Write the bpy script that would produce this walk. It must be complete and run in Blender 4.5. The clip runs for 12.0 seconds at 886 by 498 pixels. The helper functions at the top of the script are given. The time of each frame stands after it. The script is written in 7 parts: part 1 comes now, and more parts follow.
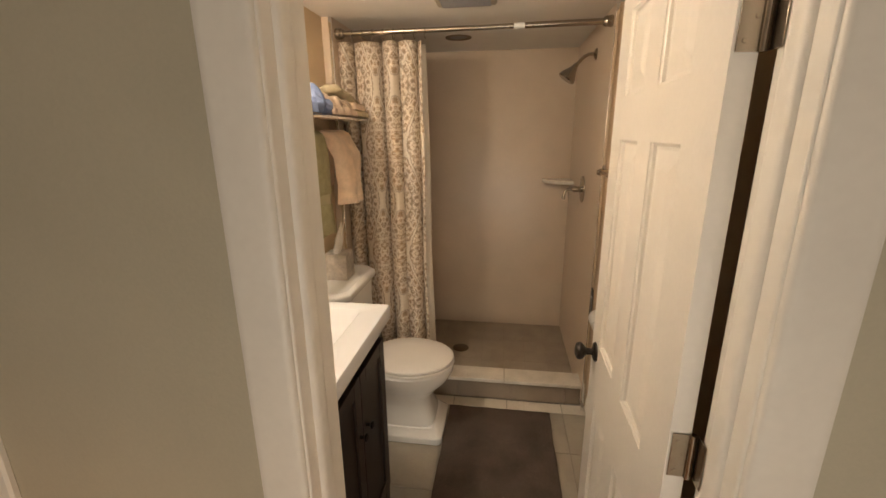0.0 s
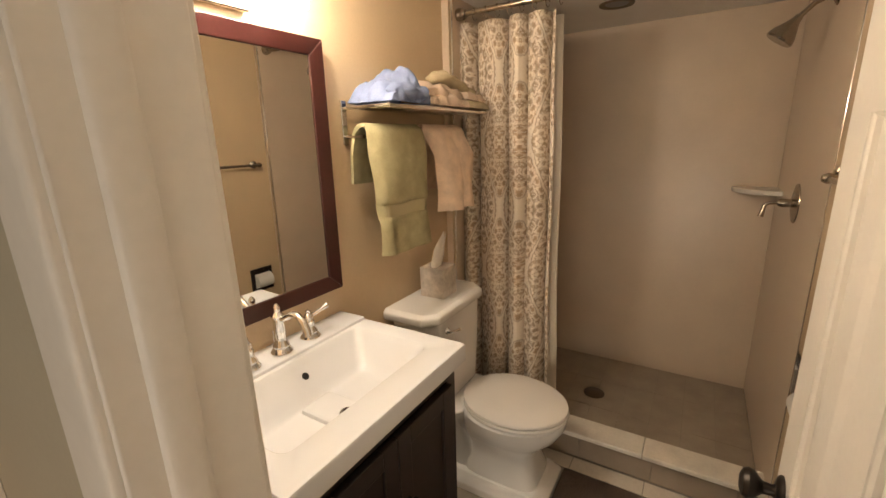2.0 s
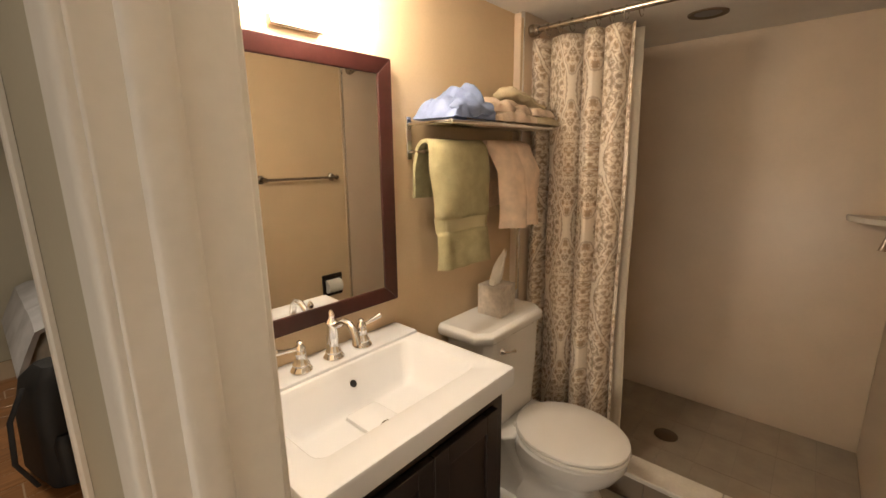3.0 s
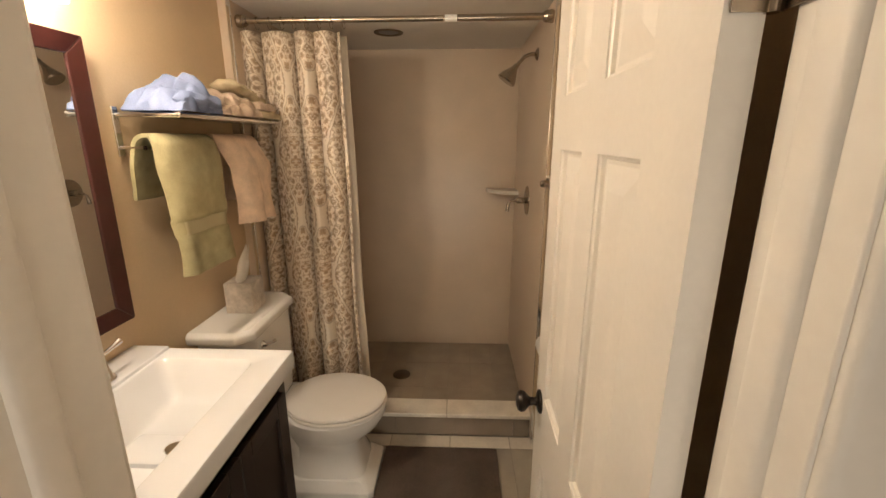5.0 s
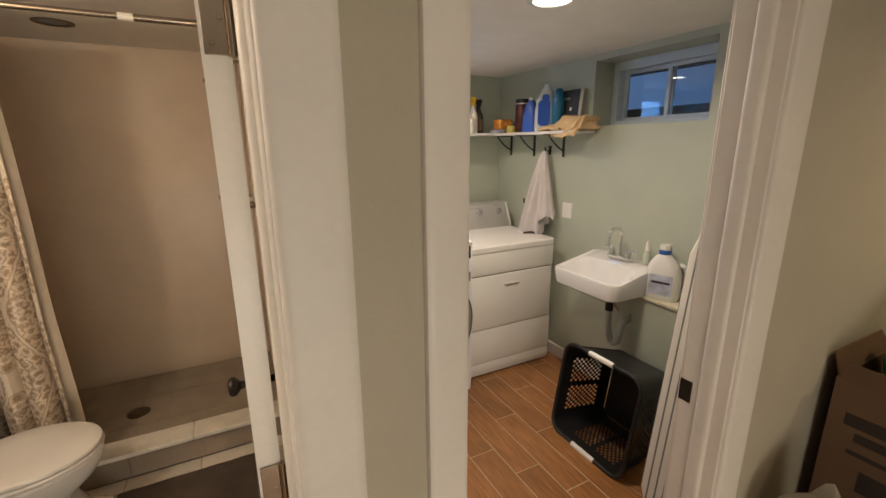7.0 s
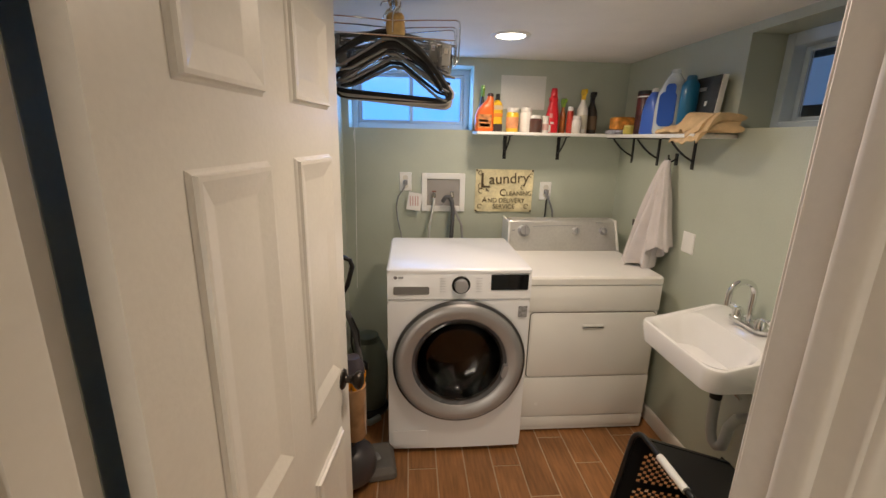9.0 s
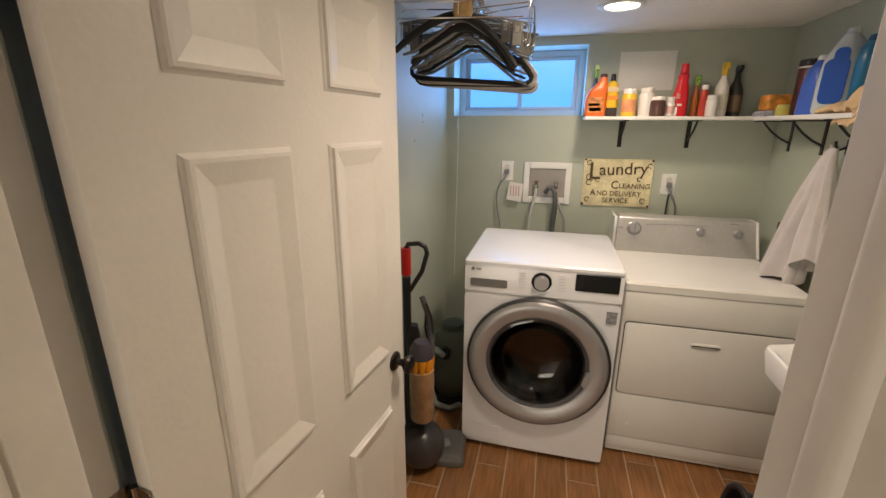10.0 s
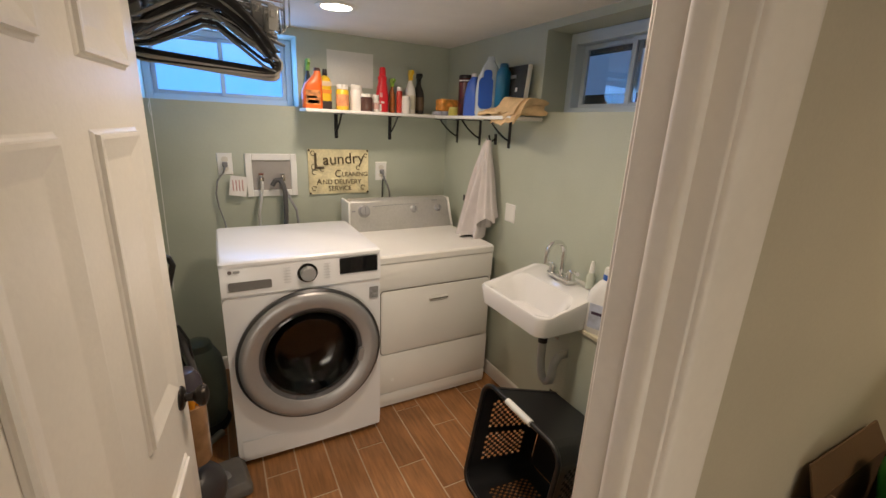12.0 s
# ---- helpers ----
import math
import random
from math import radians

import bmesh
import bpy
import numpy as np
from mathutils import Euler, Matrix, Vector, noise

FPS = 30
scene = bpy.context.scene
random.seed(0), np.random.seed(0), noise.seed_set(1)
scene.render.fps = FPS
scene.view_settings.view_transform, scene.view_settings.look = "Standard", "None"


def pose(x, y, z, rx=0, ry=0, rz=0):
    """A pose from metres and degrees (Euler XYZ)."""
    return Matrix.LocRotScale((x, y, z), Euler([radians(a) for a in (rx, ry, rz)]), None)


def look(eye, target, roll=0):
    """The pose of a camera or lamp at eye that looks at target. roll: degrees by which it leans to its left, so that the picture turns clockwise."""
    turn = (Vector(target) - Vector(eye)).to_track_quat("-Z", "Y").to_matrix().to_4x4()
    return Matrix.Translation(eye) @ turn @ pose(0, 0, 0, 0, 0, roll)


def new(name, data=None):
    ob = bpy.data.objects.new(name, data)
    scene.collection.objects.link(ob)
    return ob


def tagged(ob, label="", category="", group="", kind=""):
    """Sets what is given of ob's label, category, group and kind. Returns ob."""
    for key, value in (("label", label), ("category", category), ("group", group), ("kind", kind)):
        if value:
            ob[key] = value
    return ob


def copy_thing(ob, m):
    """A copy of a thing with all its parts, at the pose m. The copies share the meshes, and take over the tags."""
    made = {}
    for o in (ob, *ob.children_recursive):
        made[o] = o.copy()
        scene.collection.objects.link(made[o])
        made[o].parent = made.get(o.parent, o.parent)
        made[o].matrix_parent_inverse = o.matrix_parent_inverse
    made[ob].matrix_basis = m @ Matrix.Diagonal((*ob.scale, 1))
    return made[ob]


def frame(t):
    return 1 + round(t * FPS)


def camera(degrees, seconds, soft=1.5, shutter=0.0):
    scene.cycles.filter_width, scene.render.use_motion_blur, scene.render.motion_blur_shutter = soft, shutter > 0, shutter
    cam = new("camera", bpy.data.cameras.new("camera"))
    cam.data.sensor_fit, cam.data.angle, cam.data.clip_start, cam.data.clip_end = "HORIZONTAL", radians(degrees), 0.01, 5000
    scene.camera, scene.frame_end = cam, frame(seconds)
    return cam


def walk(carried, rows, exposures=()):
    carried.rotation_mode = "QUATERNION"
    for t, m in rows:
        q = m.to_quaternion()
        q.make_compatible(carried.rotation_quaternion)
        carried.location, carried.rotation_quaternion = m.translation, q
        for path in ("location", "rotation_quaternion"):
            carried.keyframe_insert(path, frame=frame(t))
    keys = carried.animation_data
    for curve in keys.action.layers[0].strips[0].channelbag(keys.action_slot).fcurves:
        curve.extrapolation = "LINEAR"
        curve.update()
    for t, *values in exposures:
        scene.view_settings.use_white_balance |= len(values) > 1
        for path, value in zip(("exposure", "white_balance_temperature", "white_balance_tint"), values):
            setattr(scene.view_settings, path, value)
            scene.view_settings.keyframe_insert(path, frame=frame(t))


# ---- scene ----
cam = camera(92.9, 12.0)
PATH = [
    (0, (0.308, 0.228, 1.51), (0.025, 2.135, 0.978), -0.5),
    (0.5, (0.389, 0.299, 1.53), (-0.125, 2.161, 1.01), -1.5),
    (1, (0.372, 0.438, 1.48), (-0.229, 2.281, 0.987), 0.2),
    (1.5, (0.386, 0.57, 1.463), (-0.342, 2.358, 0.942), -0.5),
    (2, (0.428, 0.661, 1.467), (-0.586, 2.31, 0.966), -1.7),
    (2.5, (0.459, 0.709, 1.475), (-0.777, 2.213, 1.017), -2.2),
    (3, (0.462, 0.708, 1.466), (-0.839, 2.167, 1.041), -0.8),
    (3.5, (0.427, 0.719, 1.465), (-0.582, 2.374, 0.968), 0.3),
    (3.7, (0.404, 0.723, 1.472), (-0.43, 2.471, 0.975), -0.4),
    (5.3, (0.39, 0.416, 1.514), (0.385, 2.35, 1.005), 0.0),
    (5.5, (0.394, 0.353, 1.507), (0.422, 2.287, 1.0), -0.3),
    (6, (0.413, 0.251, 1.498), (0.669, 2.17, 0.997), -0.6),
    (6.5, (0.507, 0.22, 1.497), (1.25, 2.01, 1.006), -0.6),
    (6.7, (0.543, 0.236, 1.496), (1.437, 1.958, 1.01), -0.5),
    (8.3, (1.076, 0.34, 1.559), (1.599, 2.203, 1.055), 0.8),
    (8.5, (1.142, 0.365, 1.555), (1.55, 2.252, 1.032), 0.9),
    (9, (1.265, 0.467, 1.537), (1.424, 2.394, 1.025), 1.3),
    (9.5, (1.389, 0.517, 1.52), (1.162, 2.424, 0.962), 0.9),
    (10, (1.502, 0.53, 1.531), (1.031, 2.389, 0.965), 0.3),
    (10.5, (1.516, 0.555, 1.554), (1.084, 2.44, 1.043), -0.1),
    (11, (1.398, 0.601, 1.553), (1.334, 2.536, 1.051), 0.3),
    (11.5, (1.294, 0.606, 1.528), (1.785, 2.46, 1.0), 1.8),
    (12, (1.2, 0.503, 1.521), (2.113, 2.191, 0.956), 2.6),
]
walk(cam, [(t, look(eye, target, roll)) for t, eye, target, roll in PATH])

# exposure of the clip's own camera, with the same white balance all along
world = bpy.data.worlds.new("world")
scene.world = world
world.use_nodes = True
WN = world.node_tree.nodes
sky = WN.new("ShaderNodeTexSky")
sky.sky_type, sky.sun_disc = "NISHITA", False
sky.sun_elevation, sky.sun_rotation = radians(4), radians(150)
WN["Background"].inputs["Strength"].default_value = 0.1
world.node_tree.links.new(sky.outputs[0], WN["Background"].inputs["Color"])


def lamp(name, kind, m, energy, color, size=0.1, size_y=None, spot=None):
    data = bpy.data.lights.new(name, kind)
    data.energy, data.color = energy, color
    if kind == "AREA":
        data.size = size
        if size_y:
            data.shape, data.size_y = "RECTANGLE", size_y
        else:
            data.shape = "DISK"
    elif kind == "POINT":
        data.shadow_soft_size = size
    if spot:
        data.spread = radians(spot)
    ob = new(name, data)
    ob.matrix_world = m
    return ob


lamp("recessed_lamp_light", "AREA", pose(1.73, 2.57, 1.985), 5.7, (1.0, 0.79, 0.60), 0.13, None, 160)
lamp("recessed_lamp_light", "AREA", pose(1.73, 1.57, 1.985), 9.0, (1.0, 0.79, 0.60), 0.13, None, 160)
# Fill lamp added behind the camera; no window is known there.
lamp("hall_fill_light", "AREA", pose(0.6, -1.49, 0.48, 90, 0, 0), 21, (1.0, 0.90, 0.75), 1.3, 0.76)
lamp("window_daylight", "AREA", pose(1.275, 3.33, 1.76, 90, 0, 180), 4, (0.16, 0.42, 1.0), 0.7, 0.3)

# Unseen lamp, added to warm the right end of the hall wall.
lamp("hall_warm_fill", "AREA", pose(2.75, 0.1, 2.035), 5.5, (1.0, 0.74, 0.46), 0.13, None, 150)
# The far room is lit, but this lamp's place and form are added.
lamp("far_room_fill_light", "AREA", pose(-2.5, 0.7, 2.035), 9.0, (1.0, 0.84, 0.66), 0.13, None, 160)
for bulb_y in (1.205, 1.33, 1.455):
    lamp("vanity_bulb_light", "POINT", pose(-0.480, bulb_y, 1.87), 11.5, (1.0, 0.82, 0.62), 0.022)

# ---- materials ----


def mat(name, color, rough=0.6, metal=0.0, spread=0.08, scale=6.0, bump=0.0, bump_scale=80.0, fine=0.02, coat=0.0, spec=0.5, rnd=0.0):
    """A surface with a slow variation, a fine grain and relief."""
    m = bpy.data.materials.new(name)
    m.use_nodes = True
    n, k = m.node_tree.nodes, m.node_tree.links.new
    b = n["Principled BSDF"]
    co = n.new("ShaderNodeTexCoord")
    slow, grain = n.new("ShaderNodeTexNoise"), n.new("ShaderNodeTexNoise")
    slow.inputs["Scale"].default_value, slow.inputs["Detail"].default_value = scale, 5
    grain.inputs["Scale"].default_value, grain.inputs["Detail"].default_value = bump_scale, 3
    for t in (slow, grain):
        k(co.outputs["Object"], t.inputs["Vector"])
    ramp = n.new("ShaderNodeMapRange")
    ramp.inputs["From Min"].default_value, ramp.inputs["From Max"].default_value = 0.3, 0.7
    ramp.inputs["To Min"].default_value, ramp.inputs["To Max"].default_value = 1 - spread, 1 + spread
    k(slow.outputs["Fac"], ramp.inputs["Value"])
    ramp2 = n.new("ShaderNodeMapRange")
    ramp2.inputs["From Min"].default_value, ramp2.inputs["From Max"].default_value = 0.3, 0.7
    ramp2.inputs["To Min"].default_value, ramp2.inputs["To Max"].default_value = 1 - fine, 1 + fine
    k(grain.outputs["Fac"], ramp2.inputs["Value"])
    both = n.new("ShaderNodeMath")
    both.operation = "MULTIPLY"
    k(ramp.outputs[0], both.inputs[0]), k(ramp2.outputs[0], both.inputs[1])
    last = both.outputs[0]
    if rnd:
        info, rr, mul = n.new("ShaderNodeObjectInfo"), n.new("ShaderNodeMapRange"), n.new("ShaderNodeMath")
        rr.inputs["To Min"].default_value, rr.inputs["To Max"].default_value = 1 - rnd, 1 + rnd
        mul.operation = "MULTIPLY"
        k(info.outputs["Random"], rr.inputs["Value"]), k(last, mul.inputs[0]), k(rr.outputs[0], mul.inputs[1])
        last = mul.outputs[0]
    tint = n.new("ShaderNodeVectorMath")
    tint.operation = "SCALE"
    tint.inputs[0].default_value = color
    k(last, tint.inputs["Scale"])
    k(tint.outputs[0], b.inputs["Base Color"])
    rr = n.new("ShaderNodeMapRange")
    rr.inputs["To Min"].default_value, rr.inputs["To Max"].default_value = max(0.02, rough * 0.85), min(1, rough * 1.15)
    k(slow.outputs["Fac"], rr.inputs["Value"]), k(rr.outputs[0], b.inputs["Roughness"])
    b.inputs["Metallic"].default_value = metal
    b.inputs["Coat Weight"].default_value = coat
    b.inputs["Specular IOR Level"].default_value = spec
    if bump:
        bp = n.new("ShaderNodeBump")
        bp.inputs["Strength"].default_value, bp.inputs["Distance"].default_value = bump, 0.004
        k(grain.outputs["Fac"], bp.inputs["Height"]), k(bp.outputs[0], b.inputs["Normal"])
    return m


def glow(name, color, strength):
    m = bpy.data.materials.new(name)
    m.use_nodes = True
    b = m.node_tree.nodes["Principled BSDF"]
    b.inputs["Base Color"].default_value = (0.9, 0.9, 0.88, 1)
    b.inputs["Emission Color"].default_value, b.inputs["Emission Strength"].default_value = (*color, 1), strength
    return m


def glass(name, color=(0.95, 0.97, 0.96), rough=0.0):
    m = bpy.data.materials.new(name)
    m.use_nodes = True
    b = m.node_tree.nodes["Principled BSDF"]
    b.inputs["Base Color"].default_value = (*color, 1)
    b.inputs["Transmission Weight"].default_value, b.inputs["Roughness"].default_value = 1, rough
    return m


TAN = mat("tan_wall_paint", (0.62, 0.48, 0.315), 0.65, bump=0.12, bump_scale=160, spread=0.03, fine=0.02)
HALL = mat("hall_wall_paint", (0.46, 0.43, 0.34), 0.65, bump=0.12, bump_scale=160, spread=0.03, fine=0.02)
SAGE = mat("sage_wall_paint", (0.46, 0.50, 0.42), 0.5, bump=0.12, bump_scale=160, spread=0.03, fine=0.02)
CEIL = mat("ceiling_paint", (0.80, 0.78, 0.74), 0.8, bump=0.1, bump_scale=120, spread=0.03, fine=0.02)
WHITE = mat("white_trim_paint", (0.78, 0.75, 0.70), 0.5, bump=0.05, bump_scale=60, spread=0.04, fine=0.015)
DOORP = mat("white_door_paint", (0.80, 0.77, 0.72), 0.36, bump=0.10, bump_scale=90, spread=0.03, fine=0.015)
PANEL = mat("shower_panel", (0.63, 0.52, 0.41), 0.3, spread=0.03, fine=0.01, bump=0.02)
PORC = mat("white_porcelain", (0.78, 0.78, 0.78), 0.12, spread=0.015, fine=0.0, coat=0.4)
BASIN = mat("white_cultured_marble", (0.69, 0.71, 0.75), 0.15, spread=0.01, fine=0.0, coat=0.3)
SEATP = mat("toilet_seat_plastic", (0.77, 0.75, 0.73), 0.25, spread=0.015, fine=0.0)
ESP = mat("espresso_wood", (0.018, 0.011, 0.009), 0.4, spread=0.3, scale=9, fine=0.15)
CHERRY = mat("cherry_wood", (0.034, 0.008, 0.007), 0.32, spread=0.25, scale=7, fine=0.12, coat=0.3)
CHROME = mat("chrome", (0.82, 0.82, 0.82), 0.10, 1.0, spread=0.02, fine=0.0)
NICKEL = mat("brushed_nickel", (0.42, 0.37, 0.31), 0.24, 1.0, spread=0.04, fine=0.03)
BRONZE = mat("dark_bronze", (0.030, 0.024, 0.020), 0.35, 0.7, spread=0.1, fine=0.05)
MIRROR = mat("mirror_silver", (0.86, 0.87, 0.86), 0.015, 1.0, spread=0.0, fine=0.0)
APPL = mat("white_enamel", (0.82, 0.83, 0.86), 0.25, spread=0.012, fine=0.0, coat=0.2)
APPL2 = mat("dryer_enamel", (0.80, 0.79, 0.76), 0.25, spread=0.015, fine=0.0, coat=0.2)
SILVER = mat("silver_plastic", (0.38, 0.38, 0.39), 0.36, 0.45, spread=0.03, fine=0.02)
BLACK = mat("black_plastic", (0.012, 0.012, 0.013), 0.35, spread=0.15, fine=0.05)
BLACKG = mat("black_gloss", (0.008, 0.008, 0.009), 0.06, spread=0.0, fine=0.0)
GREY = mat("grey_plastic", (0.22, 0.22, 0.23), 0.45, spread=0.1)
RUBBER = mat("grey_rubber", (0.09, 0.09, 0.095), 0.5, spread=0.15)
WPLAST = mat("white_plastic", (0.80, 0.80, 0.78), 0.35, spread=0.02, fine=0.0)
GLASSM = glass("clear_glass")
VOID = mat("hole_darkness", (0.01, 0.01, 0.01), 0.9)
GROUT = mat("grout", (0.52, 0.40, 0.28), 0.9, bump=0.3, bump_scale=200)
GROUTG = mat("grey_grout", (0.30, 0.28, 0.25), 0.9, bump=0.3, bump_scale=200)

# ---- building helpers ----


def part(name, bm, material, parent=None, label="", smooth=True, bevel=0.0, segs=2):
    """Links a bmesh as one mesh object, under a thing or a part."""
    me = bpy.data.meshes.new(name)
    bmesh.ops.recalc_face_normals(bm, faces=bm.faces)
    bm.to_mesh(me)
    bm.free()
    if material:
        me.materials.append(material)
    ob = new(name, me)
    if parent:
        ob.parent = parent
    if smooth:
        me.shade_smooth()
        me.set_sharp_from_angle(angle=radians(38))
    if bevel:
        mod = ob.modifiers.new("bevel", "BEVEL")
        mod.width, mod.segments, mod.limit_method, mod.angle_limit = bevel, segs, "ANGLE", radians(40)
    if label:
        ob["label"] = label
    return ob


def thing(name, m, label, category, group="", kind=""):
    ob = new(name)
    ob.empty_display_size = 0.05
    ob.matrix_world = m
    return tagged(ob, label, category, group, kind)


def box(x0, x1, y0, y1, z0, z1, bm=None, m=None):
    bm = bm or bmesh.new()
    made = bmesh.ops.create_cube(bm, size=1)["verts"]
    for v in made:
        v.co = Vector(((x0 + x1) / 2 + v.co.x * (x1 - x0), (y0 + y1) / 2 + v.co.y * (y1 - y0), (z0 + z1) / 2 + v.co.z * (z1 - z0)))
        if m:
            v.co = m @ v.co
    return bm


def lathe(profile, bm=None, n=32, m=None, sx=1.0, sy=1.0):
    """Turns (radius, height) pairs round the z axis."""
    bm = bm or bmesh.new()
    rings = []
    for r, z in profile:
        if r < 1e-5:
            p = Vector((0, 0, z))
            rings.append([bm.verts.new(m @ p if m else p)])
        else:
            ring = []
            for i in range(n):
                a = 2 * math.pi * i / n
                p = Vector((sx * r * math.cos(a), sy * r * math.sin(a), z))
                ring.append(bm.verts.new(m @ p if m else p))
            rings.append(ring)
    for a, b in zip(rings, rings[1:]):
        for i in range(n):
            j = (i + 1) % n
            if len(a) == 1 and len(b) == 1:
                continue
            if len(a) == 1:
                bm.faces.new((a[0], b[i], b[j]))
            elif len(b) == 1:
                bm.faces.new((a[i], a[j], b[0]))
            else:
                bm.faces.new((a[i], a[j], b[j], b[i]))
    return bm


def tube(points, r, bm=None, n=10, radii=None, closed=False, flat=1.0):
    """A round bar along a line of points."""
    bm = bm or bmesh.new()
    pts = [Vector(p) for p in points]
    rings, up = [], None
    for i, p in enumerate(pts):
        if closed:
            d = (pts[(i + 1) % len(pts)] - pts[i - 1]).normalized()
        else:
            d = (pts[min(i + 1, len(pts) - 1)] - pts[max(i - 1, 0)]).normalized()
        if up is None:
            up = Vector((0, 0, 1)) if abs(d.z) < 0.9 else Vector((1, 0, 0))
        side = d.cross(up).normalized()
        up = side.cross(d).normalized()
        rr = radii[i] if radii else r
        rings.append([bm.verts.new(p + rr * (math.cos(2 * math.pi * k / n) * side + flat * math.sin(2 * math.pi * k / n) * up)) for k in range(n)])
    pairs = list(zip(rings, rings[1:])) + ([(rings[-1], rings[0])] if closed else [])
    for a, b in pairs:
        for k in range(n):
            bm.faces.new((a[k], a[(k + 1) % n], b[(k + 1) % n], b[k]))
    if not closed:
        bm.faces.new(rings[0][::-1])
        bm.faces.new(rings[-1])
    return bm


def arc(c, r, a0, a1, n=8, plane="xz"):
    out = []
    for i in range(n + 1):
        a = radians(a0 + (a1 - a0) * i / n)
        u, v = r * math.cos(a), r * math.sin(a)
        out.append({"xz": (c[0] + u, c[1], c[2] + v), "yz": (c[0], c[1] + u, c[2] + v), "xy": (c[0] + u, c[1] + v, c[2])}[plane])
    return out


def loft(rings, bm=None, caps=(True, True)):
    """Joins rings of equal counts of points into one skin."""
    bm = bm or bmesh.new()
    made = [[bm.verts.new(p) for p in ring] for ring in rings]
    n = len(made[0])
    for a, b in zip(made, made[1:]):
        for k in range(n):
            bm.faces.new((a[k], a[(k + 1) % n], b[(k + 1) % n], b[k]))
    if caps[0]:
        bm.faces.new(made[0][::-1])
    if caps[1]:
        bm.faces.new(made[-1])
    return bm


def rrect(x0, x1, y0, y1, r, z, n=5):
    """A rectangle with rounded corners, as a ring of points at height z."""
    out = []
    for cx, cy, a0 in ((x1 - r, y1 - r, 0), (x0 + r, y1 - r, 90), (x0 + r, y0 + r, 180), (x1 - r, y0 + r, 270)):
        for i in range(n + 1):
            a = radians(a0 + 90 * i / n)
            out.append(Vector((cx + r * math.cos(a), cy + r * math.sin(a), z)))
    return out


def solid(bm, thick):
    """Gives an open skin a thickness: a second skin along the normals, joined round the edges."""
    bm.normal_update()
    faces, rim = list(bm.faces), [e for e in bm.edges if e.is_boundary]
    twin = {v: bm.verts.new(v.co + v.normal * thick) for v in list(bm.verts)}
    for f in faces:
        bm.faces.new([twin[v] for v in f.verts])
    for e in rim:
        a, b = e.verts
        bm.faces.new((a, b, twin[b], twin[a]))


def sheet(fn, nu, nv, bm=None, thick=0.0):
    """A grid from fn(u, v), u and v from 0 to 1; with a thickness it is closed to a solid."""
    bm = bm or bmesh.new()
    g = [[bm.verts.new(fn(i / nu, j / nv)) for j in range(nv + 1)] for i in range(nu + 1)]
    for i in range(nu):
        for j in range(nv):
            bm.faces.new((g[i][j], g[i + 1][j], g[i + 1][j + 1], g[i][j + 1]))
    if thick:
        solid(bm, thick)
    return bm


def structure(name, bm, material, label, category, bevel=0.0, smooth=False):
    return tagged(part(name, bm, material, None, "", smooth, bevel), label, category, "", "structure")


# ---- the rooms ----
WX0, WX1, WL0, WL1, WY, DH = -0.59, 0.80, 0.86, 2.62, 0.90, 1.94  # bathroom and laundry walls, their hall-side wall, door height
HALLY, BACK, SHBACK, CB, CL, CH = 0.785, 3.16, 3.37, 2.05, 2.0, 2.05

bm = bmesh.new()
for x0, x1, z0, z1 in ((-0.68, -0.05, 0, CB), (0.676, 0.904, 0, CB), (1.731, 3.6, 0, CB), (-0.05, 0.676, DH + 0.02, CB), (0.904, 1.731, DH + 0.02, CB)):
    box(x0, x1, HALLY, WY - 0.004, z0, z1, bm)
structure("wall_hall", bm, HALL, "tan painted hall wall with two doorways", "wall")
bm = bmesh.new()
for x0, x1, z0, z1 in ((-0.68, -0.05, 0, CB), (0.676, 0.818, 0, CB), (-0.05, 0.676, DH + 0.02, CB)):
    box(x0, x1, WY - 0.004, WY + 0.006, z0, z1, bm)
structure("wall_bathroom_south", bm, TAN, "tan painted bathroom wall round the doorway", "wall")
bm = bmesh.new()
for x0, x1, z0, z1 in ((0.815, 0.904, 0, CL), (1.731, 2.8, 0, CL), (0.904, 1.731, DH + 0.02, CL)):
    box(x0, x1, WY - 0.004, WY + 0.006, z0, z1, bm)
structure("wall_laundry_south", bm, SAGE, "sage green laundry wall round the doorway", "wall")
structure("wall_bathroom_west", box(-0.69, WX0, WY + 0.006, 3.5, 0, CB), TAN, "warm tan painted bathroom wall", "wall")
structure("wall_bathroom_east", box(WX1, 0.822, WY + 0.006, 3.5, 0, CB), TAN, "warm tan painted bathroom wall", "wall")
structure("wall_shower_north", box(WX0, WX1, SHBACK + 0.012, 3.5, 0, CB), TAN, "bathroom end wall behind shower panels", "wall")
structure("wall_laundry_west", box(0.824, WL0, WY + 0.006, 3.5, 0, CL), SAGE, "pale sage green laundry wall", "wall")
# back wall with its high window opening, then the wall with the second window
W1 = (0.90, 1.65, 1.585, 1.955)
W2 = (1.50, 2.20, 1.60, 1.965)
bm = bmesh.new()
for x0, x1, z0, z1 in ((WL0, W1[0], 0, CL), (W1[1], 2.9, 0, CL), (W1[0], W1[1], 0, W1[2]), (W1[0], W1[1], W1[3], CL)):
    box(x0, x1, BACK, BACK + 0.26, z0, z1, bm)
structure("wall_laundry_north", bm, SAGE, "sage green laundry wall with a high window", "wall")
bm = bmesh.new()
for y0, y1, z0, z1 in ((WY + 0.006, W2[0], 0, CL), (W2[1], BACK, 0, CL), (W2[0], W2[1], 0, W2[2]), (W2[0], W2[1], W2[3], CL)):
    box(WL1, WL1 + 0.26, y0, y1, z0, z1, bm)
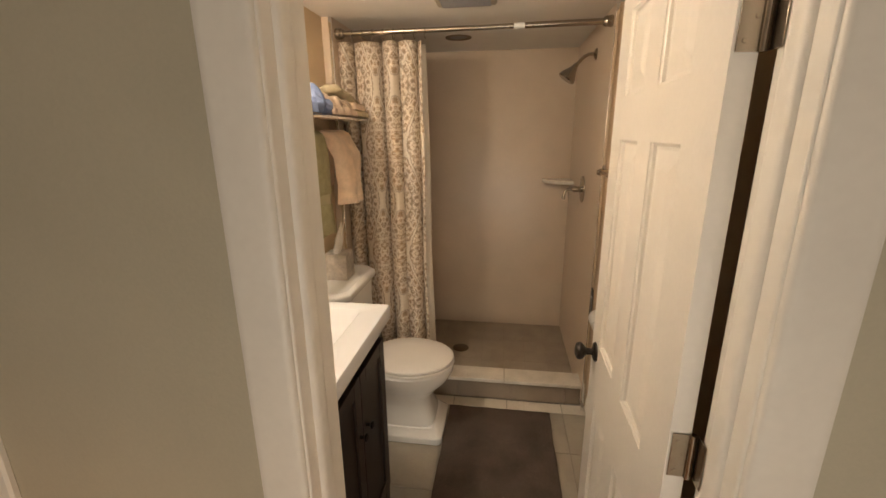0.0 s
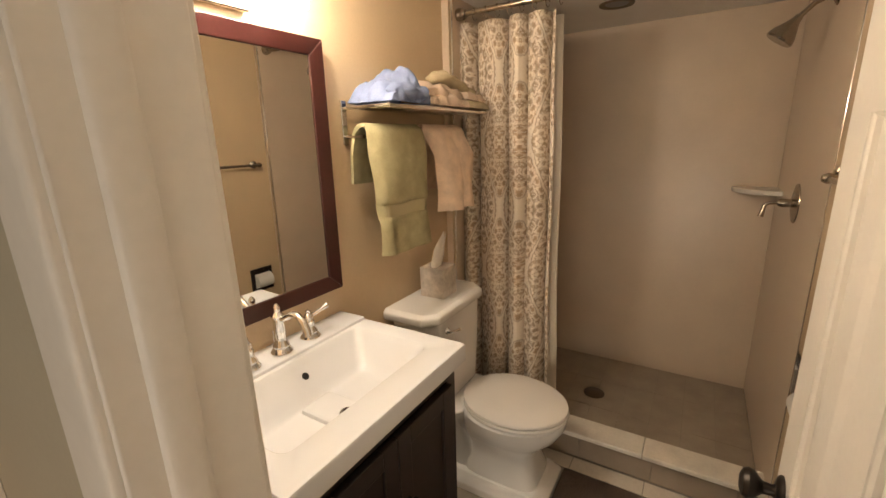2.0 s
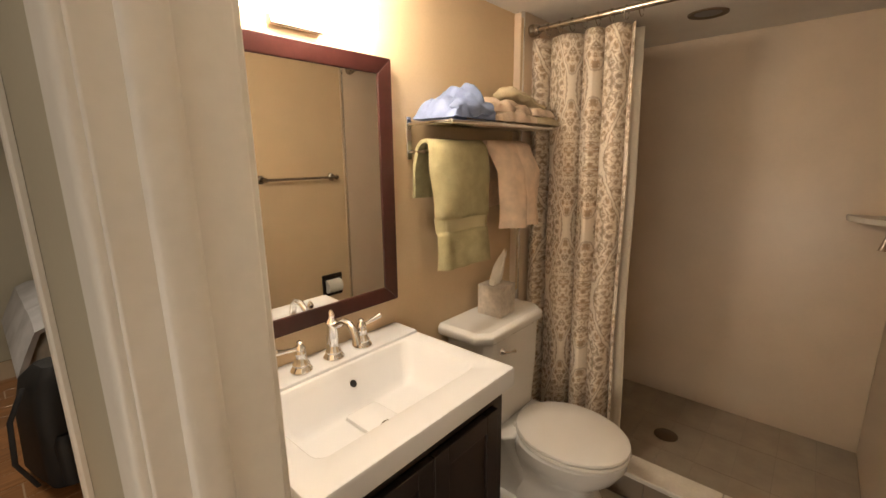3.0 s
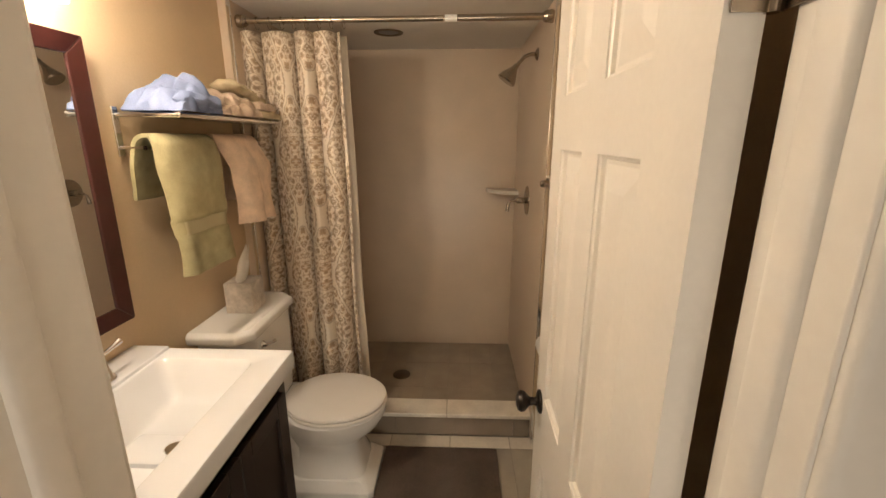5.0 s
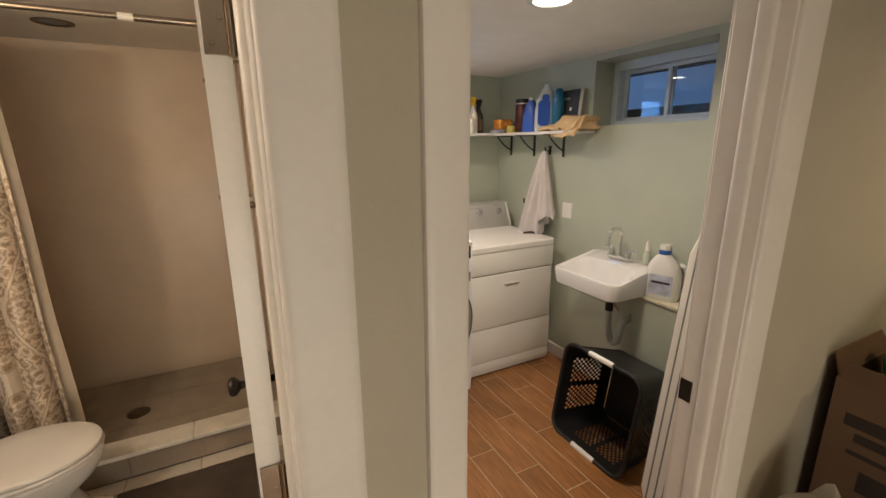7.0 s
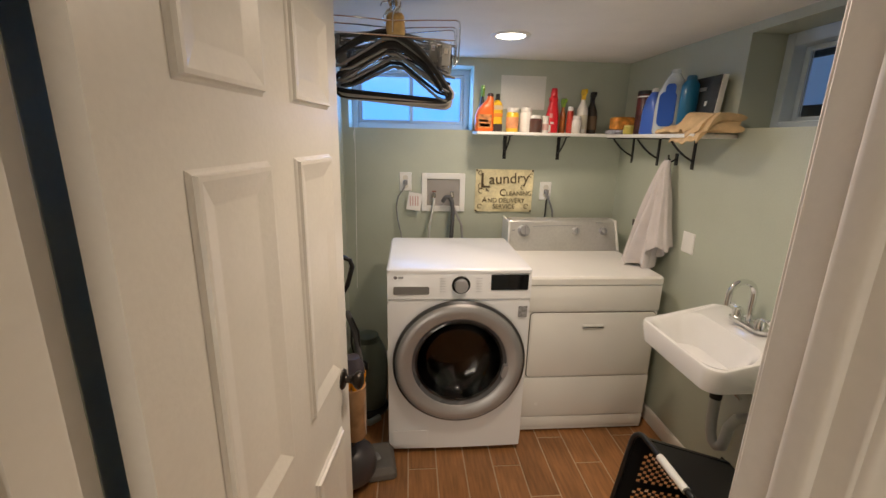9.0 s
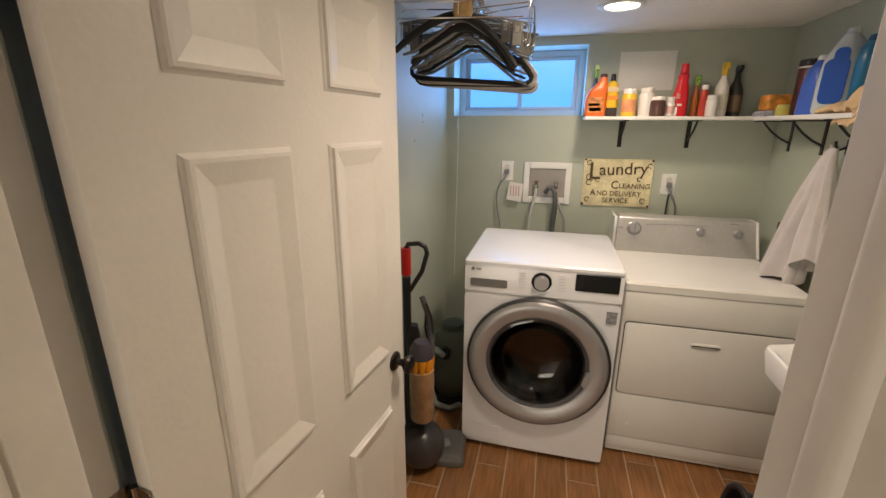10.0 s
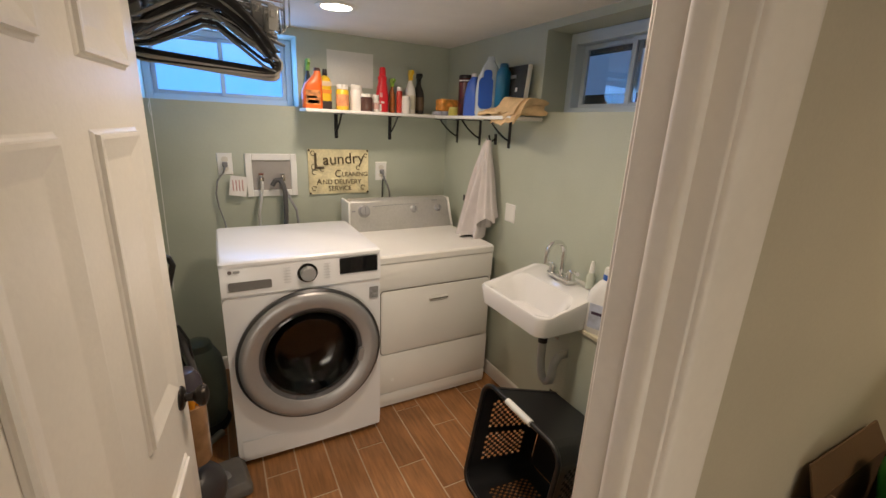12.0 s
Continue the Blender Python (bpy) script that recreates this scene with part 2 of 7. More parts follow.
structure("wall_laundry_east", bm, SAGE, "sage green laundry wall with a deep window recess", "wall")
structure("ceiling_bathroom", box(-0.69, 0.815, WY, 3.5, CB, CB + 0.1), CEIL, "off-white bathroom ceiling", "ceiling")
structure("ceiling_laundry", box(0.815, 2.9, WY, 3.5, CL, CL + 0.1), CEIL, "off-white laundry ceiling", "ceiling")
structure("ceiling_hall", box(-4.0, 3.6, -1.5, WY, CH, CH + 0.1), CEIL, "off-white hall ceiling", "ceiling")
structure("ceiling_far_room", box(-4.0, -0.69, WY, 3.5, CH, CH + 0.1), CEIL, "off-white ceiling of the far room", "ceiling")
# Unseen wall; its low opening is added to hold the fill lamp.
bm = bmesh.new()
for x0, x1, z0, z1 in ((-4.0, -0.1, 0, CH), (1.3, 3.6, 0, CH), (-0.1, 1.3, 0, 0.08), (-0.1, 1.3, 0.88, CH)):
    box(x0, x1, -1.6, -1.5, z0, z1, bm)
structure("wall_hall_south", bm, HALL, "unseen tan hall wall with an opening added for the fill lamp", "wall")
structure("wall_hall_east", box(3.6, 3.7, -1.6, WY, 0, CH), HALL, "tan hall end wall", "wall")
structure("wall_far_west", box(-4.1, -4.0, -1.6, 3.5, 0, CH), HALL, "wall of the far room", "wall")
structure("wall_far_north", box(-4.1, -0.69, 3.5, 3.6, 0, CH), HALL, "wall of the far room", "wall")


def prism(profile, z0, z1, bm=None, m=None):
    """Extrudes a closed (x, y) outline upward."""
    bm = bm or bmesh.new()
    a = [bm.verts.new(m @ Vector((x, y, z0)) if m else (x, y, z0)) for x, y in profile]
    b = [bm.verts.new(m @ Vector((x, y, z1)) if m else (x, y, z1)) for x, y in profile]
    n = len(a)
    for i in range(n):
        bm.faces.new((a[i], a[(i + 1) % n], b[(i + 1) % n], b[i]))
    bm.faces.new(a[::-1]), bm.faces.new(b)
    return bm


# ---- door frames ----
def casing_profile(w):
    return [(0.004, 0), (0.004, -0.005), (0.0055, -0.0085), (0.009, -0.0110), (0.015, -0.0124), (0.024, -0.0132), (w - 0.014, -0.0142), (w - 0.006, -0.0136), (w - 0.001, -0.0105), (w, -0.006), (w, 0)]


def stop_profile(x, out, y0):
    """The plan of a door stop with eased edges: out is how far it stands from the jamb at x."""
    return [(x, y0), (x + out * 0.55, y0 + 0.002), (x + out * 0.9, y0 + 0.006), (x + out, y0 + 0.013), (x + out, 0.850), (x + out * 0.9, 0.856), (x + out * 0.55, 0.860), (x, 0.862)]


def doorframe(name, x0, x1, wl, wr, label, ends, lap=0.0):
    """A lined doorway; ends: how deep the two jambs go, lap: how far the first stop stands out, from the hall face on."""
    fr = thing(name, pose(0, 0, 0), label, "door frame", "", "structure")
    part("jamb", box(x0 - 0.02, x0, HALLY - 0.001, ends[0], 0, DH + 0.02), WHITE, fr, bevel=0.003)
    part("jamb", box(x1, x1 + 0.02, HALLY - 0.001, ends[1], 0, DH + 0.02), WHITE, fr, bevel=0.003)
    part("head_jamb", box(x0, x1, HALLY - 0.001, min(ends), DH, DH + 0.02), WHITE, fr, bevel=0.003)
    part("door_stop", prism(stop_profile(x0, lap or 0.009, HALLY if lap else 0.818), 0, DH), WHITE, fr)
    part("door_stop", prism(stop_profile(x1, -0.009, 0.818), 0, DH), WHITE, fr)
    part("door_stop", box(x0 + (lap or 0.009), x1 - 0.009, 0.822, 0.86, DH - 0.011, DH), WHITE, fr, bevel=0.003)
    y = HALLY - 0.001
    part("casing", prism([(x0 + lap - u, y + d) for u, d in casing_profile(wl)], 0, DH + wl), WHITE, fr)
    part("casing", prism([(x1 + u, y + d) for u, d in casing_profile(wr)], 0, DH + wr), WHITE, fr)
    part("head_casing", box(x0 + lap - 0.004, x1 + 0.004, y - 0.014, y, DH + 0.004, DH + wl), WHITE, fr, bevel=0.004)
    for xa, xb, end in ((x0 - 0.078, x0 - 0.005, ends[0]), (x1 + 0.005, x1 + 0.078, ends[1])):
        if end > WY + 0.01:
            part("inner_casing", box(xa, xb, WY + 0.007, end + 0.009, 0, DH + 0.06), WHITE, fr, bevel=0.003)
    return fr


BX0, BX1, LX0, LX1 = -0.010, 0.655, 0.906, 1.711
doorframe("trim_bathroom_door", BX0, BX1, 0.086, 0.094, "white moulded wooden frame of the bathroom doorway", (0.922, 0.888))
fr = doorframe("trim_laundry_door", LX0, LX1, 0.075, 0.106, "white moulded wooden frame of the laundry doorway", (0.903, 0.913), 0.019)
part("strike_plate", box(LX1 - 0.0018, LX1 + 0.0005, 0.880, 0.914, 0.785, 0.85), BRONZE, fr, "dark bronze strike plate")
structure("trim_corner", prism([(-0.71, 0.77), (-0.69, 0.77), (-0.645, 0.77), (-0.64, 0.775), (-0.64, 0.784), (-0.71, 0.784)], 0, CH), WHITE, "white painted corner board at the wall's end", "trim")


# ---- six-panel doors ----
def raised_panel(x0, x1, z0, z1, t):
    """A panel with sunk moulding and a raised field on both faces, y from 0 to t."""
    bm = bmesh.new()
    for side in (0, 1):
        rings = []
        for inset, depth in ((-0.002, 0.0003), (0.0015, 0.004), (0.005, 0.006), (0.007, 0.0125), (0.014, 0.013), (0.050, 0.003), (0.053, 0.0025)):
            y = depth if side == 0 else t - depth
            rings.append([(x0 + inset, y, z0 + inset), (x1 - inset, y, z0 + inset), (x1 - inset, y, z1 - inset), (x0 + inset, y, z1 - inset)])
        loft(rings, bm, (False, True))
    return bm


def six_panel_door(name, m, w, t, stile, mid, label, wider):
    """A door leaf from its hinge edge on; the hinge stile is wider than the other by the last number."""
    d = thing(name, m, label, "door", "", "structure")
    h0, h1 = 0.012, DH - 0.004
    first = stile + wider
    pw = (w - first - stile - mid) / 2
    cols = ((first, first + pw), (first + pw + mid, w - stile))
    rows = ((0.215, 0.655), (0.85, 1.487), (1.60, 1.808))
    bm = bmesh.new()
    box(0, first, 0, t, h0, h1, bm), box(w - stile, w, 0, t, h0, h1, bm)
    for z0, z1 in ((h0, 0.215), (0.655, 0.85), (1.487, 1.60), (1.808, h1)):
        box(first, w - stile, 0, t, z0, z1, bm)
    for z0, z1 in rows:
        box(first + pw, first + pw + mid, 0, t, z0, z1, bm)
    bmesh.ops.remove_doubles(bm, verts=bm.verts, dist=0.0003)
    part("door_leaf", bm, DOORP, d, smooth=False)
    for x0, x1 in cols:
        for z0, z1 in rows:
            part("door_panel", raised_panel(x0, x1, z0, z1, t), DOORP, d, smooth=False)
    return d


def knob(d, x, y, z, way):
    """A bronze door knob on its rose; way is 1 or -1 along the door's y axis."""
    turn = pose(x, y, z, -90 * way, 0, 0)
    k = part("door_handle", lathe([(0, 0.066), (0.014, 0.0655), (0.025, 0.061), (0.029, 0.053), (0.027, 0.044), (0.018, 0.036), (0.012, 0.030), (0.0105, 0.016), (0.013, 0.011), (0.0, 0.011)], n=28, m=turn), BRONZE, d, "dark bronze round knob")
    part("rose", lathe([(0, 0.012), (0.018, 0.011), (0.029, 0.007), (0.032, 0.003), (0.032, 0), (0, 0)], n=28, m=turn), BRONZE, k)


def hinge(d, x, y, z, t, way, throw=0.0, gap=0.0):
    """One butt hinge: the leaf on the door's edge, the leaf on the frame and the knuckle between them."""
    h = part("hinge", tube([(x, y, z - 0.045), (x, y, z + 0.045)], 0.006, n=12), NICKEL, d, "worn satin nickel hinge")
    part("leaf", box(x + 0.0005, x + 0.0025, *sorted((y + way * 0.003, y + way * (t - 0.002))), z - 0.044, z + 0.044), NICKEL, h, bevel=0.0008)
    if throw:
        part("frame_leaf", box(x - throw, x + 0.002, y - gap - 0.001, y - gap + 0.0015, z - 0.044, z + 0.044), NICKEL, h, bevel=0.0008)
    for dz in (-0.03, 0.0, 0.03):
        part("screw", lathe([(0, 0.0012), (0.003, 0.001), (0.0035, 0), (0, 0)], n=10, m=pose(x + 0.0005, y + way * (t * 0.5 + (0.006 if dz else -0.006)), z + dz, 0, -90, 0)), NICKEL, h)


BW, LW = 0.683, 0.812
db = six_panel_door("door_bathroom", pose(0.642, 0.904, 0, 0, 0, 89.0), BW, 0.035, 0.105, 0.10, "white six-panel wooden door standing open", 0.028)
knob(db, BW - 0.062, 0.035, 0.815, 1), knob(db, BW - 0.062, 0.0, 0.815, -1)
hinge(db, -0.004, -0.002, 1.656, 0.035, 1, 0.030, 0.009), hinge(db, -0.004, -0.002, 0.957, 0.035, 1, 0.030, 0.009)
dl = six_panel_door("door_laundry", pose(0.926, 0.914, 0, 0, 0, 82.6), LW, -0.035, 0.097, 0.122, "white six-panel wooden door standing open", 0.032)
knob(dl, LW - 0.060, 0.0, 0.80, 1), knob(dl, LW - 0.060, -0.035, 0.80, -1)
hinge(dl, -0.004, 0.002, 1.705, 0.035, -1, 0.042, -0.014), hinge(dl, -0.004, 0.002, 0.957, 0.035, -1, 0.042, -0.014)

# ---- baseboards ----
bb = [(0, 0), (0.012, 0), (0.012, 0.07), (0.008, 0.082), (0, 0.086)]


def baseboard(name, m, length, label="white painted wooden baseboard"):
    bm = bmesh.new()
    a = [bm.verts.new(m @ Vector((0, u, v))) for u, v in bb]
    b = [bm.verts.new(m @ Vector((length, u, v))) for u, v in bb]
    for i in range(5):
        bm.faces.new((a[i], a[(i + 1) % 5], b[(i + 1) % 5], b[i]))
    bm.faces.new(a[::-1]), bm.faces.new(b)
    structure(name, bm, WHITE, label, "baseboard")


baseboard("baseboard_laundry_east", pose(WL1, WY + 0.01, 0, 0, 0, 90), 2.24)
baseboard("baseboard_laundry_north", pose(WL1 - 0.013, BACK, 0, 0, 0, 180), 1.72)
baseboard("baseboard_laundry_west", pose(WL0, BACK - 0.013, 0, 0, 0, -90), 2.23)
baseboard("baseboard_bathroom_east", pose(WX1, WY + 0.02, 0, 0, 0, 90), 1.46)
baseboard("baseboard_hall_mid", pose(0.848, HALLY, 0, 0, 0, 180), 0.097)
baseboard("baseboard_hall_east", pose(3.59, HALLY, 0, 0, 0, 180), 1.75)
baseboard("baseboard_hall_west", pose(BX0 - 0.07, HALLY, 0, 0, 0, 180), 0.51)

# ---- windows ----
SKYGLOW = glow("evening_sky_light", (0.07, 0.32, 0.95), 1.75)
# White vinyl; its blue tint is the dusk light, put into the colour.
VINYL = mat("dusk_tinted_vinyl", (0.58, 0.68, 0.78), 0.4, spread=0.02, fine=0.0)
w = thing("window_north", pose((W1[0] + W1[1]) / 2, BACK + 0.20, W1[2]), "white vinyl sliding basement window with blue dusk outside", "window", "", "structure")
ww, wh = (W1[1] - W1[0]) / 2 - 0.001, W1[3] - W1[2] - 0.001
bm = bmesh.new()
for x0, x1, z0, z1 in ((-ww, -ww + 0.035, 0.001, wh), (ww - 0.035, ww, 0.001, wh), (-ww + 0.035, ww - 0.035, 0.001, 0.035), (-ww + 0.035, ww - 0.035, wh - 0.03, wh)):
    box(x0, x1, -0.03, 0.05, z0, z1, bm)
part("window_frame", bm, VINYL, w, bevel=0.003)
for x0, x1, yy in ((-ww + 0.036, 0.012, 0.02), (-0.012, ww - 0.036, -0.005)):
    bm = bmesh.new()
    for a, b, c, d in ((x0, x0 + 0.022, 0.036, wh - 0.031), (x1 - 0.022, x1, 0.036, wh - 0.031), (x0 + 0.022, x1 - 0.022, 0.036, 0.056), (x0 + 0.022, x1 - 0.022, wh - 0.05, wh - 0.031)):
        box(a, b, yy - 0.010, yy + 0.010, c, d, bm)
    sash = part("sash", bm, VINYL, w, bevel=0.002)
    g = part("pane", box(x0 + 0.023, x1 - 0.023, yy - 0.002, yy + 0.002, 0.057, wh - 0.051), GLASSM, sash)
    g.visible_shadow = False
w = thing("window_east", pose(WL1 + 0.20, (W2[0] + W2[1]) / 2, W2[2]), "white vinyl sliding basement window, dark outside", "window", "", "structure")
ww, wh = (W2[1] - W2[0]) / 2 - 0.001, W2[3] - W2[2] - 0.001
bm = bmesh.new()
for x0, x1, z0, z1 in ((-ww, -ww + 0.04, 0.001, wh), (ww - 0.04, ww, 0.001, wh), (-ww + 0.04, ww - 0.04, 0.001, 0.03), (-ww + 0.04, ww - 0.04, wh - 0.05, wh)):
    box(-0.05, 0.04, x0, x1, z0, z1, bm)
part("window_frame", bm, VINYL, w, bevel=0.003)
for x0, x1, yy in ((-0.012, ww - 0.041, 0.012), (-ww + 0.041, 0.012, -0.012)):
    bm = bmesh.new()
    for a, b, c, d in ((x0, x0 + 0.024, 0.031, wh - 0.051), (x1 - 0.024, x1, 0.031, wh - 0.051), (x0 + 0.024, x1 - 0.024, 0.031, 0.048), (x0 + 0.024, x1 - 0.024, wh - 0.07, wh - 0.051)):
        box(yy - 0.010, yy + 0.010, a, b, c, d, bm)
    sash = part("sash", bm, VINYL, w, bevel=0.002)
    g = part("pane", box(yy - 0.002, yy + 0.002, x0 + 0.025, x1 - 0.025, 0.049, wh - 0.071), GLASSM, sash)
    g.visible_shadow = False
# the window well, added dark boards and the dusk beyond them
WELL = mat("window_well_concrete", (0.10, 0.11, 0.12), 0.9, bump=0.4, bump_scale=40, spread=0.3)
structure("backdrop_north", sheet(lambda u, v: Vector((0.5 + 1.6 * u, 4.4, 1.0 + 2.2 * v)), 2, 2), SKYGLOW, "blue evening sky outside the window", "sky")
DUSK = glow("dim_dusk_light", (0.06, 0.18, 0.5), 0.26)
structure("backdrop_east", sheet(lambda u, v: Vector((4.0, 0.2 + 3.2 * u, 0.9 + 2.4 * v)), 2, 2), DUSK, "dim blue dusk outside the window", "sky")
bm = bmesh.new()
for k in range(7):
    box(3.12 + 0.015 * (k % 2), 3.16, 0.6, 3.2, 1.30 + 0.06 * k, 1.36 + 0.06 * k, bm)
structure("window_well", bm, WELL, "dark ribbed window well outside the glass", "window well")
# Added boards hide the dusk, so that the upper panes turn dark.
bm = bmesh.new()
for k in range(8):
    z = 1.935 + 0.085 * k + (0.010 if k > 1 else 0)
    box(3.12 + 0.006 * (k % 2), 3.16, 0.6, 3.2, z, z + 0.0855, bm)
structure("window_dark_boards", bm, WELL, "dark boards added outside to darken the upper panes", "window well")

# ---- shower ----
sh = thing("shower_stall", pose(0, 0, 0), "shower recess with smooth taupe wall panels", "shower", "", "structure")
SY, SX0, SX1 = 2.36, -0.54, 0.765
part("back_panel", box(SX0 + 0.001, SX1 - 0.001, SHBACK, SHBACK + 0.011, 0.03, CB - 0.001), PANEL, sh)
part("side_panel", box(WX0, SX0, SY, SHBACK + 0.011, 0.03, CB - 0.001), PANEL, sh)
part("side_panel", box(SX1, WX1, SY, SHBACK + 0.011, 0.03, CB - 0.001), PANEL, sh)
for x0, x1 in ((SX0 - 0.012, SX0 + 0.003), (SX1 - 0.003, SX1 + 0.012)):
    part("edge_trim", box(x0, x1, SY - 0.010, SY - 0.0005, 0.002, CB - 0.002), CHROME, sh, "bright metal edge trim", bevel=0.002)
SHTILE = mat("shower_floor_tile", (0.34, 0.29, 0.23), 0.45, spread=0.12, scale=8, bump=0.1, bump_scale=60, rnd=0.05)
KTILE = mat("grey_kerb_tile", (0.27, 0.22, 0.175), 0.4, spread=0.12, scale=6, bump=0.08, rnd=0.06)
FTILE = mat("grey_floor_tile", (0.36, 0.33, 0.28), 0.35, spread=0.14, scale=5, bump=0.05, rnd=0.06)
MARBLE = mat("pale_marble", (0.74, 0.70, 0.63), 0.22, spread=0.10, scale=10, fine=0.03, rnd=0.03)
pan = part("shower_pan", box(SX0 + 0.001, SX1 - 0.001, 2.501, SHBACK - 0.001, 0.0, 0.0315), mat("shower_grout", (0.31, 0.275, 0.225), 0.9, bump=0.2, bump_scale=200), sh)
kerb = part("kerb", box(SX0 + 0.001, SX1 - 0.001, 2.408, 2.500, 0.0, 0.113), mat("kerb_grout", (0.30, 0.25, 0.20), 0.9, bump=0.2, bump_scale=200), sh)
for k in range(5):
    x0 = SX0 + 0.002 + k * 0.305
    x1 = min(x0 + 0.302, SX1 - 0.002)
    if x1 - x0 > 0.03:
        part("tile", box(x0, x1, 2.400, 2.409, 0.004, 0.111), KTILE, kerb, bevel=0.0015)
for k in range(3):
    x0 = SX0 + 0.002 + k * 0.437
    part("cap", box(x0, x0 + 0.4358, 2.386, 2.518, 0.1135, 0.137), MARBLE, kerb, "pale polished marble cap", bevel=0.005, segs=3)
for i in range(9):
    for j in range(3):
        x0, y0 = SX0 + 0.002 + i * 0.1448, 2.5025 + j * 0.2883
        part("tile", box(x0, x0 + 0.1425, y0, y0 + 0.286, 0.0275, 0.034), SHTILE, pan, smooth=False)
drain = part("drain", lathe([(0, 0.004), (0.05, 0.004), (0.056, 0.002), (0.056, 0), (0, 0)], n=28, m=pose(0.03, 2.92, 0.0345)), mat("bronze_drain", (0.12, 0.09, 0.06), 0.4, 0.8), sh, "round bronze drain")
cs = thing("corner_shelf", pose(SX1 - 0.0005, SHBACK - 0.0005, 1.175), "pale curved corner shelf in the shower", "shelf")
bm = bmesh.new()
out = [(0, 0)] + [(-0.195 * math.cos(radians(90 * k / 10)), -0.195 * math.sin(radians(90 * k / 10))) for k in range(11)]
part("shelf_plate", prism(out, -0.012, 0.012, bm), MARBLE, cs, bevel=0.004)
# shower fittings on the side wall
sx = SX1 - 0.0005
hd = thing("shower_fixture", pose(sx, 2.74, 1.905), "brushed nickel shower head on a bent arm", "shower head")
part("flange", lathe([(0, 0.014), (0.012, 0.013), (0.028, 0.004), (0.03, 0), (0, 0)], n=24, m=pose(0, 0, 0, 0, -90, 0)), NICKEL, hd)
part("arm", tube([(0, 0, 0), (-0.035, 0, 0.0), (-0.06, 0.001, -0.010), (-0.085, 0.002, -0.035), (-0.10, 0.002, -0.052)], 0.009), NICKEL, hd)
part("head", lathe([(0, 0), (0.013, 0), (0.015, -0.015), (0.022, -0.03), (0.042, -0.065), (0.048, -0.085), (0.044, -0.092), (0, -0.090)], n=28, m=pose(-0.098, 0.002, -0.048, 0, 35, 0)), NICKEL, hd)
vl = thing("shower_valve", pose(sx, 2.84, 1.178), "brushed nickel shower valve with a lever", "shower valve")
part("plate", lathe([(0, 0.012), (0.05, 0.010), (0.078, 0.004), (0.08, 0), (0, 0)], n=32, m=pose(0, 0, 0, 0, -90, 0)), NICKEL, vl)
part("stem", lathe([(0.016, 0), (0.018, 0.035), (0.013, 0.05), (0, 0.052)], n=20, m=pose(-0.008, 0, 0, 0, -90, 0)), NICKEL, vl)
part("lever", tube([(-0.055, 0, 0), (-0.085, 0, -0.002), (-0.10, 0, -0.012), (-0.108, 0, -0.06)], 0.007, radii=[0.007, 0.007, 0.007, 0.011]), NICKEL, vl)
tb = thing("towel_bar", pose(WX1, 2.26, 1.33), "brushed nickel towel bar fixed to the tan wall", "towel bar")
for yy in (0.0, -0.46):
    part("post", lathe([(0.024, 0), (0.024, 0.006), (0.012, 0.014), (0.010, 0.05), (0.014, 0.056), (0.016, 0.066), (0.010, 0.078), (0, 0.08)], n=20, m=pose(0, yy, 0, 0, -90, 0)), NICKEL, tb)
part("bar", tube([(-0.064, 0.012, 0), (-0.064, -0.472, 0)], 0.008), NICKEL, tb)
tp = thing("toilet_paper_holder", pose(WX1, 2.22, 0.61), "recessed metal holder with a white paper roll", "paper holder")
part("holder_frame", box(-0.010, 0, -0.075, 0.075, -0.075, 0.075), BRONZE, tp, bevel=0.004)
part("paper_roll", tube([(-0.012, -0.052, -0.005), (-0.012, 0.052, -0.005)], 0.045, n=24), WPLAST, tp, "white paper roll")
# curtain rod
rod = thing("curtain_rod", pose(0, 2.41, 1.985), "brushed nickel tension rod across the shower", "curtain rod")
part("rod_tube", tube([(SX0 + 0.02, 0, -0.003), (0.33, 0, 0.0)], 0.0115, n=16), NICKEL, rod)
part("rod_tube", tube([(0.33, 0, 0.0), (SX1 - 0.02, 0, 0.003)], 0.0138, n=16), NICKEL, rod)
for x, s in ((SX0 + 0.0005, 1), (SX1 - 0.0005, -1)):
    part("end_cap", lathe([(0.024, 0), (0.026, 0.010), (0.022, 0.02), (0.024, 0.028), (0.018, 0.04), (0.0, 0.042)], n=24, m=pose(x, 0, 0.003 * -s, 0, 90 * s, 0)), NICKEL, rod)
part("label", tube([(0.325, 0, 0.0), (0.375, 0, 0.0)], 0.0145, n=16), WPLAST, rod, "small white paper label")

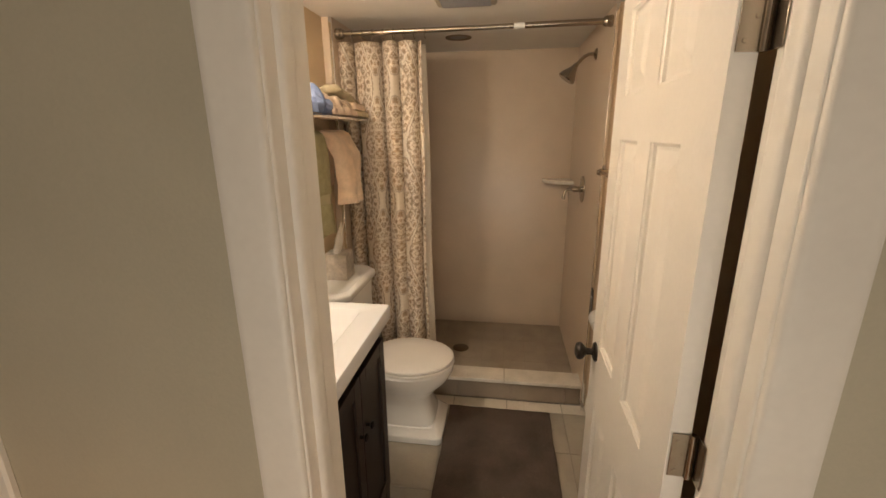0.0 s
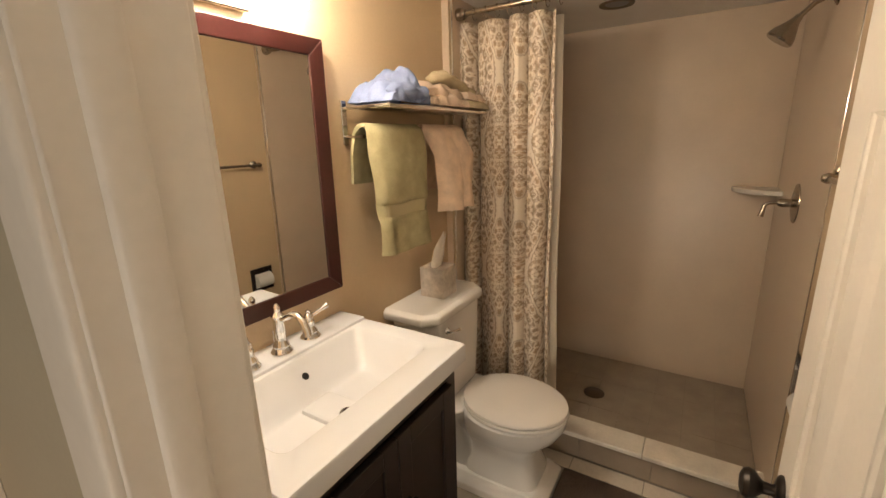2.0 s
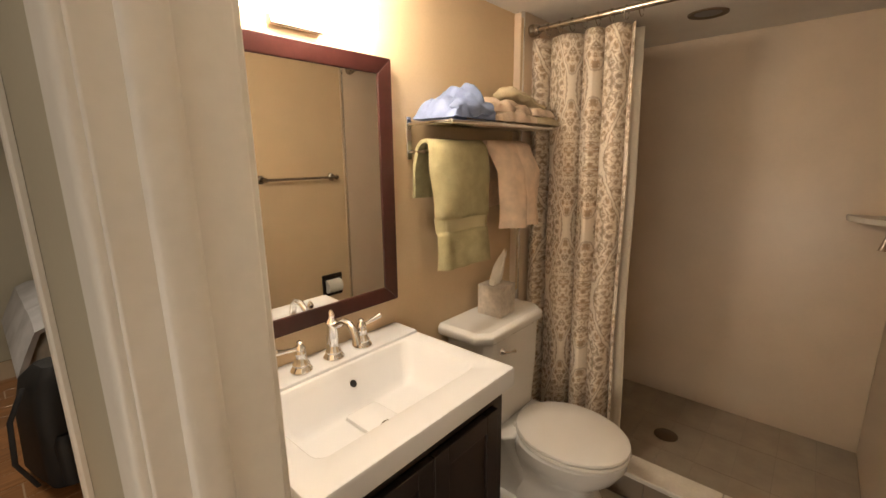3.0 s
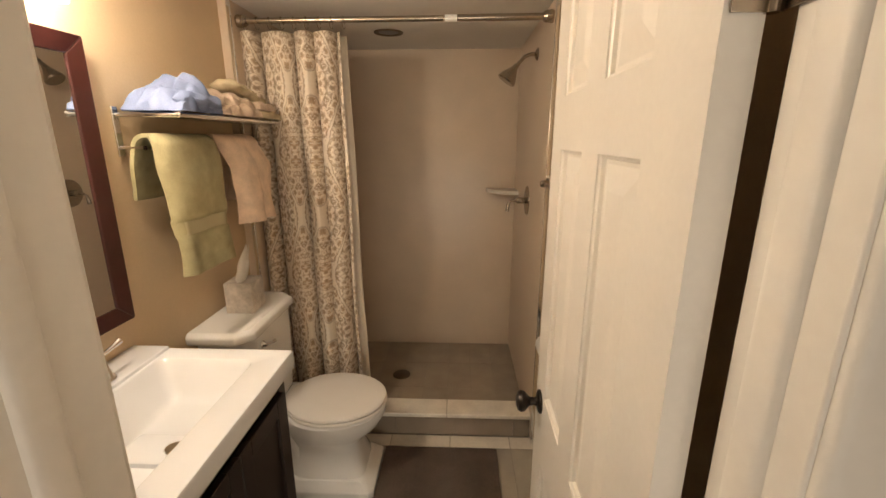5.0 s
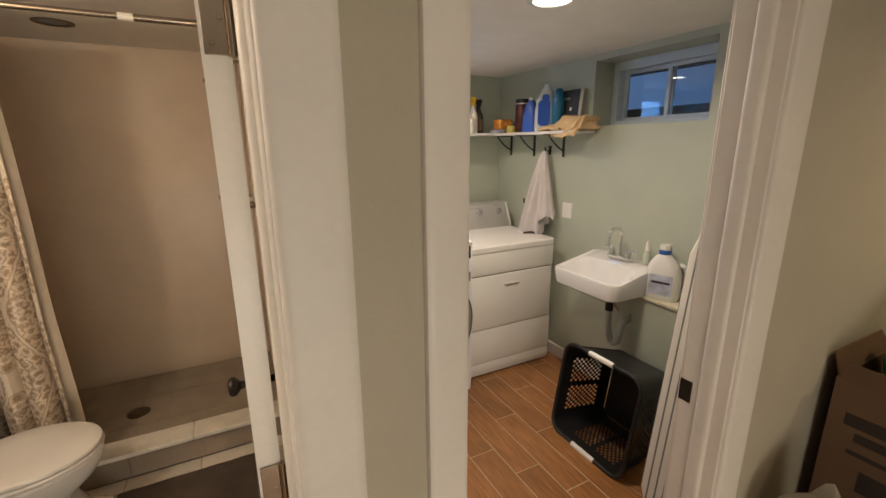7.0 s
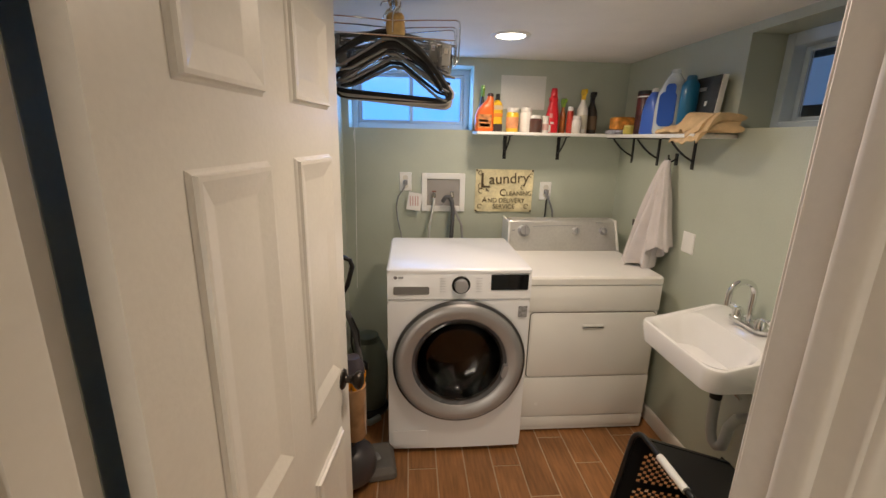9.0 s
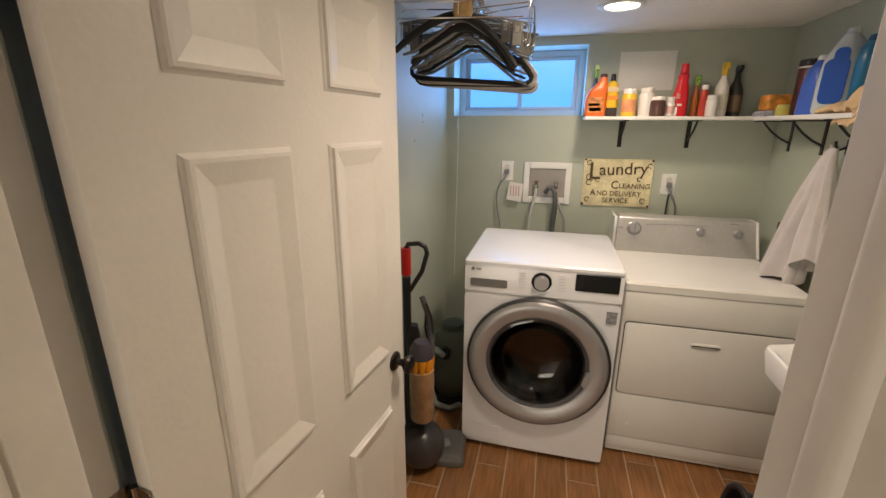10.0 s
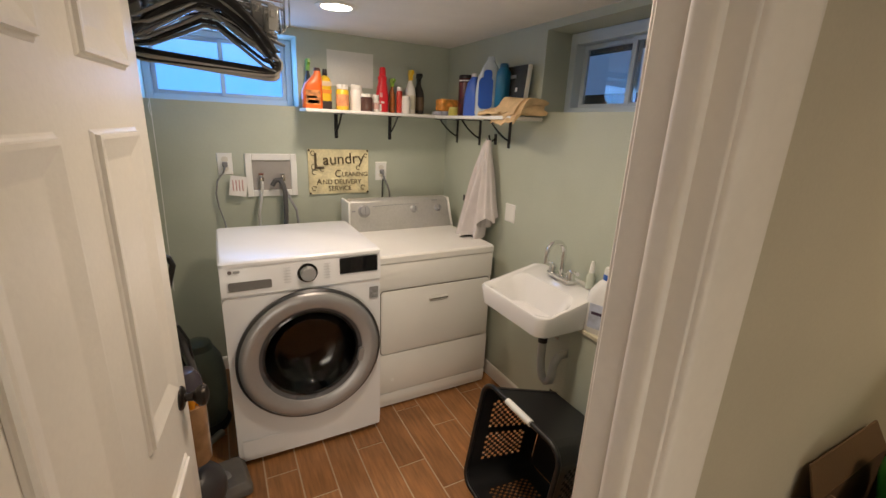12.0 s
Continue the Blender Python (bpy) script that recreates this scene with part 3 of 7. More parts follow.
# ---- shower curtain ----
def curtain_cloth():
    m = bpy.data.materials.new("printed_curtain_cloth")
    m.use_nodes = True
    n, k = m.node_tree.nodes, m.node_tree.links.new
    b = n["Principled BSDF"]
    uv = n.new("ShaderNodeUVMap")
    sep = n.new("ShaderNodeSeparateXYZ")
    k(uv.outputs[0], sep.inputs[0])

    def op(kind, a, c=None):
        x = n.new("ShaderNodeMath")
        x.operation = kind
        for i, v in enumerate((a, c)):
            if v is None:
                continue
            if isinstance(v, (int, float)):
                x.inputs[i].default_value = v
            else:
                k(v, x.inputs[i])
        return x.outputs[0]

    def band(x, lo, hi):
        return op("MULTIPLY", op("GREATER_THAN", x, lo), op("LESS_THAN", x, hi))

    def blend(f, a, c):
        x = n.new("ShaderNodeMix")
        x.data_type = "RGBA"
        k(f, x.inputs[0])
        for s, v in ((6, a), (7, c)):
            if isinstance(v, tuple):
                x.inputs[s].default_value = (*v, 1)
            else:
                k(v, x.inputs[s])
        return x.outputs[2]

    def soft_step(x, lo, hi, amount):
        r = n.new("ShaderNodeMapRange")
        r.inputs["From Min"].default_value, r.inputs["From Max"].default_value, r.inputs["To Max"].default_value = lo, hi, amount
        k(x, r.inputs["Value"])
        return r.outputs[0]

    # a mirrored damask print: an ogee lattice with medallions, and small curled leaves between
    mu, mv = op("PINGPONG", sep.outputs["X"], 0.13), op("PINGPONG", sep.outputs["Y"], 0.29)
    mir = n.new("ShaderNodeCombineXYZ")
    k(mu, mir.inputs[0]), k(mv, mir.inputs[1])

    def noise_at(scale, detail=2):
        t = n.new("ShaderNodeTexNoise")
        t.inputs["Scale"].default_value, t.inputs["Detail"].default_value = scale, detail
        k(mir.outputs[0], t.inputs["Vector"])
        return t

    warp = noise_at(24, 3)
    mix = n.new("ShaderNodeVectorMath")
    mix.operation = "MULTIPLY_ADD"
    mix.inputs[1].default_value = (0.05, 0.05, 0.0)
    k(warp.outputs["Color"], mix.inputs[0]), k(mir.outputs[0], mix.inputs[2])

    def leaves(scale):
        t = n.new("ShaderNodeTexVoronoi")
        t.voronoi_dimensions = "2D"
        t.inputs["Scale"].default_value = scale
        k(mix.outputs[0], t.inputs["Vector"])
        return t.outputs["Distance"]

    lattice = op("ADD", op("COSINE", op("MULTIPLY", mu, math.pi / 0.13)), op("COSINE", op("MULTIPLY", mv, math.pi / 0.29)))
    lattice = op("ADD", lattice, op("MULTIPLY", op("SUBTRACT", warp.outputs["Fac"], 0.5), 0.6))
    edge = op("ABSOLUTE", lattice)
    curls, dots, tone, mottle = leaves(27), leaves(72), noise_at(9, 1), noise_at(120, 3)
    c = blend(soft_step(tone.outputs["Fac"], 0.42, 0.60, 0.9), (0.47, 0.38, 0.29), (0.48, 0.36, 0.25))
    c = blend(soft_step(op("ABSOLUTE", op("SUBTRACT", lattice, 1.0)), 0.50, 0.25, 0.7), c, (0.38, 0.32, 0.26))
    c = blend(op("MULTIPLY", soft_step(curls, 0.30, 0.44, 0.8), op("LESS_THAN", curls, 0.62)), c, (0.80, 0.72, 0.62))
    c = blend(soft_step(curls, 0.30, 0.14, 0.6), c, (0.24, 0.165, 0.11))
    c = blend(soft_step(dots, 0.28, 0.14, 0.7), c, (0.82, 0.75, 0.65))
    c = blend(soft_step(mottle.outputs["Fac"], 0.50, 0.62, 0.35), c, (0.32, 0.26, 0.205))
    c = blend(soft_step(edge, 0.26, 0.17, 0.6), c, (0.26, 0.20, 0.15))
    c = blend(soft_step(edge, 0.14, 0.09, 0.75), c, (0.82, 0.75, 0.65))
    c = blend(soft_step(op("ABSOLUTE", op("SUBTRACT", lattice, 1.5)), 0.14, 0.07, 0.55), c, (0.22, 0.17, 0.125))
    k(c, b.inputs["Base Color"])
    b.inputs["Roughness"].default_value = 0.85
    weave = n.new("ShaderNodeTexNoise")
    weave.inputs["Scale"].default_value = 500
    k(uv.outputs[0], weave.inputs["Vector"])
    bp = n.new("ShaderNodeBump")
    bp.inputs["Strength"].default_value, bp.inputs["Distance"].default_value = 0.25, 0.001
    k(weave.outputs["Fac"], bp.inputs["Height"]), k(bp.outputs[0], b.inputs["Normal"])
    return m


def hang(x0, x1, xb0, xb1, y, z0, z1, folds, amp, name, material, parent, width, phase=0.0, label=""):
    """Cloth gathered in folds between x0 and x1 at the top, xb0 and xb1 at the bottom."""
    nu, nv = folds * 22, 40
    bm = bmesh.new()
    layer = bm.loops.layers.uv.new("UVMap")

    def at(u, v):
        w = u + 0.045 * math.sin(2 * math.pi * u * 1.4 + phase)
        a = math.pi * (folds * w + phase)
        x = (x0 + (x1 - x0) * u) * v + (xb0 + (xb1 - xb0) * u) * (1 - v)
        depth = amp * (0.8 + 0.3 * (1 - v)) * (0.85 + 0.5 * noise.noise(Vector((u * 4, v * 1.1, phase))))
        yy = y + depth * (0.82 * math.cos(2 * a) + 0.18 * math.cos(4 * a + 5 * phase)) + 0.010 * noise.noise(Vector((u * 9, v * 4, 3 + phase)))
        x += -0.26 * amp * math.sin(2 * a) + 0.008 * noise.noise(Vector((u * 6, v * 2.5, 8 + phase)))
        return Vector((x, yy, z0 + (z1 - z0) * v))

    g = [[bm.verts.new(at(i / nu, j / nv)) for j in range(nv + 1)] for i in range(nu + 1)]
    for i in range(nu):
        for j in range(nv):
            f = bm.faces.new((g[i][j], g[i + 1][j], g[i + 1][j + 1], g[i][j + 1]))
            for loop, (p, q) in zip(f.loops, ((i, j), (i + 1, j), (i + 1, j + 1), (i, j + 1))):
                loop[layer].uv = (p / nu * width, z0 + (z1 - z0) * q / nv)
    ob = part(name, bm, material, parent, label)
    mod = ob.modifiers.new("thickness", "SOLIDIFY")
    mod.thickness = 0.0016
    return ob


CLOTH = curtain_cloth()
LINER = mat("white_liner", (0.72, 0.66, 0.56), 0.5, spread=0.03, fine=0.02)
cu = thing("shower_curtain", pose(0, 0, 0), "taupe and cream damask print shower curtain, drawn aside", "shower curtain")
hang(-0.530, -0.100, -0.52, -0.088, 2.452, 0.195, 1.945, 4, 0.074, "curtain_panel", CLOTH, cu, 1.05, 0.25)
hang(-0.50, -0.108, -0.50, -0.084, 2.515, 0.20, 1.94, 5, 0.012, "liner", LINER, cu, 0.9, 0.7, "plain cream liner")
for k in range(9):
    x = -0.51 + 0.052 * k
    part("ring", tube(arc((x, 2.41, 1.972), 0.024, 0, 330, 14, "yz"), 0.0016, n=6), NICKEL, cu, "thin metal curtain ring")

# ---- vanity ----
va = thing("vanity_cabinet", pose(-0.588, 1.012, 0), "dark espresso wooden vanity cabinet with shaker doors", "cabinet")
VW, VD, VH = 0.606, 0.455, 0.848
bm = bmesh.new()
box(0, 0.02, 0.02, VW - 0.02, 0.10, VH, bm)
box(0, VD - 0.02, 0, 0.018, 0.0, VH, bm), box(0, VD - 0.02, VW - 0.018, VW, 0.0, VH, bm)
box(0.02, VD - 0.022, 0.018, VW - 0.018, 0.10, 0.118, bm)
part("body", bm, ESP, va, bevel=0.002)
bm = bmesh.new()
for y0, y1, z0, z1 in ((0, 0.045, 0, VH), (VW - 0.045, VW, 0, VH), (0.045, VW - 0.045, VH - 0.05, VH), (0.045, VW - 0.045, 0.10, 0.15)):
    box(VD - 0.02, VD, y0, y1, z0, z1, bm)
part("face_frame", bm, ESP, va, bevel=0.002)
arch = [(0.045, 0.101)] + [(0.045 + (VW - 0.09) * u, 0.04 + 0.06 * (1 - (2 * u - 1) ** 6)) for u in [k / 20 for k in range(21)]] + [(VW - 0.045, 0.101)]
bm = bmesh.new()
a = [bm.verts.new((VD - 0.018, y, z)) for y, z in arch]
b = [bm.verts.new((VD - 0.002, y, z)) for y, z in arch]
for i in range(len(a)):
    j = (i + 1) % len(a)
    bm.faces.new((a[i], a[j], b[j], b[i]))
bm.faces.new(a[::-1]), bm.faces.new(b)
part("toe_arch", bm, ESP, va, smooth=False)
for y0, y1, ky in ((0.047, VW / 2 - 0.002, VW / 2 - 0.03), (VW / 2 + 0.002, VW - 0.047, VW / 2 + 0.03)):
    bm = bmesh.new()
    for a, b, c, d in ((y0, y0 + 0.05, 0.152, VH - 0.052), (y1 - 0.05, y1, 0.152, VH - 0.052), (y0 + 0.05, y1 - 0.05, 0.152, 0.202), (y0 + 0.05, y1 - 0.05, VH - 0.102, VH - 0.052)):
        box(VD + 0.001, VD + 0.019, a, b, c, d, bm)
    dr = part("door", bm, ESP, va, bevel=0.002)
    part("inset", box(VD + 0.002, VD + 0.010, y0 + 0.0495, y1 - 0.0495, 0.2015, VH - 0.1015), ESP, dr)
    part("handle", lathe([(0.006, 0), (0.005, 0.012), (0.013, 0.018), (0.014, 0.024), (0, 0.029)], n=18, m=pose(VD + 0.019, ky, 0.60, 0, 90, 0)), BRONZE, dr)

vt = thing("washbasin", pose(-0.589, 1.0, 0.8485), "glossy white vanity top with an integral rectangular basin", "sink")
X1, Y1 = 0.489, 0.632
rings = [rrect(0, X1, 0, Y1, 0.008, 0.0), rrect(0, X1, 0, Y1, 0.008, 0.046), rrect(0.003, X1 - 0.003, 0.003, Y1 - 0.003, 0.008, 0.0505)]
rings += [rrect(0.118, 0.402, 0.066, 0.575, 0.030, 0.0505), rrect(0.122, 0.398, 0.070, 0.571, 0.03, 0.047), rrect(0.130, 0.392, 0.080, 0.561, 0.035, 0.030),
          rrect(0.180, 0.374, 0.104, 0.520, 0.030, -0.030), rrect(0.194, 0.366, 0.120, 0.500, 0.025, -0.043), rrect(0.204, 0.358, 0.132, 0.488, 0.02, -0.046)]
part("basin", loft(rings, None, (False, True)), BASIN, vt)
part("back_ledge", loft([rrect(0.001, 0.112, 0.002, Y1 - 0.002, 0.006, 0.0508), rrect(0.001, 0.110, 0.004, Y1 - 0.004, 0.006, 0.058), rrect(0.003, 0.106, 0.008, Y1 - 0.008, 0.006, 0.060)]), BASIN, vt)
part("drain_cover", loft([rrect(0.206, 0.352, 0.262, 0.362, 0.010, -0.0458), rrect(0.208, 0.350, 0.264, 0.360, 0.010, -0.036), rrect(0.212, 0.346, 0.268, 0.356, 0.010, -0.0335)]), BASIN, vt, bevel=0.0)
part("drain", lathe([(0, 0.003), (0.018, 0.003), (0.021, 0.0), (0, 0)], n=24, m=pose(0.322, 0.312, -0.0332)), CHROME, vt, "chrome drain")
# The overflow isn't pierced; a black disc gives its inner shade.
part("overflow", lathe([(0, 0.002), (0.0085, 0.002), (0.0105, 0.0), (0, 0)], n=20, m=pose(0.1508, 0.335, 0.006, 0, 50, 0)), BLACK, vt, "black disc for the dark of the overflow hole")

# ---- faucet ----
fa = thing("faucet", pose(-0.520, 1.332, 0.909), "polished chrome widespread faucet with two levers", "faucet")
base = [(0.028, 0), (0.030, 0.004), (0.026, 0.010), (0.021, 0.016), (0.023, 0.021), (0.018, 0.030), (0.0145, 0.045), (0.0165, 0.052)]
part("spout_body", lathe(base + [(0.0155, 0.075), (0.014, 0.10), (0.017, 0.104), (0.0175, 0.108), (0.013, 0.114), (0.008, 0.120), (0.010, 0.126), (0.009, 0.134), (0.004, 0.142), (0, 0.143)], n=28), CHROME, fa)
part("spout", tube([(0.005, 0, 0.105), (0.022, 0.0, 0.102), (0.040, 0.0, 0.112), (0.062, 0, 0.124), (0.085, 0, 0.122), (0.104, 0, 0.108), (0.112, 0, 0.086), (0.113, 0, 0.074)], 0.010, n=14, radii=[0.008, 0.0085, 0.009, 0.0095, 0.010, 0.0105, 0.011, 0.0125]), CHROME, fa)
part("lift_rod", tube([(-0.028, 0, 0), (-0.028, 0, 0.055), (-0.028, 0, 0.058)], 0.003, radii=[0.003, 0.003, 0.006]), CHROME, fa)
for s in (-1, 1):
    hb = part("handle_base", lathe([(r, z) for r, z in base] + [(0.013, 0.060), (0.016, 0.064), (0.012, 0.071), (0.006, 0.078), (0.008, 0.083), (0, 0.088)], n=24, m=pose(0, s * 0.102, 0)), CHROME, fa)
    part("lever", tube([(0, s * 0.104, 0.066), (0.002, s * 0.125, 0.068), (0.004, s * 0.15, 0.073), (0.005, s * 0.170, 0.078), (0.005, s * 0.176, 0.079)], 0.005, radii=[0.007, 0.0055, 0.006, 0.0085, 0.004], n=12), CHROME, hb)

# ---- mirror and its lamp ----
mi = thing("wall_mirror", pose(-0.581, 1.322, 1.38, 0, 0.5, -0.75), "rectangular wall mirror in a cherry red wooden frame", "mirror")
mw, mh, fw = 0.300, 0.378, 0.047
for y0, y1, z0, z1, cut in ((-mw, mw, mh - fw, mh, 1), (-mw, mw, -mh, -mh + fw, -1)):
    bm = loft([[(0, y0, z0 if cut < 0 else z1), (0, y1, z0 if cut < 0 else z1), (0, y1 - fw, z1 if cut < 0 else z0), (0, y0 + fw, z1 if cut < 0 else z0)],
               [(0.022, y0, z0 if cut < 0 else z1), (0.022, y1, z0 if cut < 0 else z1), (0.014, y1 - fw, z1 if cut < 0 else z0), (0.014, y0 + fw, z1 if cut < 0 else z0)]])
    part("frame_rail", bm, CHERRY, mi, smooth=False, bevel=0.003)
for s in (-1, 1):
    bm = loft([[(0, s * mw, -mh), (0, s * mw, mh), (0, s * (mw - fw), mh - fw), (0, s * (mw - fw), -mh + fw)],
               [(0.022, s * mw, -mh), (0.022, s * mw, mh), (0.014, s * (mw - fw), mh - fw), (0.014, s * (mw - fw), -mh + fw)]])
    part("frame_stile", bm, CHERRY, mi, smooth=False, bevel=0.003)
part("mirror_glass", box(0.002, 0.0095, -mw + fw - 0.001, mw - fw + 0.001, -mh + fw - 0.001, mh - fw + 0.001), MIRROR, mi, "clear silvered glass", smooth=False)
la = thing("vanity_lamp", pose(-0.589, 1.33, 1.83), "brushed nickel wall lamp with lit frosted glass shades", "wall lamp")
part("back_plate", box(0, 0.022, -0.075, 0.075, -0.045, 0.065), NICKEL, la, bevel=0.004)
part("cross_bar", box(0.022, 0.04, -0.16, 0.16, 0.06, 0.085), NICKEL, la, bevel=0.004)
SHADE = glow("lit_frosted_glass", (1.0, 0.88, 0.72), 9.0)
SN, SK = SHADE.node_tree.nodes, SHADE.node_tree.links.new
through_glass, frosted = SN.new("ShaderNodeBsdfTransparent"), SN.new("ShaderNodeMixShader")
frosted.inputs[0].default_value = 0.38
SK(through_glass.outputs[0], frosted.inputs[1]), SK(SN["Principled BSDF"].outputs[0], frosted.inputs[2])
SK(frosted.outputs[0], SN["Material Output"].inputs["Surface"])
for yy in (-0.125, 0.0, 0.125):
    st = part("shade", loft([rrect(0.055, 0.135, yy - 0.043, yy + 0.043, 0.012, 0.115), rrect(0.055, 0.135, yy - 0.043, yy + 0.043, 0.012, -0.035)], None, (False, True)), SHADE, la, "lit frosted glass shade")
    part("socket", tube([(0.03, yy, 0.07), (0.07, yy, 0.105), (0.095, yy, 0.12)], 0.010), NICKEL, st)

# ---- towel rack and towels ----
TX, TY0, TY1 = -0.589, 1.72, 2.395
rk = thing("towel_rack", pose(TX, TY0, 1.575), "chrome wall rack with a shelf and a lower bar", "towel rack")
L = TY1 - TY0
for yy in (0.0, L):
    bm = prism([(-0.0, -0.012), (0.006, -0.012), (0.006, 0.012), (0, 0.012)], -0.115, 0.025, None, pose(0, yy, 0))
    br = part("bracket", bm, CHROME, rk, bevel=0.003)
    part("arm", tube([(0.004, yy, 0.0), (0.18, yy, 0.0), (0.19, yy, 0.004)], 0.006), CHROME, br)
    part("arm", tube([(0.004, yy, -0.09), (0.085, yy, -0.09)], 0.006), CHROME, br)
for k in range(11):
    part("shelf_bar", tube([(0.022 + 0.0165 * k, 0, 0.001), (0.022 + 0.0165 * k, L, 0.001)], 0.005 if k < 10 else 0.008), CHROME, rk)
part("towel_bar", tube([(0.085, -0.012, -0.09), (0.085, L + 0.012, -0.09)], 0.007), CHROME, rk)


def terry(name, color):
    return mat(name, color, 0.95, spread=0.14, scale=22, bump=0.7, bump_scale=420, fine=0.10, spec=0.15)


OLIVE, PEACH, BLUE, BEIGE = terry("olive_terry", (0.41, 0.375, 0.225)), terry("peach_terry", (0.80, 0.635, 0.505)), terry("blue_terry", (0.21, 0.265, 0.44)), terry("beige_terry", (0.50, 0.43, 0.30))


def hung_towel(name, y0, y1, front, back, color, label, seed, band=False, thick=0.010, flare=0.0, lobes=0.0, lean=0.0, push=0.0):
    """A folded towel over the lower bar: its front and back falls and the round over the bar."""
    t = thing(name, pose(TX + 0.085, (y0 + y1) / 2, 1.485), label, "towel")
    w2 = (y1 - y0) / 2

    R = 0.037

    def fall(u, v):
        # v: 0 at the hem in front, over the bar, to 1 at the hem behind
        over = R * math.pi
        s = v * (front + back + over)
        if s < front:
            z, x = -(front - s), R + 0.012 * (1 - s / front)
        elif s < front + over:
            a = (s - front) / R
            z, x = (R - 0.004) * math.sin(a), R * math.cos(a)
        else:
            z = -(s - front - over)
            x = -R - 0.045 * z / back * -0.55
        low = max(0.0, -z / front)
        y = (u * 2 - 1) * (w2 + flare * low) + 0.010 * noise.noise(Vector((u * 2, low * 4, seed))) + lean * low
        soft = (0.35 + low)
        near = max(0.0, min(1.0, x / R))
        x += (0.016 * noise.noise(Vector((u * 3.5, low * 2.0, seed))) + 0.007 * math.sin(u * 8 + seed) * low) * soft * near
        if near > 0:
            x += near * lobes * (abs(math.sin(math.pi * (2 * u + 0.08 * math.sin(low * 3)))) ** 0.5 - 0.6)
        edge = min(u, 1 - u)
        if near > 0:
            x += near * 0.012 * (1 - (2 * u - 1) ** 2) + push * min(1.0, low * 4)
        if edge < 0.12:
            x -= 0.020 * near * (1 - edge / 0.12) ** 2
        if band and s < front and 0.555 < low < 0.68:
            x -= 0.006
        z += 0.014 * noise.noise(Vector((u * 3, seed, 0.5))) * (1 if low > 0.9 else low)
        return Vector((x, y, z - 0.004))

    part("towel_cloth", sheet(fall, 40, 84, None, thick), color, t)
    if band:
        def strip(u, v):
            low = 0.56 + 0.115 * v
            return fall(u, (front - low * front) / (front + back + R * math.pi)) + Vector((thick + 0.0005, 0, 0))

        part("woven_band", sheet(strip, 40, 4, None, 0.002), mat("olive_band", (0.47, 0.43, 0.27), 0.7, spread=0.05, bump=0.2, bump_scale=300), t, "flat woven olive band")
    return t


hung_towel("hand_towel", 1.715, 2.0, 0.385, 0.15, OLIVE, "olive green terry towel folded over the bar", 2.0, True, 0.012, 0.0, 0.004, 0.0, 0.008)
hung_towel("washcloth", 2.045, 2.305, 0.29, 0.22, PEACH, "peach terry towel hanging folded over the bar", 5.0, False, 0.014, -0.006, 0.016, 0.016, 0.035)


def bump_line(pairs, x):
    """Height between neighbouring (place, height) pairs, eased."""
    for (a, p), (b, q) in zip(pairs, pairs[1:]):
        if x <= b:
            s = max(0.0, (x - a) / (b - a))
            return p + (q - p) * s * s * (3 - 2 * s)
    return pairs[-1][1]


def lump(name, parent, m, half, outline, color, seed, ridges=0.012, thick=0.007):
    """Soft cloth heaped up: its height follows an outline along y, with folds running over it."""
    def at(u, v):
        a, b = u * 2 - 1, v * 2 - 1
        e = max(0.0, (1 - abs(a) ** 4) * (1 - b ** 6))
        fold = 1 - 2 * abs(noise.noise(Vector((a * 1.6 + b * 0.8, b * 1.9 - a * 0.6, seed))))
        fine = noise.noise(Vector((a * 4, b * 4, seed + 5)))
        z = e ** 0.22 * bump_line(outline, b) * (0.80 + 0.20 * (1 - a * a)) + e ** 0.4 * ridges * (fold - 0.3) + e * 0.008 * fine
        return m @ Vector((half[0] * a * (1 + 0.06 * fine) + 0.010 * noise.noise(Vector((b * 2.5, seed, 1))), half[1] * b + 0.012 * noise.noise(Vector((a * 2.5, seed, 4))), 0.004 + max(0.0, z)))

    return part(name, sheet(at, 36, 46, None, thick), color, parent)


bt = thing("blue_towel", pose(-0.490, 1.855, 1.583, 0, 0, 4), "rumpled light blue terry towel heaped on the rack", "towel")
lump("lower_fold", bt, pose(0, 0, 0), (0.088, 0.122), [(-1, 0.030), (-0.7, 0.048), (-0.35, 0.050), (0.0, 0.088), (0.18, 0.102), (0.45, 0.062), (0.8, 0.042), (1, 0.022)], BLUE, 2.0, 0.022)


def roll(name, parent, pts, radii, color, seed, flat=0.75):
    """A soft fat fold of cloth along a line, its ends rounded off."""
    line, rad, n = [], [], len(pts) - 1
    for i in range(n * 8 + 1):
        k = min(i // 8, n - 1)
        s = i / 8 - k
        e = s * s * (3 - 2 * s)
        p = [pts[k][j] + (pts[k + 1][j] - pts[k][j]) * (e if j == 2 else s) for j in range(3)]
        q = i / (n * 8)
        cap = min(1.0, (min(q, 1 - q) * 9 + 0.08)) ** 0.5
        line.append((p[0] + 0.006 * noise.noise(Vector((i * 0.3, seed, 0))), p[1], p[2]))
        rad.append((radii[k] + (radii[k + 1] - radii[k]) * s) * cap * (1 + 0.30 * noise.noise(Vector((i * 0.28, seed, 2)))))
    bm = tube(line, 0.03, n=28, radii=rad, flat=flat)
    for v in bm.verts:
        p = v.co * 34
        v.co += 0.010 * Vector((noise.noise(p), noise.noise(p + Vector((9, 0, 0))), 0.8 * noise.noise(p + Vector((0, 9, 0)))))
        v.co.z = max(v.co.z, 0.003)
    return part(name, bm, color, parent)


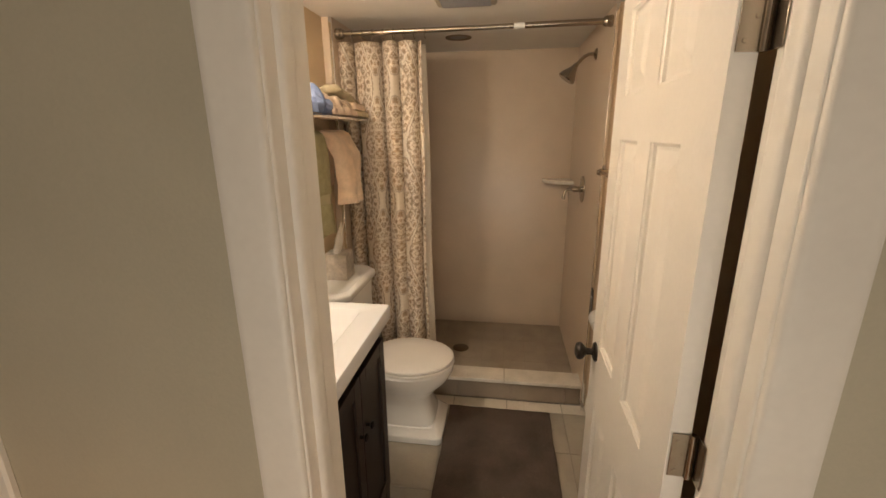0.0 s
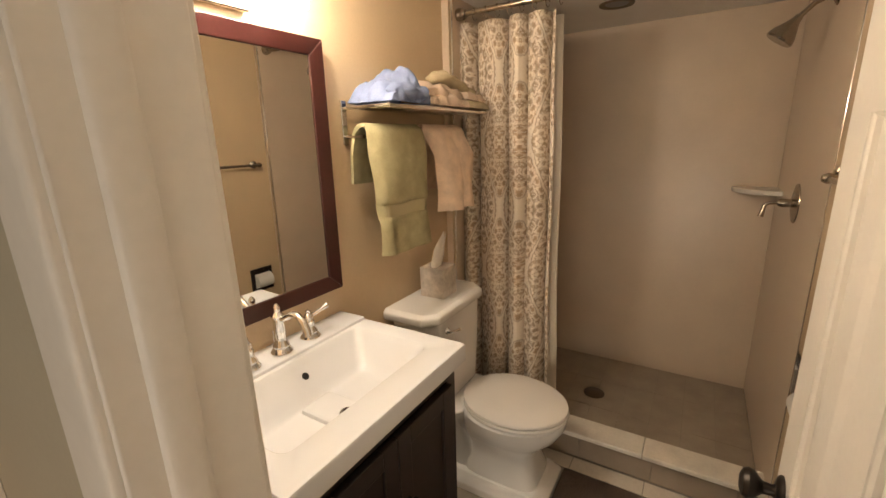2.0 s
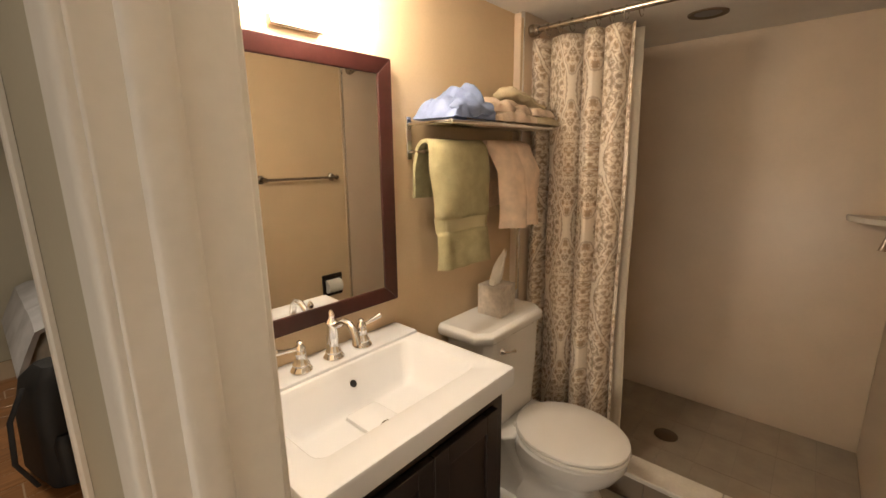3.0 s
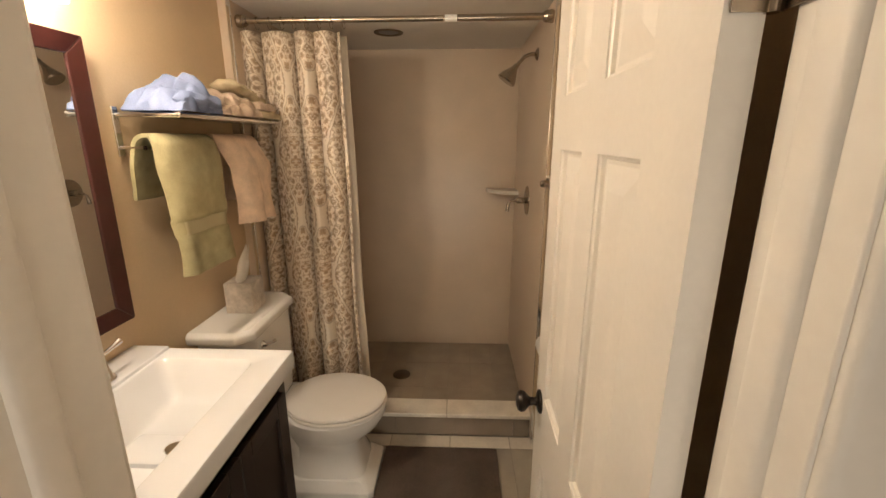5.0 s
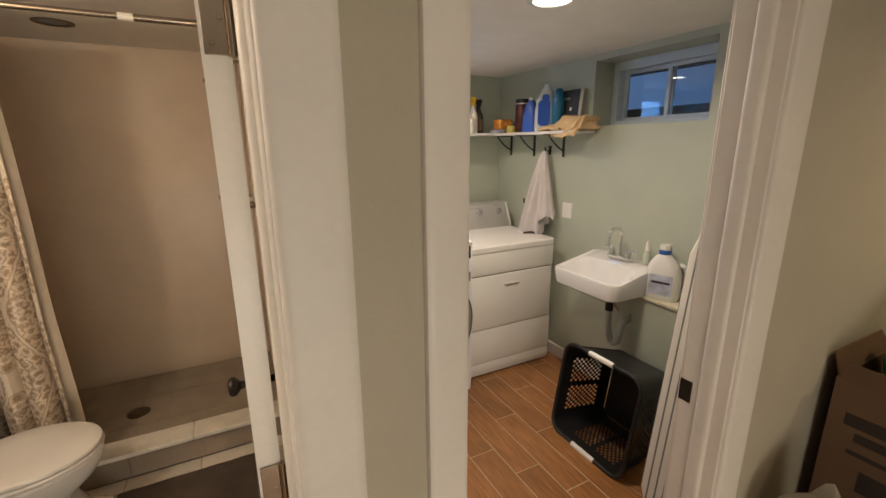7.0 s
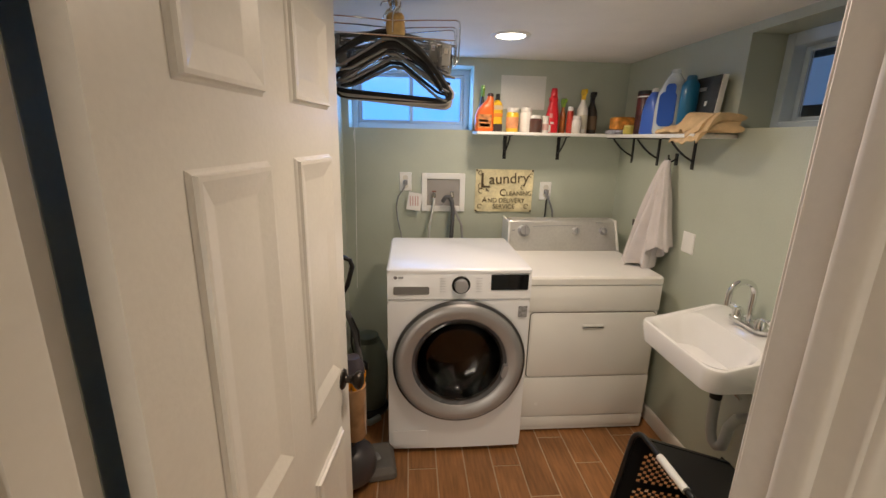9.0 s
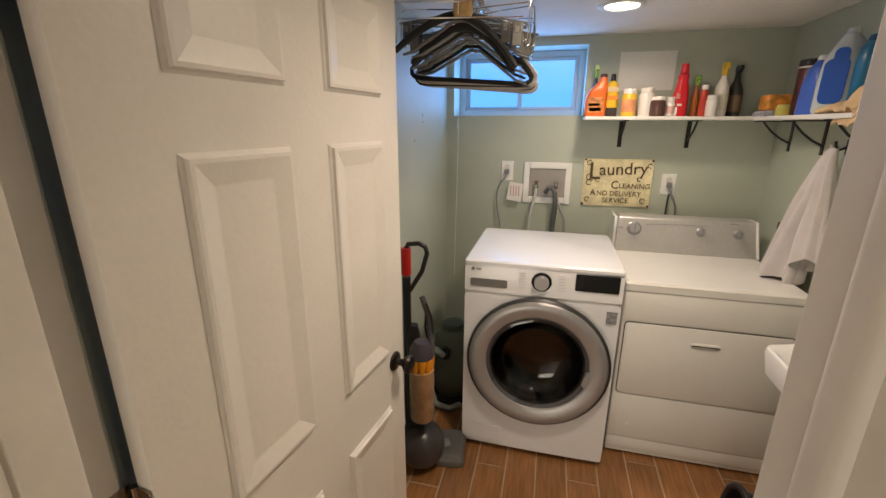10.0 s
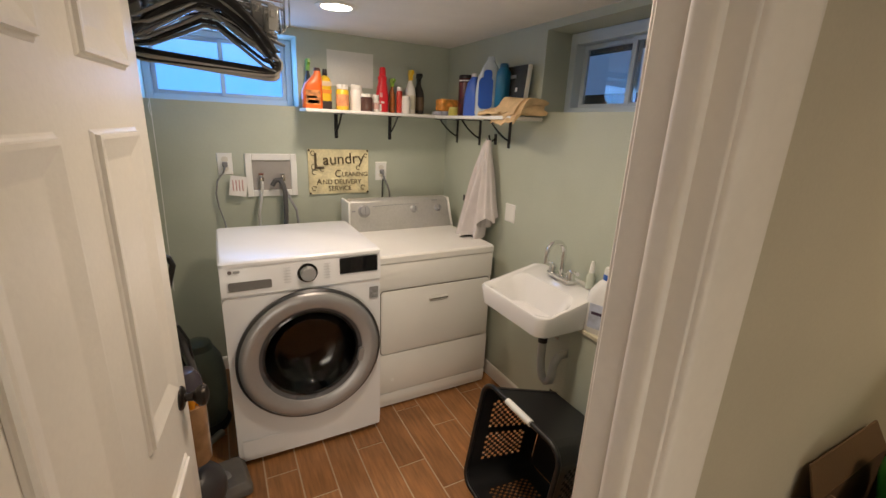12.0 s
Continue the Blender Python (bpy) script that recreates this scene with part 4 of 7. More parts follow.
roll("front_fold", bt, [(0.066, -0.118, 0.036), (0.074, -0.04, 0.034), (0.074, 0.05, 0.036), (0.060, 0.128, 0.024)], [0.026, 0.034, 0.033, 0.022], BLUE, 1.0)
roll("back_fold", bt, [(-0.045, -0.10, 0.045), (-0.04, -0.03, 0.058), (-0.035, 0.05, 0.060), (-0.03, 0.11, 0.035)], [0.022, 0.030, 0.030, 0.020], BLUE, 7.0, 0.8)
PALE = terry("pale_peach_terry", (0.62, 0.50, 0.40))
pt = thing("peach_towel", pose(-0.485, 2.10, 1.583, 0, 0, -3), "pale peach terry towel folded on the rack", "towel")
lump("lower_fold", pt, pose(0, 0, 0), (0.09, 0.135), [(-1, 0.03), (0, 0.04), (1, 0.03)], PALE, 7.0)
lump("upper_fold", pt, pose(-0.008, -0.005, 0.032), (0.08, 0.115), [(-1, 0.02), (-0.6, 0.045), (0.3, 0.04), (0.8, 0.035), (1, 0.02)], PALE, 9.0)
gt = thing("beige_towel", pose(-0.485, 2.30, 1.583, 0, 0, 3), "stack of folded beige terry towels on the rack", "towel")
lump("lower_fold", gt, pose(0, 0, 0), (0.095, 0.10), [(-1, 0.03), (0, 0.035), (1, 0.025)], BEIGE, 3.0, 0.008)
lump("upper_fold", gt, pose(0, -0.004, 0.03), (0.088, 0.092), [(-1, 0.03), (0, 0.03), (1, 0.02)], PALE, 4.0, 0.008)
rt = thing("rolled_towel", pose(-0.490, 2.250, 1.650, -11, 0, 2), "beige-green folded towel lying slantwise on the stack", "towel")
roll("folded_cloth", rt, [(0.0, -0.15, 0.030), (0.0, -0.05, 0.030), (0.0, 0.05, 0.026), (0.0, 0.15, 0.022)], [0.050, 0.062, 0.062, 0.050], BEIGE, 11.0, 0.40)

# ---- toilet ----
to = thing("toilet", pose(-0.58, 2.125, 0), "glossy white two-piece toilet with the lid closed", "toilet")


def cut_rect(x0, x1, y0, y1, c, z):
    """A rectangle whose two front corners are cut, as a ring."""
    return [Vector(p) for p in ((x0, y0, z), (x1 - c, y0, z), (x1, y0 + c, z), (x1, y1 - c, z), (x1 - c, y1, z), (x0, y1, z))]


part("tank", loft([cut_rect(0.01, 0.195, -0.205, 0.155, 0.035, 0.385), cut_rect(0.0, 0.205, -0.225, 0.165, 0.04, 0.60), cut_rect(0.0, 0.208, -0.235, 0.165, 0.04, 0.788)]), PORC, to, smooth=True, bevel=0.012, segs=3)
lid = part("tank_lid", loft([cut_rect(-0.004, 0.222, -0.275, 0.175, 0.05, 0.786), cut_rect(-0.004, 0.228, -0.283, 0.180, 0.052, 0.800), cut_rect(-0.004, 0.228, -0.283, 0.180, 0.052, 0.820), cut_rect(-0.004, 0.214, -0.268, 0.166, 0.047, 0.834)]), PORC, to, bevel=0.005, segs=3)
fl = part("flush_handle", lathe([(0.014, 0), (0.016, 0.006), (0.009, 0.014), (0.008, 0.022), (0, 0.024)], n=18, m=pose(0.207, -0.155, 0.735, 0, 90, 0)), CHROME, to, "chrome flush lever")
part("lever", tube([(0.226, -0.155, 0.735), (0.232, -0.125, 0.728), (0.232, -0.095, 0.722)], 0.005, radii=[0.006, 0.005, 0.008]), CHROME, fl)


def egg(cx, front, back, half, z, n=36, sq=0.0):
    """The plan of a bowl: a blunt half behind and a longer half in front."""
    out = []
    for i in range(n):
        a = 2 * math.pi * i / n
        c, s = math.cos(a), math.sin(a)
        r = 1.0 / ((abs(c) ** (2 + sq) + abs(s) ** (2 + sq)) ** (1 / (2 + sq)))
        out.append(Vector((cx + (front if c > 0 else back) * c * r, half * s * r, z)))
    return out


part("bowl", loft([egg(0.40, 0.16, 0.16, 0.125, 0.02, sq=4), egg(0.40, 0.165, 0.16, 0.118, 0.10, sq=3), egg(0.39, 0.150, 0.17, 0.104, 0.17, sq=1.8), egg(0.39, 0.150, 0.175, 0.104, 0.215, sq=1.2), egg(0.40, 0.178, 0.19, 0.126, 0.255, sq=0.6), egg(0.41, 0.218, 0.205, 0.160, 0.30, sq=0.2), egg(0.415, 0.238, 0.21, 0.182, 0.345), egg(0.415, 0.24, 0.21, 0.186, 0.372), egg(0.415, 0.232, 0.205, 0.178, 0.382)]), PORC, to)
part("plinth", loft([cut_rect(0.10, 0.612, -0.155, 0.155, 0.02, 0.0), cut_rect(0.10, 0.612, -0.155, 0.155, 0.02, 0.035), cut_rect(0.10, 0.596, -0.140, 0.140, 0.02, 0.05), cut_rect(0.12, 0.570, -0.125, 0.125, 0.02, 0.075)]), PORC, to, bevel=0.005)
part("trapway", loft([cut_rect(0.08, 0.32, -0.10, 0.10, 0.02, 0.05), cut_rect(0.06, 0.30, -0.105, 0.105, 0.02, 0.20), cut_rect(0.02, 0.26, -0.15, 0.13, 0.03, 0.33), cut_rect(0.02, 0.27, -0.18, 0.15, 0.03, 0.384)]), PORC, to, bevel=0.012, segs=3)
part("seat", loft([egg(0.425, 0.232, 0.205, 0.183, 0.3835), egg(0.425, 0.236, 0.207, 0.187, 0.390), egg(0.425, 0.234, 0.206, 0.185, 0.399)]), SEATP, to, "white plastic seat")
part("seat_lid", loft([egg(0.425, 0.228, 0.205, 0.180, 0.4005), egg(0.425, 0.233, 0.207, 0.184, 0.406), egg(0.425, 0.231, 0.206, 0.182, 0.414), egg(0.425, 0.215, 0.195, 0.168, 0.421), egg(0.425, 0.12, 0.11, 0.09, 0.4235), egg(0.425, 0.02, 0.02, 0.02, 0.424)]), SEATP, to, "closed white plastic lid")
for s in (-1, 1):
    part("hinge_cap", lathe([(0.016, 0), (0.016, 0.012), (0.010, 0.018), (0, 0.019)], n=16, m=pose(0.235, s * 0.07, 0.384)), SEATP, to)

# ---- tissue box on the tank ----
tbx = thing("tissue_box", pose(-0.478, 2.09, 0.8345, 0, 0, 2), "grey marbled tissue box with a tissue pulled up", "tissue box")
part("carton", box(-0.055, 0.055, -0.055, 0.055, 0, 0.125), mat("marbled_card", (0.52, 0.47, 0.42), 0.6, spread=0.22, scale=22, fine=0.1), tbx, bevel=0.002)


def wisp(u, v):
    a = 2 * math.pi * u
    h = v * 0.12
    r = 0.010 + 0.024 * math.sin(math.pi * min(1.0, 0.25 + 0.78 * v)) + 0.008 * noise.noise(Vector((math.cos(a) * 1.5, math.sin(a) * 1.5, v * 4)))
    return Vector((r * math.cos(a) * 0.55 + 0.012 * v, r * math.sin(a) * 1.1 + 0.050 * v * v - 0.012, 0.125 + h + 0.02 * math.sin(3 * a) * v))


part("tissue", sheet(wisp, 20, 12), mat("white_tissue", (0.82, 0.80, 0.76), 0.9, spread=0.03), tbx, "crumpled white tissue")

# ---- bath mat, ceiling grille and recessed lamp ----
def mat_top(u, v):
    return Vector((0.035 + 0.552 * u + 0.004 * noise.noise(Vector((u * 3, v * 6, 2))), 1.40 + 0.892 * v + 0.004 * noise.noise(Vector((u * 6, v * 3, 9))), 0.004 + 0.003 * noise.noise(Vector((u * 7, v * 10, 1)))))


bm = sheet(mat_top, 24, 36)
solid(bm, 0.011)
tagged(part("bath_mat", bm, mat("brown_plush_mat", (0.10, 0.077, 0.064), 0.95, spread=0.22, scale=7, bump=0.8, bump_scale=260, fine=0.25, spec=0.1)), "dark brown plush bath mat with damp marks", "bath mat")
vg = thing("ceiling_grille", pose(0.12, 2.20, CB), "beige louvred vent grille in the bathroom ceiling", "vent")
part("grille_frame", loft([rrect(-0.13, 0.13, -0.075, 0.075, 0.008, -0.0005), rrect(-0.125, 0.125, -0.07, 0.07, 0.008, -0.010)]), mat("beige_metal", (0.42, 0.37, 0.30), 0.5), vg)
for k in range(8):
    part("slat", box(-0.105, 0.105, -0.056 + k * 0.0155, -0.047 + k * 0.0155, -0.016, -0.0105), GREY, vg)
rl = thing("shower_downlight", pose(0.01, 2.93, CB), "unlit round downlight in the shower ceiling", "ceiling light")
part("trim_ring", lathe([(0.052, -0.002), (0.062, -0.006), (0.076, -0.005), (0.078, -0.0005), (0.05, -0.0005)], n=32), mat("bronze_ring", (0.16, 0.12, 0.08), 0.5, 0.3), rl)
part("lens", lathe([(0, -0.004), (0.03, -0.0035), (0.052, -0.001), (0, -0.001)], n=32), GREY, rl)

# ---- washing machine ----
wa = thing("washing_machine", pose(1.495, 2.255, 0), "white front-loading washing machine with a silver door ring", "washing machine")
WW = 0.33


def bulged(x, z):
    """How far the front bows out."""
    return -0.005 * (1 - (x / WW) ** 2)


bm = bmesh.new()
for x0, x1, y0, y1, z0, z1 in ((-WW, -WW + 0.02, 0.013, 0.60, 0.022, 0.952), (WW - 0.02, WW, 0.013, 0.60, 0.022, 0.952), (-WW + 0.02, WW - 0.02, 0.58, 0.60, 0.022, 0.952), (-WW + 0.02, WW - 0.02, 0.013, 0.58, 0.022, 0.04), (-WW + 0.02, WW - 0.02, 0.013, 0.58, 0.83, 0.952)):
    box(x0, x1, y0, y1, z0, z1, bm)
part("cabinet", bm, APPL, wa, bevel=0.003)
part("top_panel", loft([rrect(-WW - 0.001, WW + 0.001, -0.006, 0.60, 0.02, 0.9525), rrect(-WW - 0.001, WW + 0.001, -0.006, 0.60, 0.02, 0.964), rrect(-WW + 0.006, WW - 0.006, 0.002, 0.594, 0.02, 0.971)]), APPL, wa)
RC = 0.515


def front(u, v):
    # from the round door opening (v = 0) out to the edges of the panel (v = 1)
    a = 2 * math.pi * u
    c, s = math.cos(a), math.sin(a)
    lim = min((WW - 0.001) / max(abs(c), 1e-6), ((0.826 - RC) if s > 0 else (RC - 0.028)) / max(abs(s), 1e-6))
    r = 0.215 + (lim - 0.215) * v
    x, z = r * c, RC + r * s
    return Vector((x, bulged(x, z) + 0.004, z))


part("front_panel", sheet(front, 96, 6, None, 0.006), APPL, wa, smooth=False)


def console(u, v):
    x, z = -WW + 0.002 + (2 * WW - 0.004) * u, 0.829 + 0.121 * v
    return Vector((x, bulged(x, z) + 0.004 + 0.008 * v * v, z))


cn = part("control_panel", sheet(console, 16, 6, None, 0.008), APPL, wa, smooth=False)


def facing(x, z, out=0.0):
    """The pose of a flat piece on the bowed front; its z axis points away from the machine."""
    return pose(x, bulged(x, z) - 0.0045 - out, z, 90, 0, 0)


part("display", loft([rrect(-0.086, 0.086, -0.036, 0.036, 0.004, -0.003), rrect(-0.086, 0.086, -0.036, 0.036, 0.004, 0.0025)], None), BLACKG, cn, "black glass display").matrix_basis = facing(0.225, 0.908, 0.001)
# A flat plate; its dark grey draws the shade of the grip's recess.
dw = part("detergent_drawer", loft([rrect(-0.08, 0.08, -0.018, 0.018, 0.006, -0.003), rrect(-0.08, 0.08, -0.018, 0.018, 0.006, 0.001)]), mat("grip_shade_grey", (0.17, 0.165, 0.16), 0.5, spread=0.1), cn, "drawer grip, its recess drawn as a flat grey plate")
dw.matrix_basis = facing(-0.221, 0.870, 0.002)
dial = part("dial", lathe([(0.040, -0.004), (0.042, 0.002), (0.036, 0.006), (0.0, 0.006)], n=36), BLACKG, cn, "black dial with silver cap")
dial.matrix_basis = facing(0.002, 0.897, 0.0)
part("dial_cap", lathe([(0.031, 0.004), (0.031, 0.024), (0.027, 0.029), (0, 0.029)], n=36), SILVER, dial)
LBL = mat("grey_print", (0.32, 0.33, 0.35), 0.5)
FAINT = mat("faint_print", (0.62, 0.63, 0.66), 0.5)
for sx_ in (-1, 1):
    for k in range(6):
        t = part("print_bar", box(-0.014, 0.014, -0.0013, 0.0013, 0, 0.0006), FAINT, cn)
        t.matrix_basis = facing(0.002 + sx_ * 0.082, 0.928 - 0.0125 * k, 0.0005)
t = part("badge", lathe([(0, 0.0008), (0.008, 0.0008), (0.008, 0), (0, 0)], n=18), mat("badge_grey", (0.16, 0.14, 0.15), 0.4), cn)
t.matrix_basis = facing(-0.292, 0.931, 0.001)
t = part("badge", box(-0.012, 0.012, -0.005, 0.005, 0, 0.0008), LBL, cn)
t.matrix_basis = facing(-0.268, 0.931, 0.001)
t = part("sticker", box(-0.021, 0.021, -0.027, 0.027, 0, 0.0008), mat("grey_sticker", (0.25, 0.25, 0.26), 0.5, spread=0.5, scale=60), wa, "small grey sticker")
t.matrix_basis = facing(0.295, 0.763, -0.001)
t = part("filter_cover", box(-0.085, 0.085, -0.042, 0.042, -0.002, 0.0008), APPL, wa, bevel=0.0006)
t.matrix_basis = facing(-0.225, 0.095, 0.0)
ring = part("door", lathe([(0.222, 0.016), (0.225, 0.021), (0.232, 0.024), (0.262, 0.033), (0.284, 0.034), (0.298, 0.026), (0.305, 0.010), (0.305, 0.0), (0.222, 0.0)], n=72), SILVER, wa, "silver door ring with dark glass")
ring.matrix_basis = pose(0.005, -0.013, RC, 90, 0, 0)
part("outer_rim", lathe([(0.304, 0.0), (0.312, 0.004), (0.312, 0.016), (0.301, 0.024)], n=72), mat("dark_rim", (0.10, 0.10, 0.105), 0.3, 0.7), ring)
DGLASS = glass("smoked_door_glass", (0.15, 0.15, 0.16))
part("door_glass", lathe([(0.210, 0.006), (0.200, 0.008), (0.191, -0.004), (0.172, -0.040), (0.145, -0.066), (0.10, -0.080), (0.0, -0.084), (0.0, -0.089), (0.102, -0.085), (0.149, -0.070), (0.177, -0.042), (0.198, 0.0)], n=64), DGLASS, ring, "smoked dark round glass")
part("inner_rim", lathe([(0.2235, 0.0185), (0.219, 0.014), (0.213, 0.009), (0.206, 0.005), (0.200, 0.002), (0.200, -0.010), (0.212, -0.014), (0.2235, 0.010)], n=60), mat("grey_inner_rim", (0.10, 0.10, 0.11), 0.28, 0.2), ring)
part("door_grip", loft([rrect(-0.012, 0.012, -0.032, 0.032, 0.010, 0.02), rrect(-0.012, 0.012, -0.032, 0.032, 0.010, 0.042)]), SILVER, ring).matrix_basis = pose(0.212, -0.035, 0, 0, 0, -12)
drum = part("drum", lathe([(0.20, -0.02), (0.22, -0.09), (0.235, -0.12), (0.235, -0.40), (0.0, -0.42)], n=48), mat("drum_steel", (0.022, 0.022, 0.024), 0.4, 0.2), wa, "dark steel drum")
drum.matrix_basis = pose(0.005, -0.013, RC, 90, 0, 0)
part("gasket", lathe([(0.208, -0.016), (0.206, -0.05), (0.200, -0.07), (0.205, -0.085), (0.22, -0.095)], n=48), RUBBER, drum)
for x in (-0.27, 0.27):
    for y in (0.06, 0.54):
        part("foot", lathe([(0.022, 0), (0.022, 0.01), (0.010, 0.014), (0.010, 0.024)], n=16, m=pose(x, y, 0)), RUBBER, wa)

# ---- dryer ----
dy = thing("dryer", pose(2.198, 2.385, 0), "older white tumble dryer with a tilted control panel", "dryer")
DW = 0.342
part("cabinet", loft([rrect(-DW, DW, 0, 0.66, 0.008, 0.012), rrect(-DW, DW, 0, 0.66, 0.008, 0.845)]), APPL2, dy, bevel=0.003)
part("top_panel", loft([rrect(-DW - 0.002, DW + 0.002, -0.012, 0.665, 0.015, 0.848), rrect(-DW - 0.002, DW + 0.002, -0.012, 0.665, 0.015, 0.878), rrect(-DW + 0.006, DW - 0.006, -0.004, 0.66, 0.015, 0.888)]), APPL2, dy)


def raised(x0, x1, z0, z1, r, d):
    """A plate with round corners on the front, standing d proud of it."""
    a, b, c = rrect(x0, x1, z0, z1, r, 0), rrect(x0, x1, z0, z1, r, 0), rrect(x0 + 0.004, x1 - 0.004, z0 + 0.004, z1 - 0.004, r, 0)
    return loft([[Vector((p.x, -0.001, p.y)) for p in a], [Vector((p.x, -d + 0.003, p.y)) for p in b], [Vector((p.x, -d, p.y)) for p in c]])


GAP = mat("seam_and_shade", (0.10, 0.09, 0.08), 0.8)
part("upper_front", raised(-DW + 0.001, DW - 0.001, 0.703, 0.843, 0.004, 0.006), APPL2, dy)
part("door_seam", raised(-DW + 0.012, DW - 0.012, 0.336, 0.700, 0.02, 0.003), GAP, dy)
dd = part("door", raised(-DW + 0.016, DW - 0.016, 0.340, 0.696, 0.018, 0.010), APPL2, dy)
part("handle", raised(-0.058, 0.058, 0.611, 0.633, 0.010, 0.019), APPL2, dd)
# A dark strip is set in for the shade below the handle.
part("handle_shade_strip", raised(-0.050, 0.050, 0.606, 0.612, 0.002, 0.012), GAP, dd)
part("lower_front", raised(-DW + 0.001, DW - 0.001, 0.098, 0.333, 0.004, 0.006), APPL2, dy)
part("kick_plate", raised(-DW + 0.001, DW - 0.001, 0.030, 0.094, 0.004, 0.004), APPL2, dy)
part("badge", box(-0.268, -0.252, -0.0075, -0.006, 0.168, 0.184), WPLAST, dy)
# the control panel leans back on the top
pn = part("control_panel", loft([[Vector(p) for p in ((-0.340, 0.485, 0.886), (0.335, 0.485, 0.886), (0.335, 0.64, 0.886), (-0.340, 0.64, 0.886))],
                                 [Vector(p) for p in ((-0.338, 0.49, 0.91), (0.333, 0.49, 0.91), (0.333, 0.64, 0.91), (-0.338, 0.64, 0.91))],
                                 [Vector(p) for p in ((-0.328, 0.535, 1.062), (0.318, 0.535, 1.062), (0.318, 0.62, 1.062), (-0.328, 0.62, 1.062))],
                                 [Vector(p) for p in ((-0.320, 0.555, 1.072), (0.310, 0.555, 1.072), (0.310, 0.60, 1.072), (-0.320, 0.60, 1.072))]]), mat("brushed_panel", (0.56, 0.55, 0.53), 0.35, 0.5, spread=0.05, fine=0.05), dy, "brushed silver control panel", bevel=0.006)
for sx_, x0 in ((1, -0.352), (-1, 0.333)):
    part("end_cap", prism([(x0, 0.478), (x0 + 0.014, 0.478), (x0 + 0.014, 0.648), (x0, 0.648)], 0.887, 1.072), APPL2, pn, bevel=0.006) if sx_ > 0 else part("end_cap", loft([[(x0, 0.48, 0.888), (x0 + 0.015, 0.48, 0.888), (x0 + 0.015, 0.65, 0.888), (x0, 0.65, 0.888)], [(x0 - 0.012, 0.535, 1.068), (x0 + 0.002, 0.535, 1.068), (x0 + 0.002, 0.63, 1.068), (x0 - 0.012, 0.63, 1.068)]]), APPL2, pn, bevel=0.005)
for x, r in ((-0.246, 0.031), (0.075, 0.020), (0.245, 0.020)):
    kb = part("dial", lathe([(r * 1.2, 0), (r * 1.2, 0.003), (r, 0.006), (r * 0.92, 0.024), (r * 0.8, 0.028), (0, 0.028)], n=28), SILVER, pn, "silver dial")
    kb.matrix_basis = pose(x, 0.519, 1.005, 74, 0, 0)
    part("pointer", box(-0.002, 0.002, -r * 0.8, r * 0.8, 0.028, 0.032), GREY, kb)
mk = part("print_line", tube([(-0.19 + 0.02 * k, 0.5255 + 0.0002 * k, 1.030 + 0.006 * math.sin(k / 19 * math.pi)) for k in range(20)], 0.0022, n=6), LBL, pn)
part("print_bar", box(-0.320, -0.300, 0.5135, 0.517, 1.005, 1.012), LBL, pn)
part("print_bar", box(0.205, 0.245, 0.527, 0.531, 1.052, 1.056), LBL, pn)
for x in (-0.3, 0.3):
    for y in (0.05, 0.6):
        part("foot", lathe([(0.02, 0), (0.02, 0.013)], n=14, m=pose(x, y, 0)), RUBBER, dy)

# ---- wall fittings behind the machines ----
ob = thing("washer_outlet_box", pose(1.48, BACK, 1.197), "white recessed washer outlet box with two taps", "outlet box")
bm = bmesh.new()
for x0, x1, z0, z1 in ((-0.139, -0.105, -0.122, 0.122), (0.105, 0.139, -0.122, 0.122), (-0.105, 0.105, 0.085, 0.122), (-0.105, 0.105, -0.122, -0.085)):
    box(x0, x1, -0.012, -0.0005, z0, z1, bm)
part("box_frame", bm, WPLAST, ob, bevel=0.003)
# No depth is built: the plate's grey stands for the shaded inside.
part("box_back", box(-0.106, 0.106, -0.003, -0.0006, -0.086, 0.086), mat("outlet_box_shade", (0.34, 0.32, 0.30), 0.6, spread=0.1), ob)
BLUEP = mat("blue_plastic", (0.03, 0.12, 0.45), 0.3)
RUST = mat("rusty_red_metal", (0.20, 0.06, 0.035), 0.5, spread=0.3, scale=60)
for x, col in ((-0.06, RUST), (0.055, GREY)):
    v = part("tap", lathe([(0.012, 0), (0.012, 0.02), (0.008, 0.024), (0.008, 0.035), (0, 0.036)], n=16, m=pose(x, -0.028, -0.03)), NICKEL, ob)
    part("tap_handle", box(x - 0.014, x + 0.014, -0.034, -0.022, 0.005, 0.013), col, v, bevel=0.002)
for x, dx, r, mt in ((-0.06, -0.03, 0.008, mat("clear_hose", (0.55, 0.55, 0.54), 0.3, 0.4)), (0.055, 0.06, 0.008, SILVER)):
    h = thing("supply_hose", pose(1.48, BACK, 1.197), "braided grey water supply hose", "hose")
    part("hose_run", tube([(x, -0.030, -0.030), (x, -0.045, -0.060), (x + dx * 0.4, -0.07, -0.12), (x + dx, -0.085, -0.20), (x + dx * 1.1, -0.09, -0.30), (x + dx, -0.09, -0.42)], r, n=10), mt, h)
h = thing("drain_hose", pose(1.48, BACK, 1.197), "grey corrugated drain hose hooked into the box", "hose")
pts = [(-0.005, -0.035, -0.055), (0.012, -0.045, -0.025), (0.035, -0.055, -0.022), (0.052, -0.065, -0.05), (0.058, -0.072, -0.10), (0.056, -0.08, -0.18), (0.05, -0.085, -0.30), (0.05, -0.085, -0.42)]
dense = []
for (a, b) in zip(pts, pts[1:]):
    for k in range(6):
        dense.append(tuple(a[i] + (b[i] - a[i]) * k / 6 for i in range(3)))
